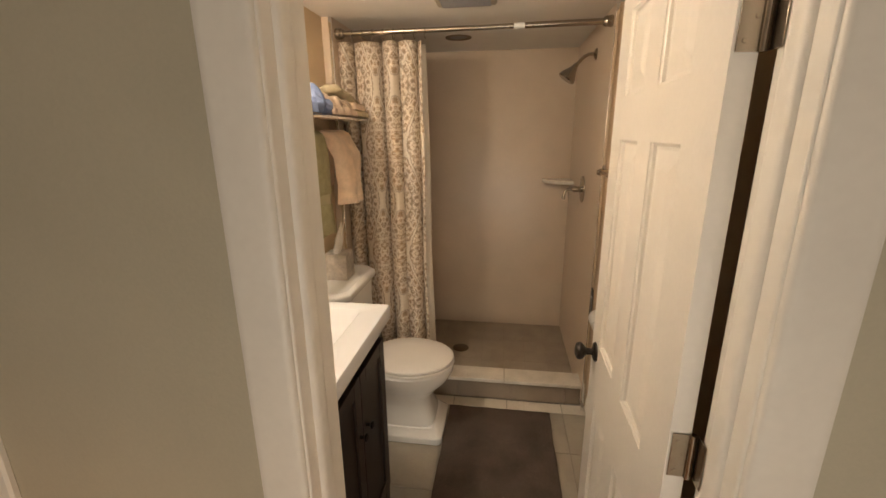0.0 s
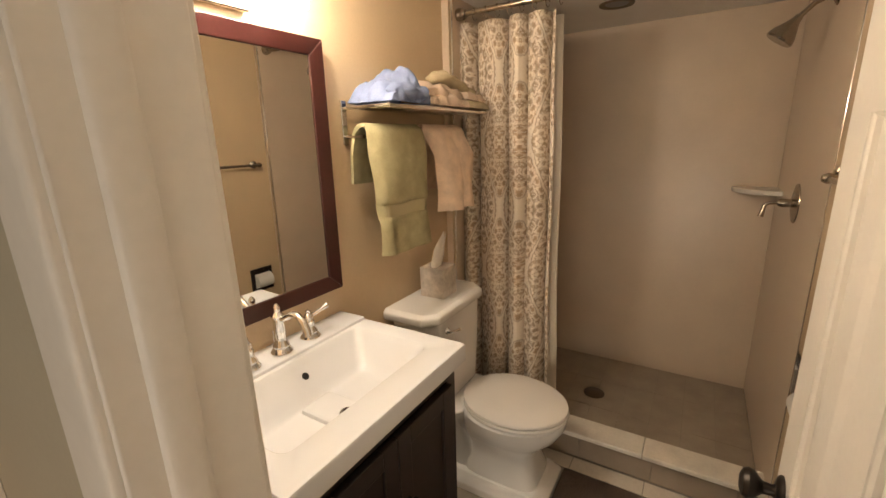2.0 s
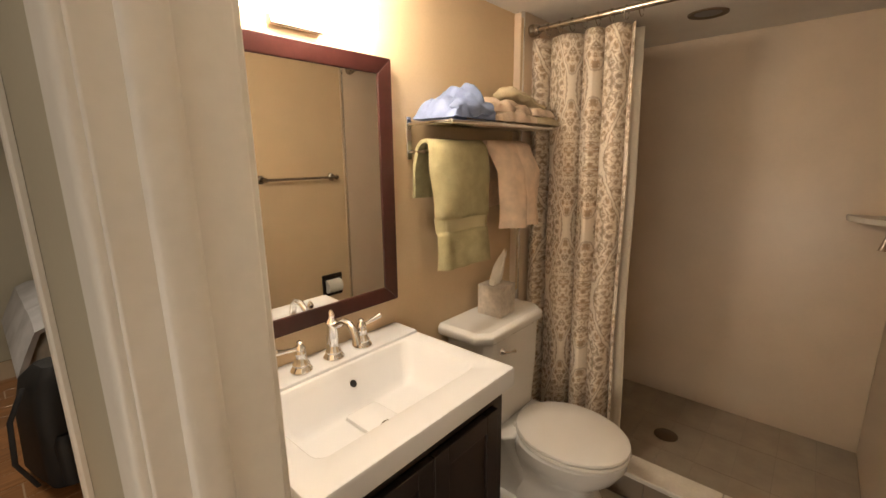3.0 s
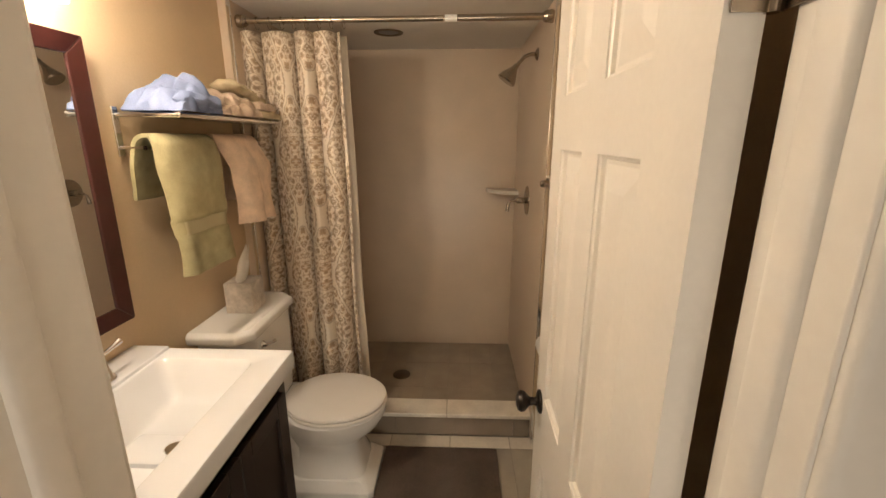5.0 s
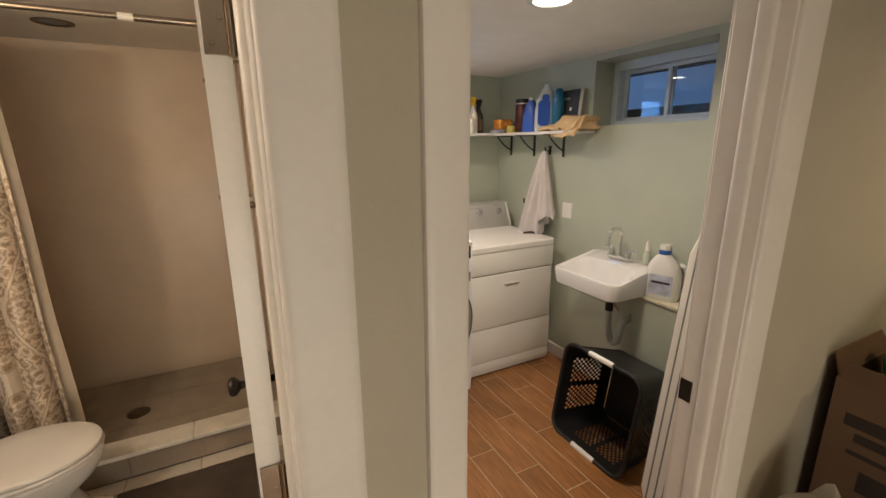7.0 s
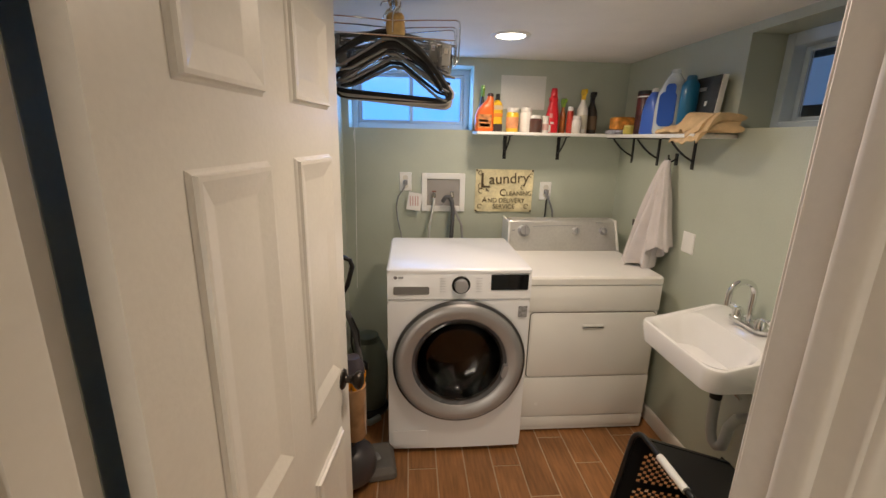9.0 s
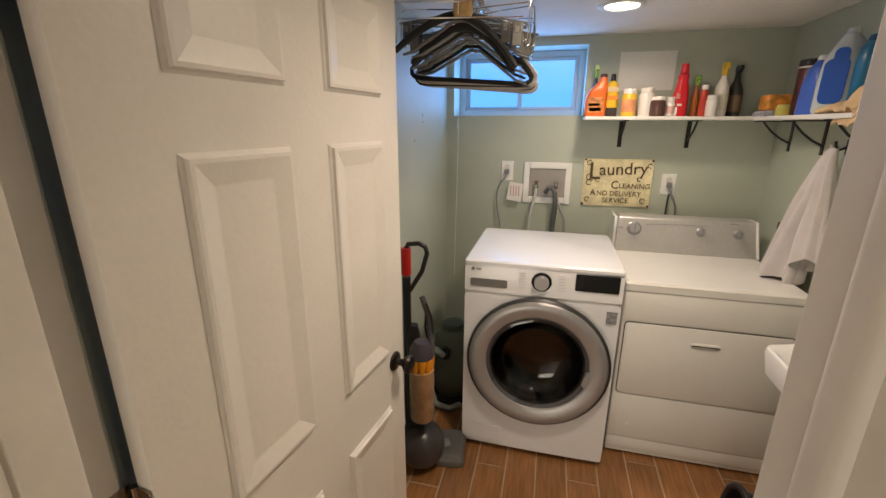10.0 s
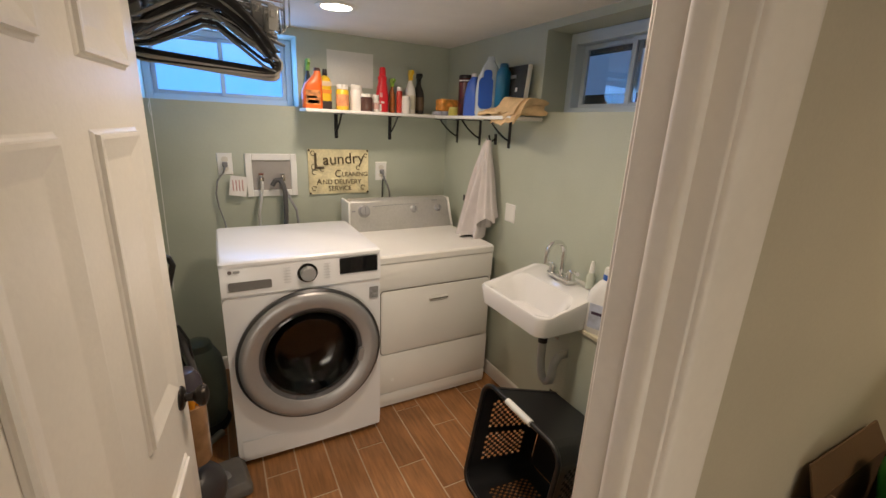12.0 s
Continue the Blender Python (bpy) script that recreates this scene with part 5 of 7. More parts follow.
part("hose_run", tube(dense, 0.014, n=12, radii=[0.0145 if k % 2 else 0.0125 for k in range(len(dense))]), RUBBER, h)


def outlet(x, z, label, cord):
    o = thing("wall_outlet", pose(x, BACK, z), label, "outlet", "outlets")
    part("cover_plate", loft([[(-0.039, -0.0004, -0.06), (0.039, -0.0004, -0.06), (0.039, -0.0004, 0.06), (-0.039, -0.0004, 0.06)], [(-0.035, -0.006, -0.056), (0.035, -0.006, -0.056), (0.035, -0.006, 0.056), (-0.035, -0.006, 0.056)]]), WPLAST, o, bevel=0.002)
    for dz in (-0.024, 0.024):
        part("socket", lathe([(0.017, 0), (0.017, 0.0015), (0, 0.0015)], n=20, m=pose(0, -0.006, dz, 90, 0, 0)), mat("ivory_plastic", (0.66, 0.64, 0.58), 0.4), o)
    pl = thing("power_cord", pose(x, BACK, z), "grey power cord plugged into the wall outlet", "power cord")
    part("plug", box(-0.013, 0.013, -0.035, -0.008, -0.016, 0.012), cord, pl, bevel=0.004)
    return pl


pl = outlet(1.24, 1.262, "white double wall outlet with a plug in it", GREY)
part("cord", tube([(0, -0.034, -0.012), (-0.01, -0.04, -0.04), (-0.045, -0.03, -0.09), (-0.058, -0.02, -0.16), (-0.05, -0.02, -0.24), (-0.03, -0.03, -0.32), (-0.02, -0.05, -0.40)], 0.0042, n=8), GREY, pl)
pl = outlet(2.148, 1.214, "white double wall outlet with a plug in it", GREY)
part("cord", tube([(0, -0.034, -0.012), (0.012, -0.04, -0.05), (0.035, -0.03, -0.09), (0.05, -0.025, -0.13), (0.052, -0.025, -0.20)], 0.006, n=8), GREY, pl)
part("cord", tube([(0.008, -0.02, -0.05), (0.004, -0.02, -0.08), (0.002, -0.02, -0.20)], 0.005, n=8), BLACK, pl)
cd = thing("hanging_tag", pose(1.295, BACK, 1.145), "white printed card hanging by the outlet box", "card")
part("card", box(-0.042, 0.046, -0.032, -0.030, -0.06, 0.052), mat("white_card", (0.78, 0.76, 0.74), 0.7), cd).rotation_euler = (0, radians(9), 0)
for k in range(4):
    part("print_bar", box(-0.028 + 0.016 * k, -0.022 + 0.016 * k, -0.0335, -0.0325, -0.03, 0.03), mat("faint_red_print", (0.55, 0.32, 0.30), 0.7), cd)
pp = thing("paper_sheet", pose(1.957, BACK, 1.812), "blank sheet of white paper taped to the wall", "paper")
part("sheet", box(-0.139, 0.139, -0.003, -0.001, -0.097, 0.097), mat("white_paper", (0.74, 0.74, 0.70), 0.8, spread=0.02), pp)

# ---- tin sign ----
sg = thing("laundry_sign", pose(1.872, BACK, 1.213), "cream metal sign with dark lettering about laundry", "sign")


def tin(u, v):
    x, z = -0.187 + 0.374 * u, -0.136 + 0.272 * v
    return Vector((x, -0.006 - 0.006 * noise.noise(Vector((x * 9, z * 9, 2))) - 0.004 * abs(2 * u - 1) ** 4, z))


part("plate", sheet(tin, 20, 14, None, 0.0012), mat("cream_enamel", (0.74, 0.66, 0.41), 0.45, spread=0.22, scale=9, fine=0.10), sg)
INK = mat("dark_sign_paint", (0.085, 0.062, 0.03), 0.5, spread=0.2)


def words(text, x, z, size, y=-0.0135, bold=0.0, slant=0.0, turn=0.0, parent=None):
    cu_ = bpy.data.curves.new("lettering", "FONT")
    cu_.body, cu_.size, cu_.align_x, cu_.extrude, cu_.offset, cu_.shear = text, size, "LEFT", 0.0006, bold, slant
    ob_ = new("lettering", cu_)
    me = bpy.data.meshes.new_from_object(ob_.evaluated_get(bpy.context.evaluated_depsgraph_get()))
    bpy.data.objects.remove(ob_)
    me.materials.append(INK)
    ob_ = new("lettering", me)
    ob_.parent = parent
    ob_.matrix_basis = pose(x, y, z, 90, 0, 0) @ pose(0, 0, 0, 0, 0, turn)
    return ob_


words("L", -0.160, 0.020, 0.135, bold=0.0006, parent=sg)
words("aundry", -0.100, 0.042, 0.094, bold=0.0003, turn=3.0, parent=sg)
words("C", -0.030, -0.032, 0.062, bold=0.0002, parent=sg)
words("LEANING", 0.014, -0.029, 0.040, parent=sg)
words("A", -0.142, -0.076, 0.050, parent=sg)
words("ND DELIVERY", -0.105, -0.075, 0.040, parent=sg)
words("SERVICE", -0.070, -0.115, 0.040, parent=sg)
for x, z, r in ((-0.158, 0.112, 0.013), (-0.150, 0.030, 0.018), (-0.104, 0.016, 0.013), (0.168, 0.10, 0.011), (-0.150, 0.0, 0.016), (-0.155, -0.10, 0.013), (0.150, -0.10, 0.014), (0.12, 0.025, 0.012)):
    part("flourish", tube(arc((x, -0.0135, z), r, 20, 300, 14, "xz"), 0.0022, n=6), INK, sg)
for x in (-0.180, 0.180):
    for z in (-0.129, 0.129):
        part("nail", lathe([(0, 0.004), (0.005, 0.003), (0.006, 0), (0, 0)], n=12, m=pose(x, -0.014, z, 90, 0, 0)), BRONZE, sg)

# ---- pull cord and little holes on the side wall ----
pc = thing("pull_cord", pose(0.932, BACK - 0.03, 1.585), "thin white blind cord hanging from the window", "cord")
part("cord", tube([(0.004, 0, 0.0), (0.002, 0, -0.3), (-0.006, 0.004, -0.7), (-0.010, 0.0, -1.02)], 0.0022, n=6), WPLAST, pc)
part("cord_loop", tube([(0.006, 0, -0.002), (-0.004, 0.002, -0.03), (-0.004, 0.002, -0.06), (0.002, 0, -0.085)], 0.002, n=6), WPLAST, pc)

# No holes are cut: black discs carry their inner shade.
wh = thing("wall_holes", pose(WL0, 0, 0), "three small dark discs drawn as screw holes on the green wall", "screw holes")
for y, z in ((2.634, 1.575), (2.634, 1.545), (2.50, 1.455)):
    part("screw_hole", lathe([(0, 0.0012), (0.004, 0.001), (0.005, 0.0002), (0, 0.0002)], n=12, m=pose(0, y, z, 0, 90, 0)), VOID, wh)

# ---- corner shelves ----
SHW = mat("white_shelf_board", (0.76, 0.75, 0.72), 0.5, spread=0.03)
s1_ = tagged(part("wall_shelf", box(1.652, 2.618, 2.955, BACK - 0.001, 1.560, 1.577), SHW, bevel=0.002), "white board shelf along the back wall", "shelf", "corner shelves")
s2_ = tagged(part("wall_shelf", box(2.425, 2.618, 2.17, 2.953, 1.558, 1.575), SHW, bevel=0.002), "white board shelf along the window wall", "shelf", "corner shelves")


def shelf_bracket(m):
    b = thing("shelf_bracket", m, "black iron bracket under the white shelf", "bracket", "shelf brackets")
    part("wall_arm", box(-0.011, 0.011, -0.005, -0.0005, -0.145, -0.001), BLACK, b, bevel=0.002)
    part("shelf_arm", box(-0.011, 0.011, -0.17, -0.005, -0.006, -0.001), BLACK, b, bevel=0.002)
    part("brace", tube([(0, -0.006, -0.105), (0, -0.045, -0.085), (0, -0.085, -0.055), (0, -0.115, -0.025), (0, -0.130, -0.007)], 0.005, n=8), BLACK, b)
    return b


first = shelf_bracket(pose(1.862, BACK, 1.560))
copy_thing(first, pose(2.207, BACK, 1.560))
for yy in (3.0, 2.725, 2.427):
    copy_thing(first, pose(WL1, yy, 1.558, 0, 0, -90))

# ---- bottles and jars on the shelves ----
def colour(name, rgb, rough=0.3):
    return mat(name, rgb, rough, spread=0.03, fine=0.0)


ORANGE, YEL, RED2, WHT, DKB = colour("orange_plastic", (0.75, 0.14, 0.02)), colour("yellow_plastic", (0.80, 0.52, 0.03)), colour("scarlet_plastic", (0.62, 0.02, 0.03)), colour("milk_plastic", (0.76, 0.73, 0.68)), colour("dark_bottle", (0.03, 0.025, 0.02))
GRNP, TAN2, BLU2, TEAL = colour("lime_plastic", (0.25, 0.45, 0.05)), colour("tan_paper_label", (0.62, 0.42, 0.22), 0.7), colour("deep_blue_plastic", (0.02, 0.09, 0.42)), colour("teal_plastic", (0.01, 0.14, 0.28))
Z1 = 1.5775


def spray(x, y, h, r, body, head, label, lab=None, turn=-90):
    b = thing("spray_bottle", pose(x, y, Z1, 0, 0, turn), label, "spray bottle")
    part("bottle", lathe([(0, 0), (r * 0.95, 0), (r, 0.006), (r, h * 0.45), (r * 0.9, h * 0.55), (r * 0.45, h * 0.70), (r * 0.38, h * 0.76), (0, h * 0.76)], n=24, sy=0.72), body, b)
    tr = part("trigger_head", loft([[(-0.014, -0.010, h * 0.76), (0.014, -0.010, h * 0.76), (0.014, 0.010, h * 0.76), (-0.014, 0.010, h * 0.76)],
                                    [(-0.014, -0.010, h * 0.86), (0.016, -0.010, h * 0.86), (0.016, 0.010, h * 0.86), (-0.014, 0.010, h * 0.86)],
                                    [(-0.026, -0.009, h * 0.90), (0.042, -0.008, h * 0.91), (0.042, 0.008, h * 0.91), (-0.026, 0.009, h * 0.90)],
                                    [(-0.020, -0.008, h), (0.040, -0.007, h * 0.985), (0.040, 0.007, h * 0.985), (-0.020, 0.008, h)]]), head, b, bevel=0.002)
    part("trigger", tube([(0.026, 0, h * 0.90), (0.030, 0, h * 0.84), (0.024, 0, h * 0.78)], 0.004, n=8), head, tr)
    if lab:
        part("label", lathe([(r * 1.012, h * 0.10), (r * 1.012, h * 0.42)], n=24, sy=0.73), lab, b, "printed label")
    return b


def jar(x, y, h, r, body, cap, label, lab=None, name="jar", neck=0.82):
    b = thing(name, pose(x, y, Z1), label, name)
    part("body", lathe([(0, 0), (r * 0.94, 0), (r, 0.005), (r, h * neck * 0.92), (r * 0.85, h * neck), (0, h * neck)], n=24), body, b)
    part("lid", lathe([(0, h * neck), (r * 0.88, h * neck), (r * 0.90, h * neck + 0.003), (r * 0.90, h - 0.003), (r * 0.84, h), (0, h)], n=24), cap, b)
    if lab:
        part("label", lathe([(r * 1.012, h * 0.15), (r * 1.012, h * neck * 0.75)], n=24), lab, b, "printed label")
    return b


def flask(x, y, rows, d, body, cap, label, cap_h, lab=None, z=None, turn=0, name="bottle", cat="bottle"):
    """A flat bottle: rows of (from, to, height) across its width, then its cap."""
    b = thing(name, pose(x, y, Z1 if z is None else z, 0, 0, turn), label, cat)
    rings = []
    for x0, x1, zz in rows:
        dd_ = min(d, (x1 - x0) * 0.5)
        rings.append(rrect(x0, x1, -dd_, dd_, min(dd_, (x1 - x0) / 2) * 0.75, zz))
    part("bottle", loft(rings), body, b)
    x0, x1, zz = rows[-1]
    c, r = (x0 + x1) / 2, (x1 - x0) / 2
    part("cap", lathe([(r * 1.12, zz), (r * 1.15, zz + 0.004), (r * 1.0, zz + cap_h - 0.004), (r * 0.8, zz + cap_h), (0, zz + cap_h)], n=20, m=pose(c, 0, 0)), cap, b)
    for lx0, lx1, z0, z1, mt in lab or ():
        part("label", box(lx0, lx1, -d - 0.0012, -d - 0.0002, z0, z1), mt, b, "printed label", bevel=0.0004)
    return b


ART = mat("orange_black_label", (0.50, 0.20, 0.06), 0.5, spread=0.75, scale=34)
CREAML, DARKL = colour("cream_label", (0.66, 0.52, 0.34), 0.6), colour("black_label", (0.03, 0.02, 0.02), 0.5)
flask(1.702, 3.03, [(-0.050, 0.050, 0), (-0.054, 0.054, 0.008), (-0.054, 0.054, 0.085), (-0.040, 0.054, 0.125), (-0.012, 0.053, 0.155), (0.010, 0.050, 0.180), (0.013, 0.047, 0.196)], 0.034, ORANGE, colour("dark_cap", (0.05, 0.02, 0.015)), "orange plastic jug with a dark cap and a picture label", 0.016,
      [(-0.040, 0.038, 0.020, 0.095, ART), (-0.030, 0.028, 0.026, 0.044, DARKL), (-0.034, 0.020, 0.052, 0.066, CREAML)])
spray(1.700, 3.115, 0.265, 0.030, DKB, GRNP, "dark spray bottle with a lime trigger")
flask(1.785, 3.075, [(-0.030, 0.030, 0), (-0.033, 0.033, 0.006), (-0.033, 0.033, 0.13), (-0.026, 0.026, 0.165), (-0.012, 0.012, 0.18)], 0.026, YEL, BLACK, "yellow bottle with a black nozzle", 0.035,
      [(-0.030, 0.030, 0.125, 0.150, CREAML), (-0.030, 0.030, 0.0, 0.045, DARKL), (-0.030, 0.030, 0.085, 0.105, colour("orange_label", (0.75, 0.25, 0.03), 0.5))])
jar(1.868, 3.02, 0.135, 0.036, YEL, WHT, "yellow and orange tub with a white lid", mat("pink_orange_label", (0.75, 0.32, 0.15), 0.5, spread=0.3, scale=25))
jar(1.952, 3.03, 0.14, 0.036, WHT, WHT, "white plastic tub with a white lid", None, "tub")
jar(2.003, 3.00, 0.095, 0.036, mat("dark_jelly", (0.10, 0.05, 0.04), 0.2), WHT, "small dark jar with a white lid")
jar(2.066, 3.02, 0.095, 0.022, WHT, WHT, "small white bottle standing on the shelf", colour("pink_label", (0.65, 0.40, 0.36), 0.6), "bottle", 0.7)
flask(2.112, 3.04, [(-0.032, 0.032, 0), (-0.035, 0.035, 0.008), (-0.035, 0.035, 0.10), (-0.028, 0.030, 0.14), (-0.020, 0.024, 0.175), (-0.024, 0.026, 0.182), (-0.024, 0.026, 0.198), (-0.015, 0.020, 0.206)], 0.030, RED2, RED2, "bright red bottle with a tall red cap", 0.046, [(-0.035, -0.014, 0.004, 0.045, WHT), (-0.018, 0.004, 0.05, 0.062, WHT), (-0.026, -0.008, 0.085, 0.11, colour("pink_print", (0.70, 0.30, 0.28), 0.5))])
spray(2.19, 3.08, 0.20, 0.026, colour("amber_bottle", (0.40, 0.12, 0.03), 0.2), GRNP, "amber spray bottle with a lime trigger")
jar(2.215, 3.02, 0.15, 0.018, colour("red_tube", (0.5, 0.05, 0.03)), WHT, "slim red bottle with a white cap", None, "bottle", 0.85)
jar(2.250, 3.00, 0.10, 0.027, WHT, WHT, "white pill bottle with a white cap", None, "bottle", 0.8)
spray(2.298, 3.05, 0.255, 0.044, WHT, YEL, "white spray bottle with a yellow trigger", colour("pale_label", (0.66, 0.62, 0.50), 0.6))
spray(2.372, 3.09, 0.245, 0.046, DKB, BLACK, "dark spray bottle with a black trigger", colour("brown_label", (0.14, 0.09, 0.05), 0.6))
Z1 = 1.5755
rg = thing("sponge_pack", pose(2.52, 2.98, Z1), "pack of sponges in orange and clear wrap", "sponges")
part("pack", box(-0.06, 0.06, -0.045, 0.045, 0.028, 0.10), mat("orange_pack", (0.72, 0.30, 0.06), 0.35, spread=0.5, scale=30), rg, bevel=0.012, segs=3)
part("cloth", box(-0.075, 0.075, -0.06, 0.06, 0.0, 0.027), mat("mixed_cloths", (0.45, 0.45, 0.52), 0.9, spread=0.5, scale=30), rg, bevel=0.01)
jar(2.50, 2.845, 0.05, 0.034, colour("yellow_tub", (0.62, 0.55, 0.12), 0.4), colour("yellow_lid", (0.66, 0.60, 0.20), 0.4), "small yellow tub with a flat lid", None, "tub")
cn_ = thing("food_can", pose(2.545, 2.778, Z1), "tall dark red canister with a pale rim", "canister")
part("can", lathe([(0, 0), (0.05, 0), (0.052, 0.004), (0.052, 0.206), (0.05, 0.21), (0, 0.21)], n=32), mat("dark_red_print", (0.075, 0.012, 0.012), 0.35, spread=0.8, scale=24), cn_)
part("rim", lathe([(0.0525, 0.192), (0.0525, 0.199)], n=32), WPLAST, cn_)
part("lid", lathe([(0.053, 0.207), (0.053, 0.222), (0.05, 0.226), (0, 0.226)], n=32), BLACK, cn_)
CLR = mat("pale_clear_plastic", (0.52, 0.58, 0.62), 0.08, spread=0.10, coat=0.6)
MIDB = colour("mid_blue_plastic", (0.05, 0.13, 0.55))
flask(2.50, 2.632, [(-0.050, 0.050, 0), (-0.056, 0.054, 0.008), (-0.050, 0.050, 0.11), (-0.034, 0.040, 0.17), (-0.014, 0.018, 0.205)], 0.034, MIDB, WPLAST, "blue detergent bottle standing on the shelf", 0.018, None, None, -70, "detergent_bottle")
jg = flask(2.50, 2.490, [(-0.056, 0.062, 0), (-0.062, 0.068, 0.012), (-0.062, 0.066, 0.12), (-0.054, 0.060, 0.19), (-0.030, 0.045, 0.245), (-0.014, 0.026, 0.272)], 0.050, CLR, CLR, "big clear detergent jug with a dark blue label", 0.020, None, None, -52, "detergent_jug", "jug")
part("label", loft([[Vector((p.x, -0.0515, p.y)) for p in rrect(-0.034, 0.044, 0.035, 0.19, 0.025, 0)], [Vector((p.x, -0.053, p.y)) for p in rrect(-0.033, 0.043, 0.036, 0.189, 0.025, 0)]]), BLU2, jg, "dark blue rounded label")
part("label_tip", loft([[Vector((p.x, -0.0513, p.y)) for p in rrect(-0.010, 0.036, 0.17, 0.225, 0.018, 0)], [Vector((p.x, -0.0528, p.y)) for p in rrect(-0.009, 0.035, 0.171, 0.224, 0.018, 0)]]), BLU2, jg)
flask(2.530, 2.402, [(-0.030, 0.030, 0), (-0.034, 0.034, 0.010), (-0.034, 0.034, 0.17), (-0.030, 0.034, 0.215), (-0.018, 0.022, 0.235)], 0.040, TEAL, colour("teal_cap", (0.015, 0.10, 0.20)), "teal blue detergent jug on the shelf", 0.020, None, None, -70, "detergent_jug", "jug")
fr_ = thing("picture_frame", pose(2.556, 2.345, Z1, 0, 0, -2), "dark box frame leaning on the wall", "picture frame")
lean = pose(0, 0, 0, 0, 5, 0)
part("back_board", box(-0.004, 0.020, -0.092, 0.098, 0.002, 0.245, None, lean), WPLAST, fr_, bevel=0.002)
part("picture", box(-0.008, -0.004, -0.088, 0.096, 0.004, 0.243, None, lean), mat("dark_cover", (0.055, 0.058, 0.060), 0.25, spread=0.3), fr_, "dark glossy cover")
part("print_mark", box(-0.0095, -0.008, -0.005, 0.045, 0.185, 0.20, None, lean), LBL, fr_)
part("print_mark", box(-0.0095, -0.008, -0.030, -0.015, 0.12, 0.14, None, lean), WPLAST, fr_)


def folded_cloth(m, half, layers, color, label, seed, droop):
    """A cloth folded in several soft layers; the side towards the room sags over the board."""
    t = thing("cleaning_cloth", m, label, "cloth", "cleaning cloths")
    for q in range(layers):
        def at(u, v, q=q):
            # a flattened roll: round the fold, so that each layer has a soft rounded edge
            a = 2 * math.pi * u
            c, s = math.cos(a), math.sin(a)
            x = half[0] * (abs(c) ** 0.45) * (1 if c > 0 else -1) * (1 - 0.07 * q) + 0.016 * noise.noise(Vector((v * 4, q * 2, seed)))
            crease = 1 - 2 * abs(noise.noise(Vector((v * 3.2 + x * 6, q * 1.7, seed))))
            z = 0.015 + 0.0145 * (abs(s) ** 0.8) * (1 if s > 0 else -1) + 0.024 * q
            y = half[1] * (2 * v - 1) * (1 - 0.06 * q) + 0.016 * noise.noise(Vector((c * 1.5, s, seed + q)))
            wave = 0.026 * (crease - 0.3) + 0.008 * math.sin(v * 8 + seed + x * 20)
            if x < -half[0] * 0.4:
                z -= droop * ((-x - half[0] * 0.4) / half[0] * 1.7) ** 1.5 * (0.7 + 0.5 * crease)
            return Vector((x, y, z + wave * (0.35 + 0.3 * q)))

        bm = sheet(at, 44, 30)
        bmesh.ops.remove_doubles(bm, verts=bm.verts[:], dist=0.0004)
        bmesh.ops.holes_fill(bm, edges=[e for e in bm.edges if e.is_boundary], sides=0)
        part("fold", bm, color, t)
    return t


RAG = terry("tan_rag", (0.70, 0.50, 0.28))
folded_cloth(pose(2.515, 2.375, Z1 + 0.004, 0, 0, -4), (0.085, 0.105), 1, RAG, "thin tan cloth spread on the shelf", 5.0, 0.01)
folded_cloth(pose(2.515, 2.235, Z1 + 0.006, 0, 0, -6), (0.092, 0.112), 2, RAG, "tan cloth draped over the shelf's edge", 3.0, 0.055)
folded_cloth(pose(2.512, 2.205, Z1 + 0.048, 3, 0, 6), (0.086, 0.085), 1, RAG, "folded tan cloth lying on another cloth", 8.0, 0.050)

# ---- hook and white garment on the side wall ----
hk = thing("wall_hook", pose(WL1, 2.555, 1.455), "black metal double hook screwed to the wall", "hook")
part("hook_plate", box(-0.006, -0.0005, -0.012, 0.012, -0.03, 0.03), BLACK, hk, bevel=0.002)
part("hook_prong", tube([(-0.005, 0, 0.0), (-0.03, 0, -0.012), (-0.045, 0, 0.004), (-0.048, 0, 0.022)], 0.005, n=8), BLACK, hk)
gm = thing("hanging_garment", pose(WL1 - 0.03, 2.555, 1.45), "white garment hanging in folds from a hook", "garment")


def drape(u, v, bottom, wide, swing, seed, thick):
    """Cloth gathered at the hook and fanning out below in long folds."""
    a = 2 * math.pi * u
    fall = 1 - v
    w = 0.018 + wide * fall ** 0.85
    d = 0.014 + thick * fall ** 0.6
    c, s = math.cos(a), math.sin(a)
    fold = 0.40 * math.sin(7 * a + seed + 1.2 * fall) + 0.5 * noise.noise(Vector((s * 2.2, c * 1.2, seed + fall * 1.4)))
    k = 1 + fold * min(1.0, fall * 2.2)
    return Vector((-d - 0.004 + d * c * max(0.25, k), swing * fall ** 1.15 + w * s * (0.92 + 0.10 * k), -bottom * fall - (0.035 * s + 0.02 * math.sin(3 * a)) * fall ** 3))


GAR = mat("white_cotton", (0.60, 0.565, 0.565), 0.9, spread=0.06, scale=14, bump=0.25, bump_scale=220)
part("garment_cloth", sheet(lambda u, v: drape(u, v, 0.585, 0.088, 0.068, 1.3, 0.046), 96, 36), GAR, gm)
part("sleeve", sheet(lambda u, v: drape(u, v, 0.46, 0.050, -0.078, 4.0, 0.030), 72, 30), GAR, gm, "loose sleeve")
part("collar_loop", tube([(-0.02, 0, -0.02), (-0.03, 0.004, 0.012), (-0.02, 0.008, -0.02)], 0.004, n=6), GAR, gm)
part("dark_tab", box(-0.094, -0.089, 0.105, 0.118, -0.36, -0.325), BLACK, gm, "small dark label")
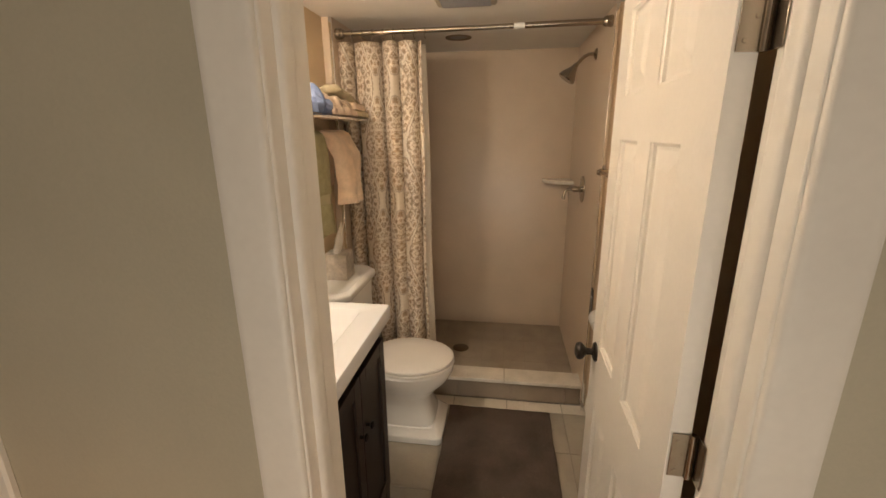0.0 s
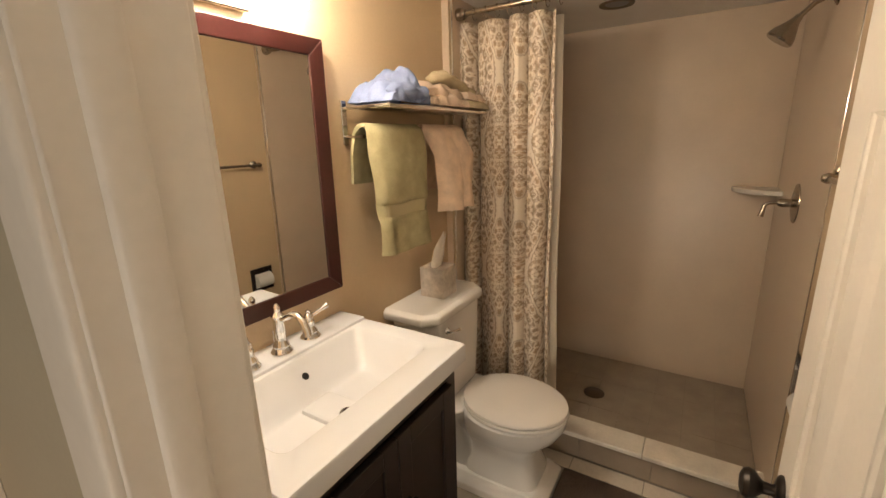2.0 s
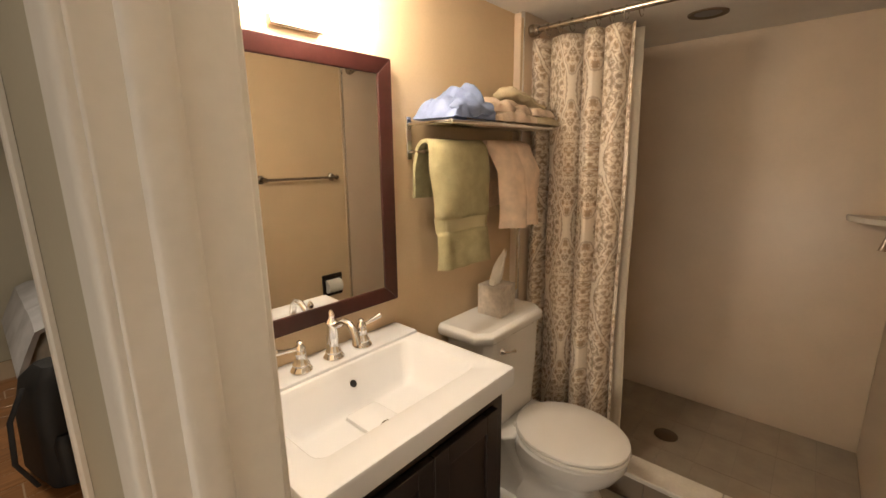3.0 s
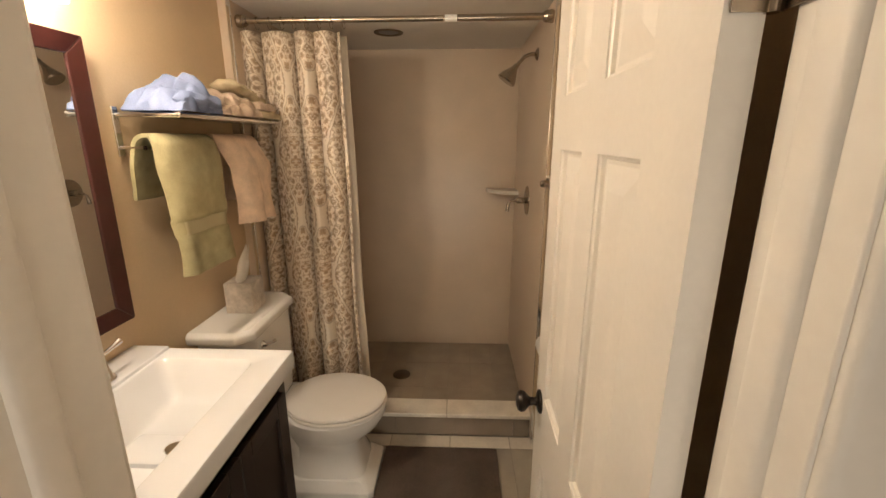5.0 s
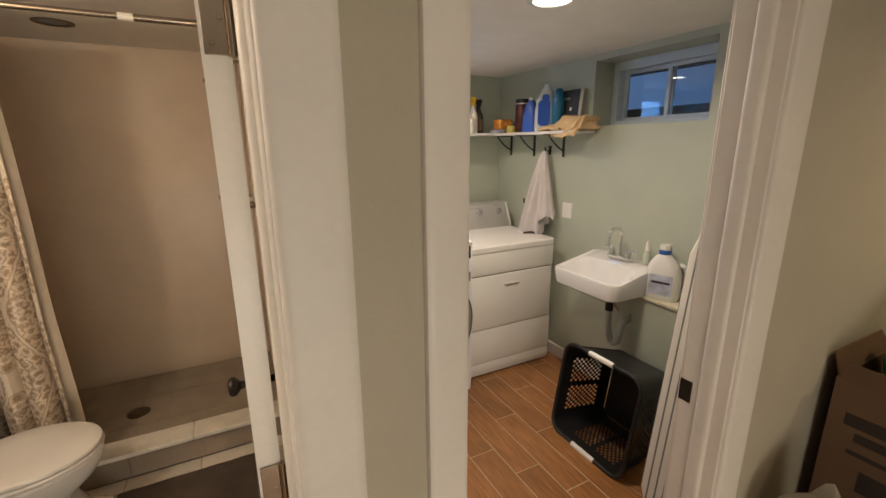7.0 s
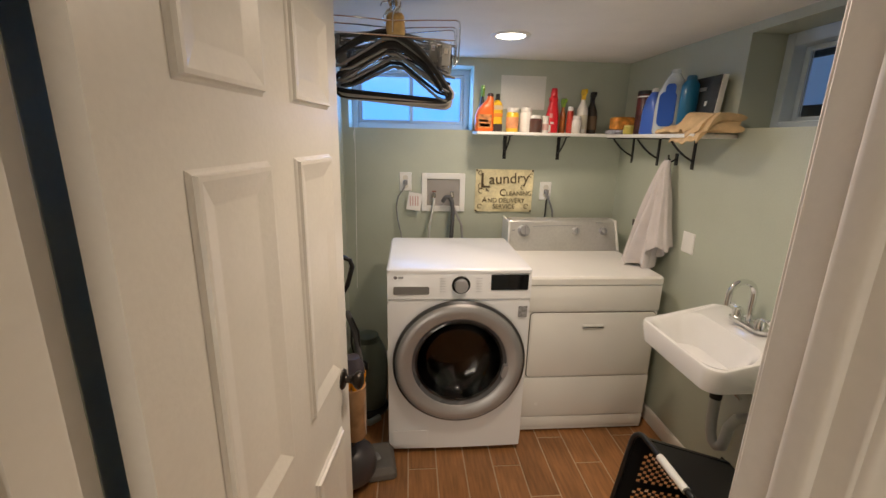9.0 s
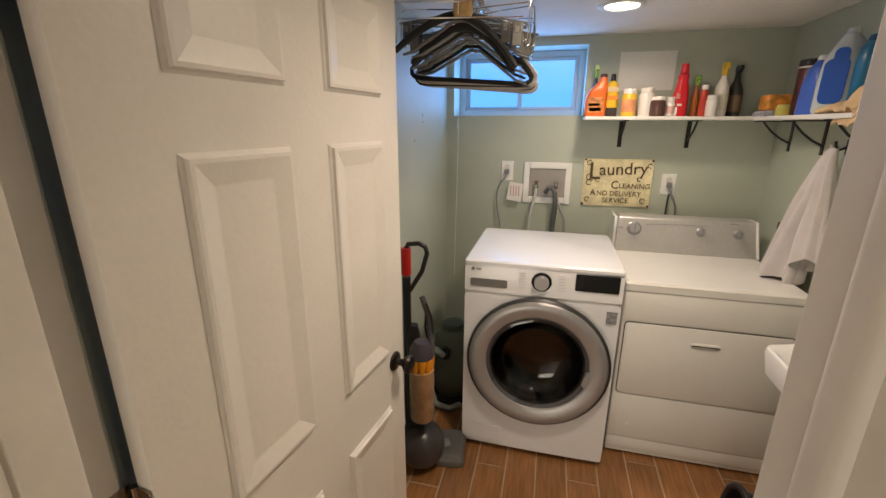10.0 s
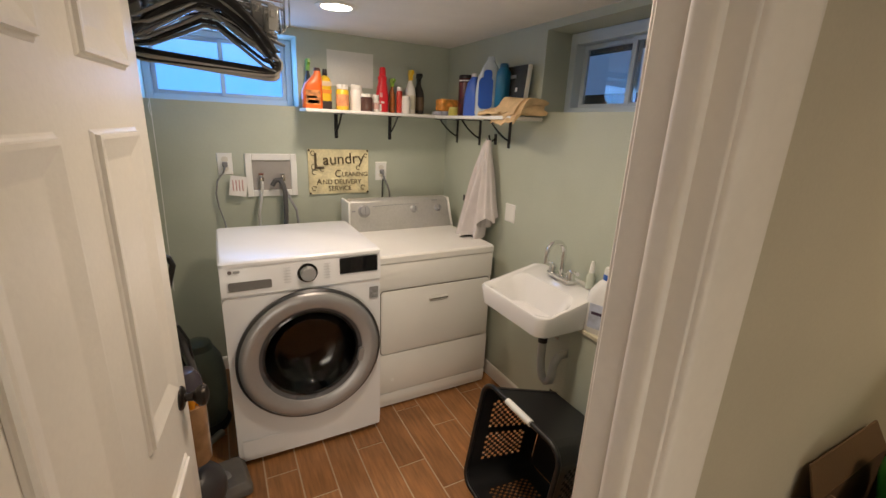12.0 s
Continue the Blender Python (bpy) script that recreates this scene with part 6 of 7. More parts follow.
sw = thing("light_switch", pose(WL1, 2.36, 1.067), "blank white cover plate on the green wall", "switch plate")
part("cover_plate", loft([[(-0.0004, -0.045, -0.052), (-0.0004, 0.045, -0.052), (-0.0004, 0.045, 0.052), (-0.0004, -0.045, 0.052)], [(-0.006, -0.041, -0.048), (-0.006, 0.041, -0.048), (-0.006, 0.041, 0.048), (-0.006, -0.041, 0.048)]]), WPLAST, sw, bevel=0.002)

# ---- utility sink ----
sk = thing("utility_sink", pose(0, 0, 0), "white wall-hung sink with a raised back ledge", "sink")


def rise(p, z):
    """Rim height: level in front, swept up to the ledge at the wall."""
    s = min(1.0, max(0.0, (p.x - 2.36) / 0.14))
    return Vector((p.x, p.y, z + 0.058 * s * s * (3 - 2 * s)))


def plan(x0, x1, y0, y1, r, z, swept=True):
    return [rise(p, z) if swept else p for p in rrect(x0, x1, y0, y1, r, z, 7)]


part("basin", loft([plan(2.36, 2.50, 1.74, 1.96, 0.05, 0.665, False), plan(2.30, 2.56, 1.68, 2.01, 0.06, 0.70, False), plan(2.258, 2.617, 1.628, 2.062, 0.05, 0.725, False), plan(2.248, 2.618, 1.618, 2.072, 0.05, 0.800), plan(2.252, 2.617, 1.622, 2.068, 0.048, 0.812), plan(2.262, 2.61, 1.632, 2.058, 0.045, 0.814),
                    plan(2.275, 2.470, 1.650, 2.042, 0.06, 0.805), plan(2.285, 2.462, 1.665, 2.025, 0.065, 0.785), plan(2.31, 2.45, 1.70, 1.99, 0.06, 0.725, False), plan(2.34, 2.43, 1.75, 1.94, 0.04, 0.708, False), plan(2.37, 2.40, 1.82, 1.87, 0.012, 0.704, False)]), PORC, sk)
part("drain", lathe([(0, 0.004), (0.014, 0.004), (0.02, 0.005), (0.024, 0), (0, 0)], n=24, m=pose(2.385, 1.80, 0.7085)), CHROME, sk, "chrome drain")
part("tailpiece", tube([(2.43, 1.79, 0.672), (2.43, 1.79, 0.60)], 0.021, n=16), BLACK, sk, "black tailpiece")
part("trap", tube([(2.43, 1.79, 0.61), (2.43, 1.788, 0.52), (2.43, 1.78, 0.46), (2.43, 1.765, 0.43), (2.435, 1.745, 0.42), (2.44, 1.727, 0.435), (2.442, 1.722, 0.47), (2.445, 1.72, 0.52), (2.47, 1.72, 0.555), (2.54, 1.72, 0.56), (2.60, 1.72, 0.56)], 0.019, n=14), mat("grey_pipe", (0.46, 0.46, 0.43), 0.3, 0.1), sk, "grey plastic trap")
part("supply_pipe", tube([(2.55, 1.86, 0.74), (2.56, 1.86, 0.58), (2.60, 1.86, 0.54)], 0.007, n=10), CHROME, sk)
fc = thing("sink_faucet", pose(2.545, 1.845, 0.8725), "chrome gooseneck faucet with two small handles", "faucet")
part("deck_plate", loft([rrect(-0.026, 0.026, -0.082, 0.082, 0.024, 0.0), rrect(-0.026, 0.026, -0.082, 0.082, 0.024, 0.012), rrect(-0.018, 0.018, -0.075, 0.075, 0.018, 0.018)]), CHROME, fc)
part("spout", tube([(0, 0, 0.015), (0, 0, 0.11)] + [(-0.05 + 0.05 * math.cos(radians(a)), 0.0, 0.125 + 0.05 * math.sin(radians(a))) for a in range(0, 181, 20)] + [(-0.10, 0.0, 0.10), (-0.10, 0.0, 0.085)], 0.011, n=14), CHROME, fc)
for s in (-1, 1):
    v = part("handle_base", lathe([(0.021, 0.012), (0.020, 0.035), (0.015, 0.05), (0, 0.052)], n=20, m=pose(0, s * 0.055, 0)), CHROME, fc)
    part("lever", tube([(0, s * 0.055, 0.048), (0.0, s * 0.075, 0.052), (-0.01, s * 0.105, 0.055)], 0.006, n=10, radii=[0.008, 0.006, 0.009]), CHROME, v)
sp = thing("soap_bottle", pose(2.575, 1.70, 0.873), "small clear bottle with a pale cap", "bottle")
part("bottle", lathe([(0, 0), (0.018, 0), (0.019, 0.05), (0.012, 0.07), (0, 0.07)], n=18), mat("clear_soap", (0.55, 0.60, 0.52), 0.1, spread=0.02), sp)
part("cap", lathe([(0.011, 0.07), (0.010, 0.10), (0.006, 0.12), (0, 0.12)], n=14), WPLAST, sp)

# ---- boxed pipe ledge beside the sink, with a jug ----
CREAM = mat("cream_top_paint", (0.66, 0.62, 0.48), 0.5, spread=0.1, scale=14)
pl_ = thing("wall_ledge", pose(0, 0, 0), "low sage green boxed ledge with a cream top", "ledge", "", "structure")
part("front_board", box(2.50, 2.619, 0.925, 1.70, 0.0, 0.705), SAGE, pl_, bevel=0.003)
part("ledge_top", box(2.488, 2.6195, 0.912, 1.712, 0.7055, 0.723), CREAM, pl_, bevel=0.003)
jg = thing("softener_jug", pose(2.553, 1.575, 0.7235, 0, 0, 200) @ Matrix.Scale(0.88, 4), "white plastic laundry jug with a blue cap", "jug")
JUG = mat("white_jug_plastic", (0.76, 0.76, 0.75), 0.35, spread=0.02)
part("jug_body", loft([rrect(-0.05, 0.05, -0.085, 0.085, 0.04, 0.0), rrect(-0.055, 0.055, -0.095, 0.095, 0.045, 0.015), rrect(-0.055, 0.055, -0.097, 0.097, 0.045, 0.14), rrect(-0.05, 0.05, -0.085, 0.075, 0.042, 0.20), rrect(-0.036, 0.036, -0.055, 0.04, 0.033, 0.245), rrect(-0.026, 0.026, -0.036, 0.022, 0.024, 0.262)]), JUG, jg)
part("jug_handle", tube([(0, 0.078, 0.21), (0, 0.115, 0.20), (0, 0.122, 0.14), (0, 0.118, 0.07), (0, 0.09, 0.05)], 0.014, n=12), JUG, jg)
part("cap", lathe([(0.030, 0.262), (0.031, 0.31), (0.027, 0.318), (0, 0.318)], n=24, m=pose(0, -0.007, 0)), mat("pale_cap", (0.70, 0.70, 0.66), 0.35), jg, "pale cap")
part("cap_band", lathe([(0.0325, 0.264), (0.0325, 0.29)], n=24, m=pose(0, -0.007, 0)), BLUEP, jg, "blue band")
lb = mat("pale_blue_label", (0.50, 0.55, 0.68), 0.5, spread=0.25, scale=18)
for s in (-1, 1):
    part("label", box(*sorted((s * 0.0545, s * 0.0558)), -0.062, 0.062, 0.03, 0.15), lb, jg, "pale blue printed label", bevel=0.0005)
    part("print_bar", box(*sorted((s * 0.0558, s * 0.0563)), -0.05, 0.05, 0.098, 0.112), mat("dark_print", (0.05, 0.03, 0.06), 0.6), jg)

# ---- laundry basket lying on its side ----
bk = thing("laundry_basket", pose(2.085, 1.545, 0.250, 0, 99, 0) @ pose(0, 0, 0, 0, 0, 90), "black plastic laundry basket lying on its side", "laundry basket")
BH, BA, BB = 0.335, 0.224, 0.243


def wall_at(side, u, v):
    """A point of a side wall, v from the rim down to the base."""
    k = 1 - 0.18 * v
    a, b = (BA * k, BB * k)
    r = 0.06 * k
    s = (u * 2 - 1)
    if side % 2 == 0:
        p = Vector((s * (a - r), (b if side == 0 else -b), BH * v))
    else:
        p = Vector(((a if side == 1 else -a), s * (b - r), BH * v))
    return p


for side in range(4):
    bm = bmesh.new()
    nu, nv = 26, 22
    g = [[bm.verts.new(wall_at(side, i / nu, j / nv)) for j in range(nv + 1)] for i in range(nu + 1)]
    for i in range(nu):
        for j in range(nv):
            hole = side != 0 and (4 <= j < 17 and (2 <= i < 12 or 14 <= i < 24)) and (i + j) % 2 == 0
            if not hole:
                bm.faces.new((g[i][j], g[i + 1][j], g[i + 1][j + 1], g[i][j + 1]))
    solid(bm, 0.003)
    part("basket_side", bm, BLACK, bk, "side wall with rows of holes", smooth=False)
for c in range(4):
    bm = bmesh.new()
    sx_, sy_ = ((1, 1), (-1, 1), (-1, -1), (1, -1))[c]
    pts = []
    for j in range(9):
        k = 1 - 0.18 * j / 8
        r = 0.06 * k
        pts.append([Vector((sx_ * (BA * k - r) + r * math.cos(radians(90 * c + 11.25 * i)), sy_ * (BB * k - r) + r * math.sin(radians(90 * c + 11.25 * i)), BH * j / 8)) for i in range(9)])
    vs = [[bm.verts.new(p) for p in row] for row in pts]
    for j in range(8):
        for i in range(8):
            bm.faces.new((vs[j][i], vs[j][i + 1], vs[j + 1][i + 1], vs[j + 1][i]))
    solid(bm, 0.003)
    part("basket_corner", bm, BLACK, bk)
bm = bmesh.new()
nu = 20
g = [[bm.verts.new(((i / nu * 2 - 1) * BA * 0.80, (j / nu * 2 - 1) * BB * 0.80, BH)) for j in range(nu + 1)] for i in range(nu + 1)]
for i in range(nu):
    for j in range(nu):
        bm.faces.new((g[i][j], g[i + 1][j], g[i + 1][j + 1], g[i][j + 1]))
solid(bm, 0.003)
part("basket_floor", bm, BLACK, bk, smooth=False)
part("rim", tube(rrect(-BA - 0.006, BA + 0.006, -BB - 0.004, BB + 0.004, 0.065, 0.0), 0.010, n=10, closed=True), BLACK, bk)
for sy_ in (-1, 1):
    part("handle_grip", tube([(-0.072, sy_ * (BB + 0.005), -0.003), (0.072, sy_ * (BB + 0.005), -0.003)], 0.0135, n=14), WPLAST, bk, "white grip")

# ---- ironing board standing behind the door jamb ----
ib = thing("ironing_board", pose(2.005, 1.065, 0.0, 0, 6.5, 0), "ironing board with a white striped cover, stood on end", "ironing board")


def stripes():
    m = mat("striped_cover", (0.70, 0.68, 0.62), 0.9, spread=0.04, bump=0.3, bump_scale=300)
    n, k = m.node_tree.nodes, m.node_tree.links.new
    co, sep, wv = n.new("ShaderNodeTexCoord"), n.new("ShaderNodeSeparateXYZ"), n.new("ShaderNodeMath")
    k(co.outputs["Object"], sep.inputs[0])
    wv.operation = "PINGPONG"
    wv.inputs[1].default_value = 0.016
    k(sep.outputs["Y"], wv.inputs[0])
    less = n.new("ShaderNodeMath")
    less.operation, less.inputs[1].default_value = "LESS_THAN", 0.0035
    k(wv.outputs[0], less.inputs[0])
    mx = n.new("ShaderNodeMix")
    mx.data_type = "RGBA"
    b = n["Principled BSDF"]
    k(less.outputs[0], mx.inputs[0]), k(b.inputs["Base Color"].links[0].from_socket, mx.inputs[6])
    mx.inputs[7].default_value = (0.16, 0.16, 0.15, 1)
    k(mx.outputs[2], b.inputs["Base Color"])
    return m


outl = [(y, z) for y, z in [(0.13, 0.12), (0.10, 0.05), (0.05, 0.012), (-0.05, 0.012), (-0.10, 0.05), (-0.13, 0.12), (-0.13, 1.10), (-0.10, 1.20), (0.10, 1.20), (0.13, 1.10)]]
bm = bmesh.new()
a = [bm.verts.new((-0.012, y, z)) for y, z in outl]
b = [bm.verts.new((0.012, y, z)) for y, z in outl]
for i in range(len(a)):
    bm.faces.new((a[i], a[(i + 1) % len(a)], b[(i + 1) % len(a)], b[i]))
bm.faces.new(a[::-1]), bm.faces.new(b)
part("padded_top", bm, stripes(), ib, bevel=0.009, segs=3)
for s in (-1, 1):
    part("leg", tube([(0.03, s * 0.07, 0.10), (0.035, s * 0.05, 0.55), (0.03, s * 0.03, 1.0)], 0.011, n=10), GREY, ib)
pk = thing("purple_packet", pose(1.90, 1.075, 0.0045, 0, 0, 24), "purple and white carton lying on the floor", "carton")
part("carton", box(-0.07, 0.07, -0.05, 0.05, 0, 0.05), WPLAST, pk, bevel=0.002)
part("print_panel", box(-0.06, 0.06, -0.042, 0.042, 0.0502, 0.0508), mat("purple_print", (0.10, 0.03, 0.30), 0.4), pk)

# ---- upright vacuum cleaner beside the open door ----
vc = thing("vacuum_cleaner", pose(1.01, 2.08, 0, 0, 0, 8), "upright vacuum cleaner, black and red with amber cyclones", "vacuum cleaner")
VRED, VCLR, AMB = colour("vacuum_red", (0.45, 0.012, 0.01)), glass("clear_bin", (0.80, 0.66, 0.52), 0.05), colour("amber_plastic", (0.85, 0.34, 0.02), 0.2)
part("wand", tube([(-0.06, 0.03, 0.12), (-0.06, 0.03, 0.92)], 0.018, n=14), BLACK, vc)
part("wand_sleeve", tube([(-0.06, 0.03, 0.93), (-0.06, 0.03, 1.045)], 0.021, n=14), VRED, vc, "red sleeve")
part("handle", tube([(-0.06, 0.03, 1.04), (-0.05, 0.03, 1.062), (-0.005, 0.025, 1.068), (0.022, 0.02, 1.055), (0.030, 0.018, 1.03), (0.008, 0.022, 0.95), (-0.045, 0.028, 0.86)], 0.010, n=12), BLACK, vc)
bn = part("dust_bin", lathe([(0, 0.30), (0.050, 0.30), (0.054, 0.31), (0.054, 0.54), (0, 0.54)], n=28, m=pose(0.015, -0.055, 0)), mat("dusty_clear_plastic", (0.36, 0.22, 0.12), 0.15, spread=0.3, scale=14, coat=0.4), vc, "dusty clear bin")
for k in range(9):
    a = 2 * math.pi * k / 9
    part("cyclone_cone", lathe([(0.009, 0.535), (0.017, 0.585), (0.017, 0.60), (0, 0.60)], n=12, m=pose(0.015 + 0.038 * math.cos(a), -0.055 + 0.038 * math.sin(a), 0)), AMB, bn, "amber cone")
part("bin_cap", lathe([(0.052, 0.60), (0.048, 0.64), (0.03, 0.67), (0, 0.675)], n=24, m=pose(0.015, -0.055, 0)), mat("grey_violet_plastic", (0.07, 0.06, 0.075), 0.2), vc)
part("body_shell", loft([rrect(-0.065, 0.02, -0.03, 0.06, 0.025, 0.16), rrect(-0.065, 0.025, -0.03, 0.06, 0.025, 0.30), rrect(-0.06, 0.0, -0.01, 0.06, 0.022, 0.62), rrect(-0.055, -0.015, 0.01, 0.05, 0.015, 0.70)]), BLACK, vc)
part("ball", lathe([(0.11 * math.sin(radians(a)), 0.112 - 0.11 * math.cos(radians(a))) for a in range(0, 181, 12)], n=28, m=pose(0.0, 0.0, 0)), mat("charcoal_plastic", (0.06, 0.055, 0.06), 0.35, spread=0.2), vc)
part("hose", tube([(-0.03, -0.02, 0.30), (0.045, -0.01, 0.42), (0.05, 0.02, 0.60), (0.03, 0.05, 0.74), (0.0, 0.06, 0.82)], 0.013, n=10), RUBBER, vc)
part("power_cord", tube([(0.02, 0.04, 0.80), (0.045, 0.03, 0.74), (0.05, 0.03, 0.66), (0.03, 0.04, 0.60), (0.015, 0.05, 0.68), (0.02, 0.05, 0.78)], 0.005, n=8), BLACK, vc)
part("floor_head", loft([rrect(0.06, 0.20, -0.02, 0.19, 0.02, 0.004), rrect(0.06, 0.20, -0.02, 0.19, 0.02, 0.035), rrect(0.08, 0.18, 0.0, 0.17, 0.02, 0.06)]), mat("worn_grey_plastic", (0.13, 0.12, 0.11), 0.4, spread=0.3), vc, bevel=0.004)
part("neck", tube([(0.0, 0.0, 0.10), (0.08, 0.06, 0.05), (0.12, 0.08, 0.045)], 0.03, n=12), GREY, vc)
hm = thing("canister_cleaner", pose(1.03, 2.64, 0), "grey-green rounded floor appliance with a hose", "appliance")
part("tank", lathe([(0, 0.02), (0.085, 0.02), (0.10, 0.05), (0.112, 0.16), (0.112, 0.30), (0.10, 0.38), (0.075, 0.43), (0.045, 0.455), (0, 0.46)], n=32), mat("sage_plastic", (0.13, 0.15, 0.12), 0.35, spread=0.1), hm)
part("lid", lathe([(0.07, 0.435), (0.062, 0.465), (0.03, 0.48), (0, 0.482)], n=28), mat("dark_sage_plastic", (0.07, 0.085, 0.065), 0.4), hm)
part("inlet", lathe([(0.034, 0), (0.034, 0.03), (0.022, 0.035), (0.022, 0.045), (0, 0.045)], n=20, m=pose(-0.02, -0.10, 0.33, 90, 0, 0)), BLACK, hm)
part("hose", tube([(-0.02, -0.14, 0.33), (-0.06, -0.16, 0.37), (-0.10, -0.13, 0.36), (-0.115, -0.10, 0.24), (-0.10, -0.12, 0.10), (-0.06, -0.16, 0.03), (0.02, -0.17, 0.022), (0.07, -0.12, 0.02)], 0.018, n=12), mat("grey_hose", (0.34, 0.36, 0.33), 0.45), hm)
part("base", lathe([(0.11, 0), (0.115, 0.02), (0.10, 0.045)], n=28), BLACK, hm)

# ---- clothes hangers bunched under the ceiling ----
hr = thing("hanger_rod", pose(1.215, 2.02, 1.925), "short metal rod hung from the ceiling on cords", "rod")
part("rod", tube([(0, -0.21, 0), (0, 0.24, 0)], 0.007, n=12), NICKEL, hr)
GOLD = mat("gold_twine", (0.42, 0.27, 0.10), 0.6, spread=0.3, scale=40)
for yy in (-0.12, -0.095, 0.14):
    for ph in (0, math.pi):
        part("cord", tube([(0.007 * math.cos(k * 0.9 + ph), yy + 0.007 * math.sin(k * 0.9 + ph), 0.0745 - 0.005 * k) for k in range(16)], 0.0075, n=8), GOLD, hr, "twisted golden cord")
CLEARP = mat("clear_hanger_plastic", (0.20, 0.20, 0.19), 0.15, spread=0.1, coat=0.5)
IVORY = mat("ivory_hanger_plastic", (0.46, 0.43, 0.38), 0.35, spread=0.05)
VELVET = mat("black_velvet", (0.012, 0.011, 0.011), 0.8, spread=0.2)


def hook_part(h, mt):
    part("hook", tube([(0, 0, -0.075), (0, 0, -0.03)] + [(0.017 - 0.017 * math.cos(radians(a)) - 0.017, 0, 0.0 + 0.017 * math.sin(radians(a)) - 0.006) if False else (0.016 * math.cos(radians(a)), 0, 0.002 + 0.016 * math.sin(radians(a))) for a in range(-60, 200, 26)], 0.0022, n=8), mt, h)


def tube_hanger(m, mt, label, w=0.205, r=0.0055, drop=0.105):
    h = thing("clothes_hanger", m, label, "hanger", "bunched hangers")
    hook_part(h, CHROME)
    pts = [(0, 0, -0.075), (w * 0.42, 0, -0.105), (w * 0.74, 0, -0.10 - drop * 0.42), (w * 0.93, 0, -0.10 - drop * 0.72), (w, 0, -0.10 - drop * 0.86), (w * 0.99, 0, -0.10 - drop * 0.97), (w * 0.93, 0, -0.10 - drop * 1.04), (w * 0.82, 0, -0.10 - drop * 1.06)]
    loop = pts + [(-x, y, z) for x, y, z in pts[:0:-1]]
    part("hanger_body", tube(loop, r, n=8, closed=True), mt, h)
    return h


def flat_hanger(m, mt, label, w=0.215):
    h = thing("clothes_hanger", m, label, "hanger", "bunched hangers")
    hook_part(h, CHROME)
    pts = [(-w, 0, -0.155), (-w * 0.8, 0, -0.145), (-w * 0.4, 0, -0.10), (-0.02, 0, -0.066), (0.02, 0, -0.066), (w * 0.4, 0, -0.10), (w * 0.8, 0, -0.145), (w, 0, -0.155)]
    part("hanger_body", tube(pts, 0.012, n=10, radii=[0.008, 0.011, 0.012, 0.013, 0.013, 0.012, 0.011, 0.008], flat=0.45), mt, h)
    return h


def clip_hanger(m, label, w=0.19):
    h = thing("clothes_hanger", m, label, "hanger", "bunched hangers")
    hook_part(h, CHROME)
    part("hanger_body", tube([(-w, 0, -0.100), (-0.03, 0, -0.075), (0, 0, -0.07), (0.03, 0, -0.075), (w, 0, -0.100)], 0.006, n=8, flat=0.6), CLEARP, h)
    for s in (-1, 1):
        part("clip", box(s * w * 0.86 - 0.014, s * w * 0.86 + 0.014, -0.012, 0.012, -0.160, -0.096), CLEARP, h, "clear clip", bevel=0.003)
        part("clip_spring", box(s * w * 0.86 - 0.006, s * w * 0.86 + 0.006, -0.014, 0.014, -0.125, -0.108), CHROME, h)
    return h


random.seed(7)
hx, hy, hz = 1.205, 1.84, 1.926


def arched_hanger(m, mt, label, w):
    """A broad shaped hanger: flat arms that arch down from the neck to rounded ends."""
    h = thing("clothes_hanger", m, label, "hanger", "bunched hangers")
    hook_part(h, CHROME)
    pts = [(w * u, 0, -0.078 - 0.118 * abs(u) ** 1.7) for u in [k / 9 - 1 for k in range(19)]]
    part("hanger_body", tube(pts, 0.018, n=14, radii=[0.016 + 0.009 * (1 - abs(k / 9 - 1)) for k in range(19)], flat=0.5), mt, h)
    for s in (-1, 1):
        part("strap_notch", lathe([(0.007, -0.011), (0.007, 0.011)], n=14, m=pose(s * w * 0.80, 0, -0.155, 90, 0, 0)), CHROME, h, "small metal eyelet")
    return h


arched_hanger(pose(hx + 0.018, hy + 0.028, hz - 0.012, 0, 8, 4), VELVET, "black velvet shaped clothes hanger on a rod", 0.185)
arched_hanger(pose(hx + 0.020, hy + 0.085, hz - 0.030, 0, 6, -4), VELVET, "black velvet shaped clothes hanger on a rod", 0.165)
knob = thing("hanger_tag", pose(hx + 0.018, hy + 0.008, hz - 0.066), "worn golden tag tied round the hanger's neck", "tag")
part("tag_body", loft([rrect(-0.024, 0.026, -0.014, 0.012, 0.010, -0.034), rrect(-0.028, 0.028, -0.016, 0.014, 0.012, -0.020), rrect(-0.026, 0.026, -0.016, 0.014, 0.012, 0.018), rrect(-0.018, 0.020, -0.010, 0.010, 0.008, 0.026)]), GOLD, knob)
for k in range(6):
    dark = k in (0, 2, 4)
    tube_hanger(pose(hx + 0.020 + random.uniform(-0.012, 0.012), hy + 0.235 + 0.024 * k, hz - 0.004 - 0.003 * k, random.uniform(-3, 3), 3 + random.uniform(-2, 2), 10 + random.uniform(-5, 5)), VELVET if dark else IVORY, "black plastic clothes hanger on a rod" if dark else "ivory plastic clothes hanger on a rod", 0.207, 0.0078, 0.138)
for k in range(7):
    flat_hanger(pose(hx + 0.015 + random.uniform(-0.02, 0.02), hy + 0.070 + 0.026 * k, hz - 0.03 - 0.010 * k, 0, random.uniform(0, 9), random.uniform(-8, 12)), (CLEARP, CLEARP, VELVET)[k % 3], ("clear plastic clothes hanger on a rod", "clear plastic clothes hanger on a rod", "black velvet clothes hanger on a rod")[k % 3], 0.185)
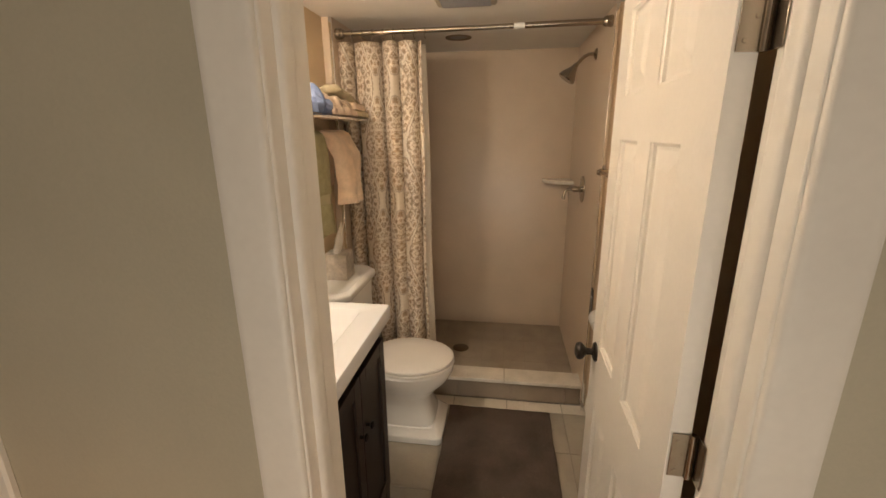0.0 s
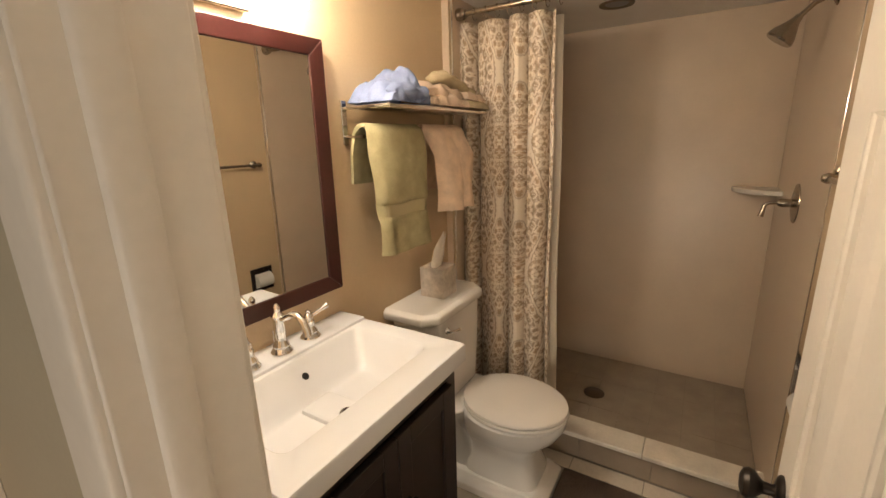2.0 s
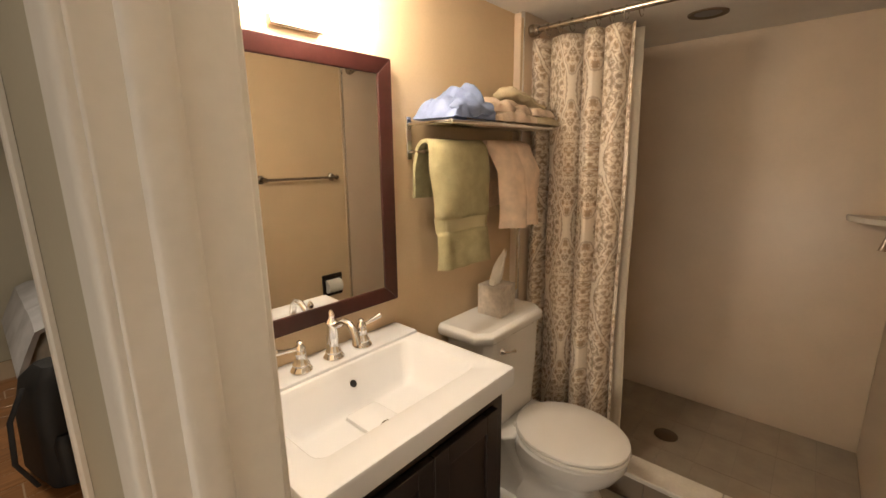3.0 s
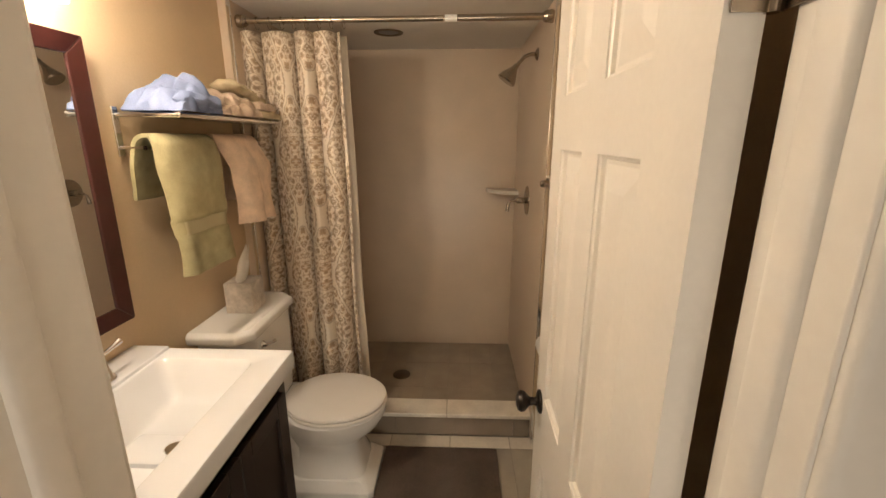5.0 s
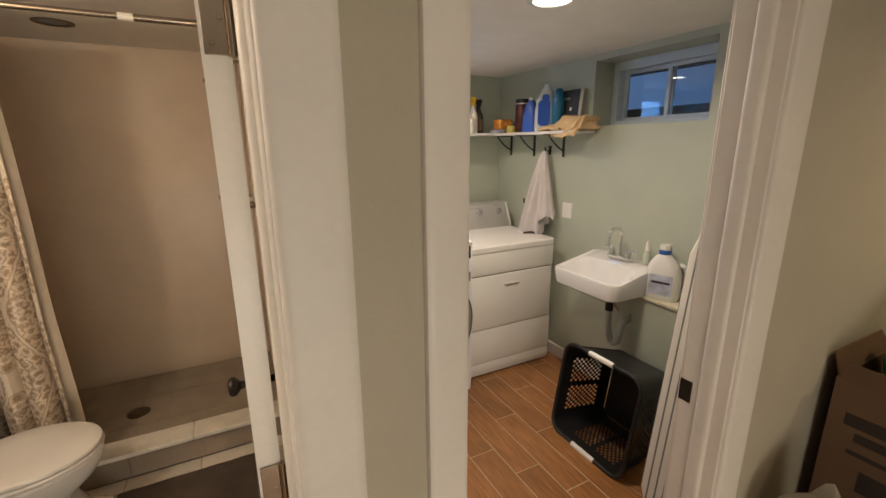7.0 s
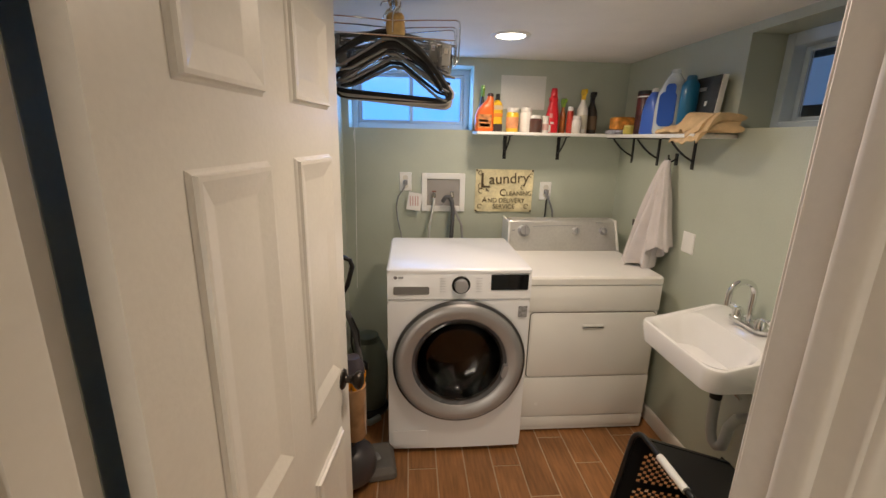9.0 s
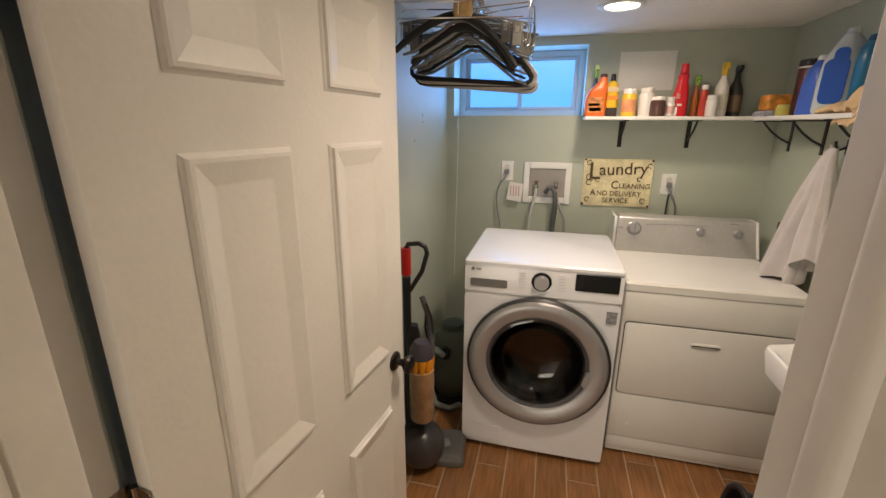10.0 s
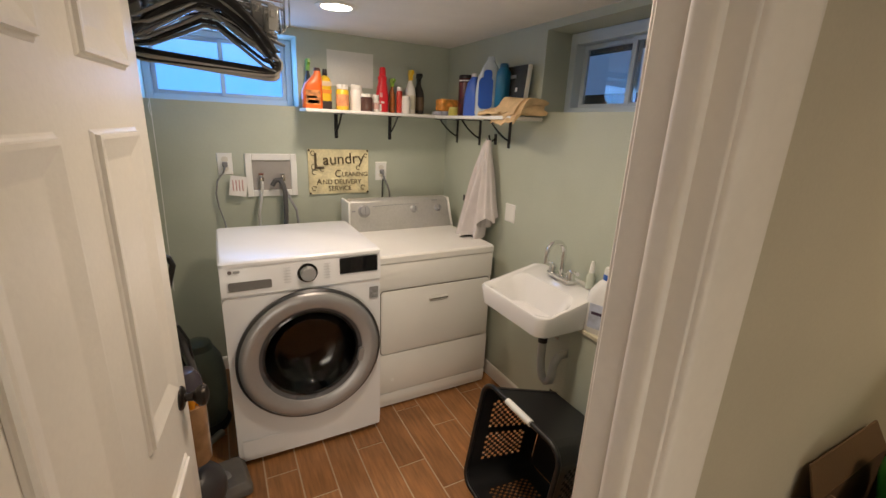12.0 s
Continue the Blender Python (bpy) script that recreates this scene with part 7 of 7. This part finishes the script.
for k in range(11):
    clip_hanger(pose(hx + random.uniform(-0.02, 0.03), hy + 0.055 + 0.024 * k, hz + random.uniform(-0.010, 0.0), random.uniform(-3, 3), random.uniform(-4, 6), random.uniform(-9, 9)), "clear plastic skirt hanger with clips", random.uniform(0.165, 0.20))
for k in range(5):
    h = thing("clothes_hanger", pose(hx + 0.012, hy - 0.015 + 0.085 * k, hz - 0.02, 0, random.uniform(-3, 4), random.uniform(-5, 5)), "bent metal wire hanger on a rod", "hanger", "bunched hangers")
    hook_part(h, CHROME)
    part("wire", tube([(0, 0, -0.045), (0.10, 0, -0.036), (0.185, 0, -0.030), (0.196, 0, -0.034), (0.198, 0, -0.05), (0.198, 0, -0.14), (0.185, 0, -0.15), (0.182, 0, -0.085), (-0.182, 0, -0.085), (-0.185, 0, -0.15), (-0.198, 0, -0.14), (-0.198, 0, -0.05), (-0.19, 0, -0.042), (-0.10, 0, -0.042)], 0.0022, n=6, closed=True), CHROME, h)

# ---- recessed ceiling lamps ----
LENS = glow("lit_lamp_lens", (1.0, 0.90, 0.72), 14.0)


def downlight(x, y, z, label):
    d = thing("ceiling_light", pose(x, y, z), label, "ceiling light", "recessed lamps")
    part("trim_ring", lathe([(0.066, -0.001), (0.068, -0.006), (0.086, -0.007), (0.092, -0.003), (0.092, -0.0004), (0.066, -0.0004)], n=40), WPLAST, d)
    part("lens", lathe([(0, -0.0045), (0.05, -0.004), (0.066, -0.002), (0.066, -0.0008), (0, -0.0008)], n=40), LENS, d, "lit lens")


downlight(1.73, 2.57, CL, "lit round recessed lamp in the laundry ceiling")
downlight(1.73, 1.57, CL, "lit round recessed lamp in the laundry ceiling")
# No fixture is seen for the next two; they are added with their lights.
downlight(2.75, 0.1, CH, "added unseen round recessed lamp in the hall ceiling")
downlight(-2.5, 0.7, CH, "added unseen round recessed lamp in the far room")

# ---- hall: carton, bag and cushion by the wall; backpack and bed beyond ----
CARD = mat("brown_cardboard", (0.13, 0.075, 0.04), 0.85, spread=0.12, scale=5, bump=0.2, bump_scale=140)
cb = thing("cardboard_box", pose(2.22, 0.745, 0, 0, 0, 0), "open brown cardboard box with black printing", "cardboard box")
bm = bmesh.new()
for x0, x1, y0, y1, z0, z1 in ((0, 0.005, -0.5, 0, 0.002, 0.80), (0.395, 0.40, -0.5, 0, 0.002, 0.80), (0.005, 0.395, -0.005, 0, 0.002, 0.80), (0.005, 0.395, -0.5, -0.495, 0.002, 0.80), (0.005, 0.395, -0.495, -0.005, 0.002, 0.006)):
    box(x0, x1, y0, y1, z0, z1, bm)
part("box_walls", bm, CARD, cb, smooth=False)
part("flap", loft([[(0.0, -0.495, 0.80), (0.004, -0.495, 0.80), (0.004, -0.005, 0.80), (0.0, -0.005, 0.80)], [(-0.028, -0.49, 0.865), (-0.024, -0.49, 0.865), (-0.024, -0.03, 0.865), (-0.028, -0.03, 0.865)]]), CARD, cb, smooth=False)
part("flap", loft([[(0.01, -0.004, 0.80), (0.39, -0.004, 0.80), (0.39, 0.0, 0.80), (0.01, 0.0, 0.80)], [(0.03, 0.024, 0.865), (0.37, 0.024, 0.865), (0.37, 0.028, 0.865), (0.03, 0.028, 0.865)]]), CARD, cb, smooth=False)
PRINT = mat("black_box_print", (0.03, 0.02, 0.015), 0.8, spread=0.3)
for y0, y1, z0, z1 in ((-0.20, -0.04, 0.66, 0.70), (-0.24, -0.06, 0.57, 0.585), (-0.22, -0.07, 0.615, 0.645), (-0.28, -0.10, 0.46, 0.53)):
    part("print_bar", box(-0.0008, 0.0, y0, y1, z0, z1), PRINT, cb)
gb = thing("green_bag", pose(2.48, 0.60, 0.80, 0, 0, 10), "green printed plastic bag sticking out of the box", "bag")


def sack(u, v):
    a = 2 * math.pi * u
    r = 0.13 * (1 - 0.35 * abs(2 * v - 1) ** 3) * (1 + 0.18 * noise.noise(Vector((math.cos(a) * 1.5, math.sin(a) * 1.5, v * 3))))
    return Vector((r * math.cos(a), r * 0.85 * math.sin(a), -0.22 + 0.38 * v))


part("bag_film", sheet(sack, 28, 16), mat("green_bag_film", (0.03, 0.26, 0.04), 0.3, spread=0.5, scale=9), gb)
part("print_patch", box(-0.128, -0.122, -0.03, 0.03, 0.0, 0.07), mat("grey_print_patch", (0.35, 0.40, 0.42), 0.5), gb)
cs_ = thing("grey_cushion", pose(1.93, 0.60, 0.0, 0, 0, 8), "pale grey fabric bundle heaped against the wall", "bundle")
FAB = mat("grey_fabric", (0.42, 0.39, 0.34), 0.95, spread=0.12, scale=12, bump=0.4, bump_scale=250)


def heap(u, v):
    a = 2 * math.pi * u
    t = v * math.pi / 2
    k = 1 + 0.12 * noise.noise(Vector((math.cos(a) * 2, math.sin(a) * 2, v * 3)))
    return Vector((0.10 * math.cos(a) * math.cos(t) ** 0.5 * k, 0.17 * math.sin(a) * math.cos(t) ** 0.5 * k, 0.56 * math.sin(t) ** 0.8 * k))


part("bundle_cloth", sheet(heap, 32, 14), FAB, cs_)
bp_ = thing("backpack", pose(-2.12, 0.83, 0.0, 0, 0, 15), "black backpack standing on the wooden floor", "backpack")
NYL = mat("black_nylon", (0.014, 0.014, 0.016), 0.6, spread=0.3, bump=0.3, bump_scale=300)
part("bag_body", loft([rrect(-0.15, 0.15, -0.11, 0.11, 0.06, 0.002), rrect(-0.17, 0.17, -0.13, 0.13, 0.07, 0.06), rrect(-0.16, 0.16, -0.12, 0.12, 0.07, 0.35), rrect(-0.13, 0.13, -0.09, 0.09, 0.06, 0.50), rrect(-0.07, 0.07, -0.04, 0.04, 0.03, 0.56)]), NYL, bp_)
part("front_pocket", loft([rrect(0.10, 0.21, -0.09, 0.09, 0.04, 0.03), rrect(0.10, 0.215, -0.095, 0.095, 0.04, 0.22), rrect(0.11, 0.19, -0.08, 0.08, 0.03, 0.27)]), NYL, bp_)
part("strap", tube([(0.05, -0.12, 0.50), (0.12, -0.20, 0.40), (0.14, -0.22, 0.22), (0.12, -0.16, 0.06)], 0.012, n=8, flat=0.4), NYL, bp_)
part("tag", box(0.216, 0.219, -0.03, 0.03, 0.08, 0.12), GREY, bp_, "small grey tag")
bd = thing("bed", pose(-3.3, 1.35, 0.0), "low bed with grey and white bedding", "bed")
part("mattress", loft([rrect(-0.6, 0.6, -0.55, 0.9, 0.08, 0.10), rrect(-0.62, 0.62, -0.57, 0.92, 0.1, 0.20), rrect(-0.62, 0.62, -0.57, 0.92, 0.1, 0.45), rrect(-0.58, 0.58, -0.53, 0.88, 0.1, 0.52)]), FAB, bd)
part("base", box(-0.58, 0.58, -0.52, 0.88, 0.0, 0.11), ESP, bd)
part("blanket", sheet(lambda u, v: Vector((-0.64 + 1.28 * u, -0.60 + 0.9 * v, 0.60 + 0.06 * noise.noise(Vector((u * 4, v * 4, 1))) - 0.35 * max(0.0, abs(2 * u - 1) - 0.86) - 0.25 * max(0.0, 0.12 - v) * 8)), 24, 18, None, 0.03), mat("pale_blanket", (0.45, 0.45, 0.46), 0.95, spread=0.2, bump=0.4, bump_scale=200), bd)

# ---- floors, piece by piece ----
def plank_wood():
    m = mat("wood_look_tile", (0.34, 0.155, 0.058), 0.32, spread=0.16, scale=4, bump=0.06, bump_scale=60, rnd=0.12)
    n, k = m.node_tree.nodes, m.node_tree.links.new
    co, mp, gr = n.new("ShaderNodeTexCoord"), n.new("ShaderNodeMapping"), n.new("ShaderNodeTexNoise")
    info, add = n.new("ShaderNodeObjectInfo"), n.new("ShaderNodeVectorMath")
    k(co.outputs["Object"], add.inputs[0])
    mul = n.new("ShaderNodeVectorMath")
    mul.operation = "SCALE"
    mul.inputs[0].default_value = (3.0, 7.0, 0.0)
    k(info.outputs["Random"], mul.inputs["Scale"]), k(mul.outputs[0], add.inputs[1])
    mp.inputs["Scale"].default_value = (1.0, 0.09, 1.0)
    gr.inputs["Scale"].default_value, gr.inputs["Detail"].default_value = 70, 6
    k(add.outputs[0], mp.inputs["Vector"]), k(mp.outputs[0], gr.inputs["Vector"])
    rr = n.new("ShaderNodeMapRange")
    rr.inputs["From Min"].default_value, rr.inputs["From Max"].default_value = 0.3, 0.7
    rr.inputs["To Min"].default_value, rr.inputs["To Max"].default_value = 0.72, 1.22
    k(gr.outputs["Fac"], rr.inputs["Value"])
    b = n["Principled BSDF"]
    sc = n.new("ShaderNodeVectorMath")
    sc.operation = "SCALE"
    k(b.inputs["Base Color"].links[0].from_socket, sc.inputs[0]), k(rr.outputs[0], sc.inputs["Scale"])
    k(sc.outputs[0], b.inputs["Base Color"])
    return m


def piece_mesh(name, w, d, h, c):
    """One tile with slightly eased edges, its corner at the origin."""
    bm = loft([[(0, 0, -h), (w, 0, -h), (w, d, -h), (0, d, -h)], [(0, 0, -c), (w, 0, -c), (w, d, -c), (0, d, -c)], [(c, c, 0), (w - c, c, 0), (w - c, d - c, 0), (c, d - c, 0)]])
    bmesh.ops.recalc_face_normals(bm, faces=bm.faces)
    me = bpy.data.meshes.new(name)
    bm.to_mesh(me)
    bm.free()
    return me


PLANK = plank_wood()
cache = {}


def lay(parent, name, material, x0, y0, w, d, h=0.0035, c=0.0012):
    key = (name, round(w, 3), round(d, 3))
    if key not in cache:
        cache[key] = piece_mesh(name, w, d, h, c)
        cache[key].materials.append(material)
    ob_ = new(name, cache[key])
    ob_.parent = parent
    ob_.location = (x0, y0, 0.0)


def planks(parent, ax0, ax1, ay0, ay1):
    pw, plen, gap = 0.1367, 0.56, 0.0062
    i0, i1 = math.floor((ax0 - 1.261) / pw), math.ceil((ax1 - 1.261) / pw)
    for i in range(i0, i1):
        xa, xb = max(1.261 + i * pw, ax0), min(1.261 + (i + 1) * pw, ax1)
        if xb - xa < 0.01:
            continue
        base = 2.15 - 0.187 * (i % 3)
        j = math.floor((ay0 - base) / plen)
        while base + j * plen < ay1:
            ya, yb = max(base + j * plen, ay0), min(base + (j + 1) * plen, ay1)
            if yb - ya > 0.015:
                lay(parent, "plank", PLANK, xa + gap / 2, ya + gap / 2, xb - xa - gap, yb - ya - gap)
            j += 1


fb = structure("floor_bathroom", box(-0.69, 0.822, WY - 0.06, 3.5, -0.1, -0.0025), GROUTG, "grey tiled bathroom floor", "floor")
fl_ = structure("floor_laundry", box(0.824, 2.9, WY - 0.06, 3.5, -0.1, -0.0025), GROUT, "wood-look plank tile floor with pale grout", "floor")
fh = structure("floor_hall", box(-0.70, 3.6, -1.5, WY - 0.061, -0.1, -0.0025), GROUT, "wood-look plank tile hall floor", "floor")
ff = structure("floor_far_room", box(-4.0, -0.701, -1.5, 3.5, -0.1, -0.0025), GROUT, "wood-look plank tile floor of the far room", "floor")
planks(fl_, WL0 + 0.001, WL1 - 0.001, WY - 0.05, BACK - 0.001)
planks(ff, -3.6, -0.705, 0.0, 2.3)
planks(fh, -0.69, 2.6, -0.5, WY - 0.065)
for i in range(5):
    for j in range(-1, 6):
        x0, x1 = max(WX0, -0.56 + 0.305 * i), min(WX1, -0.56 + 0.305 * (i + 1))
        y0, y1 = max(WY - 0.05, 2.31 - 0.305 * (j + 1)), min(2.399, 2.31 - 0.305 * j)
        if j == -1:
            y0, y1 = 2.313, 2.398
        if x1 - x0 > 0.02 and y1 - y0 > 0.02:
            lay(fb, "tile", MARBLE if j == -1 else FTILE, x0 + 0.0015, y0 + 0.0015, x1 - x0 - 0.003, y1 - y0 - 0.003)
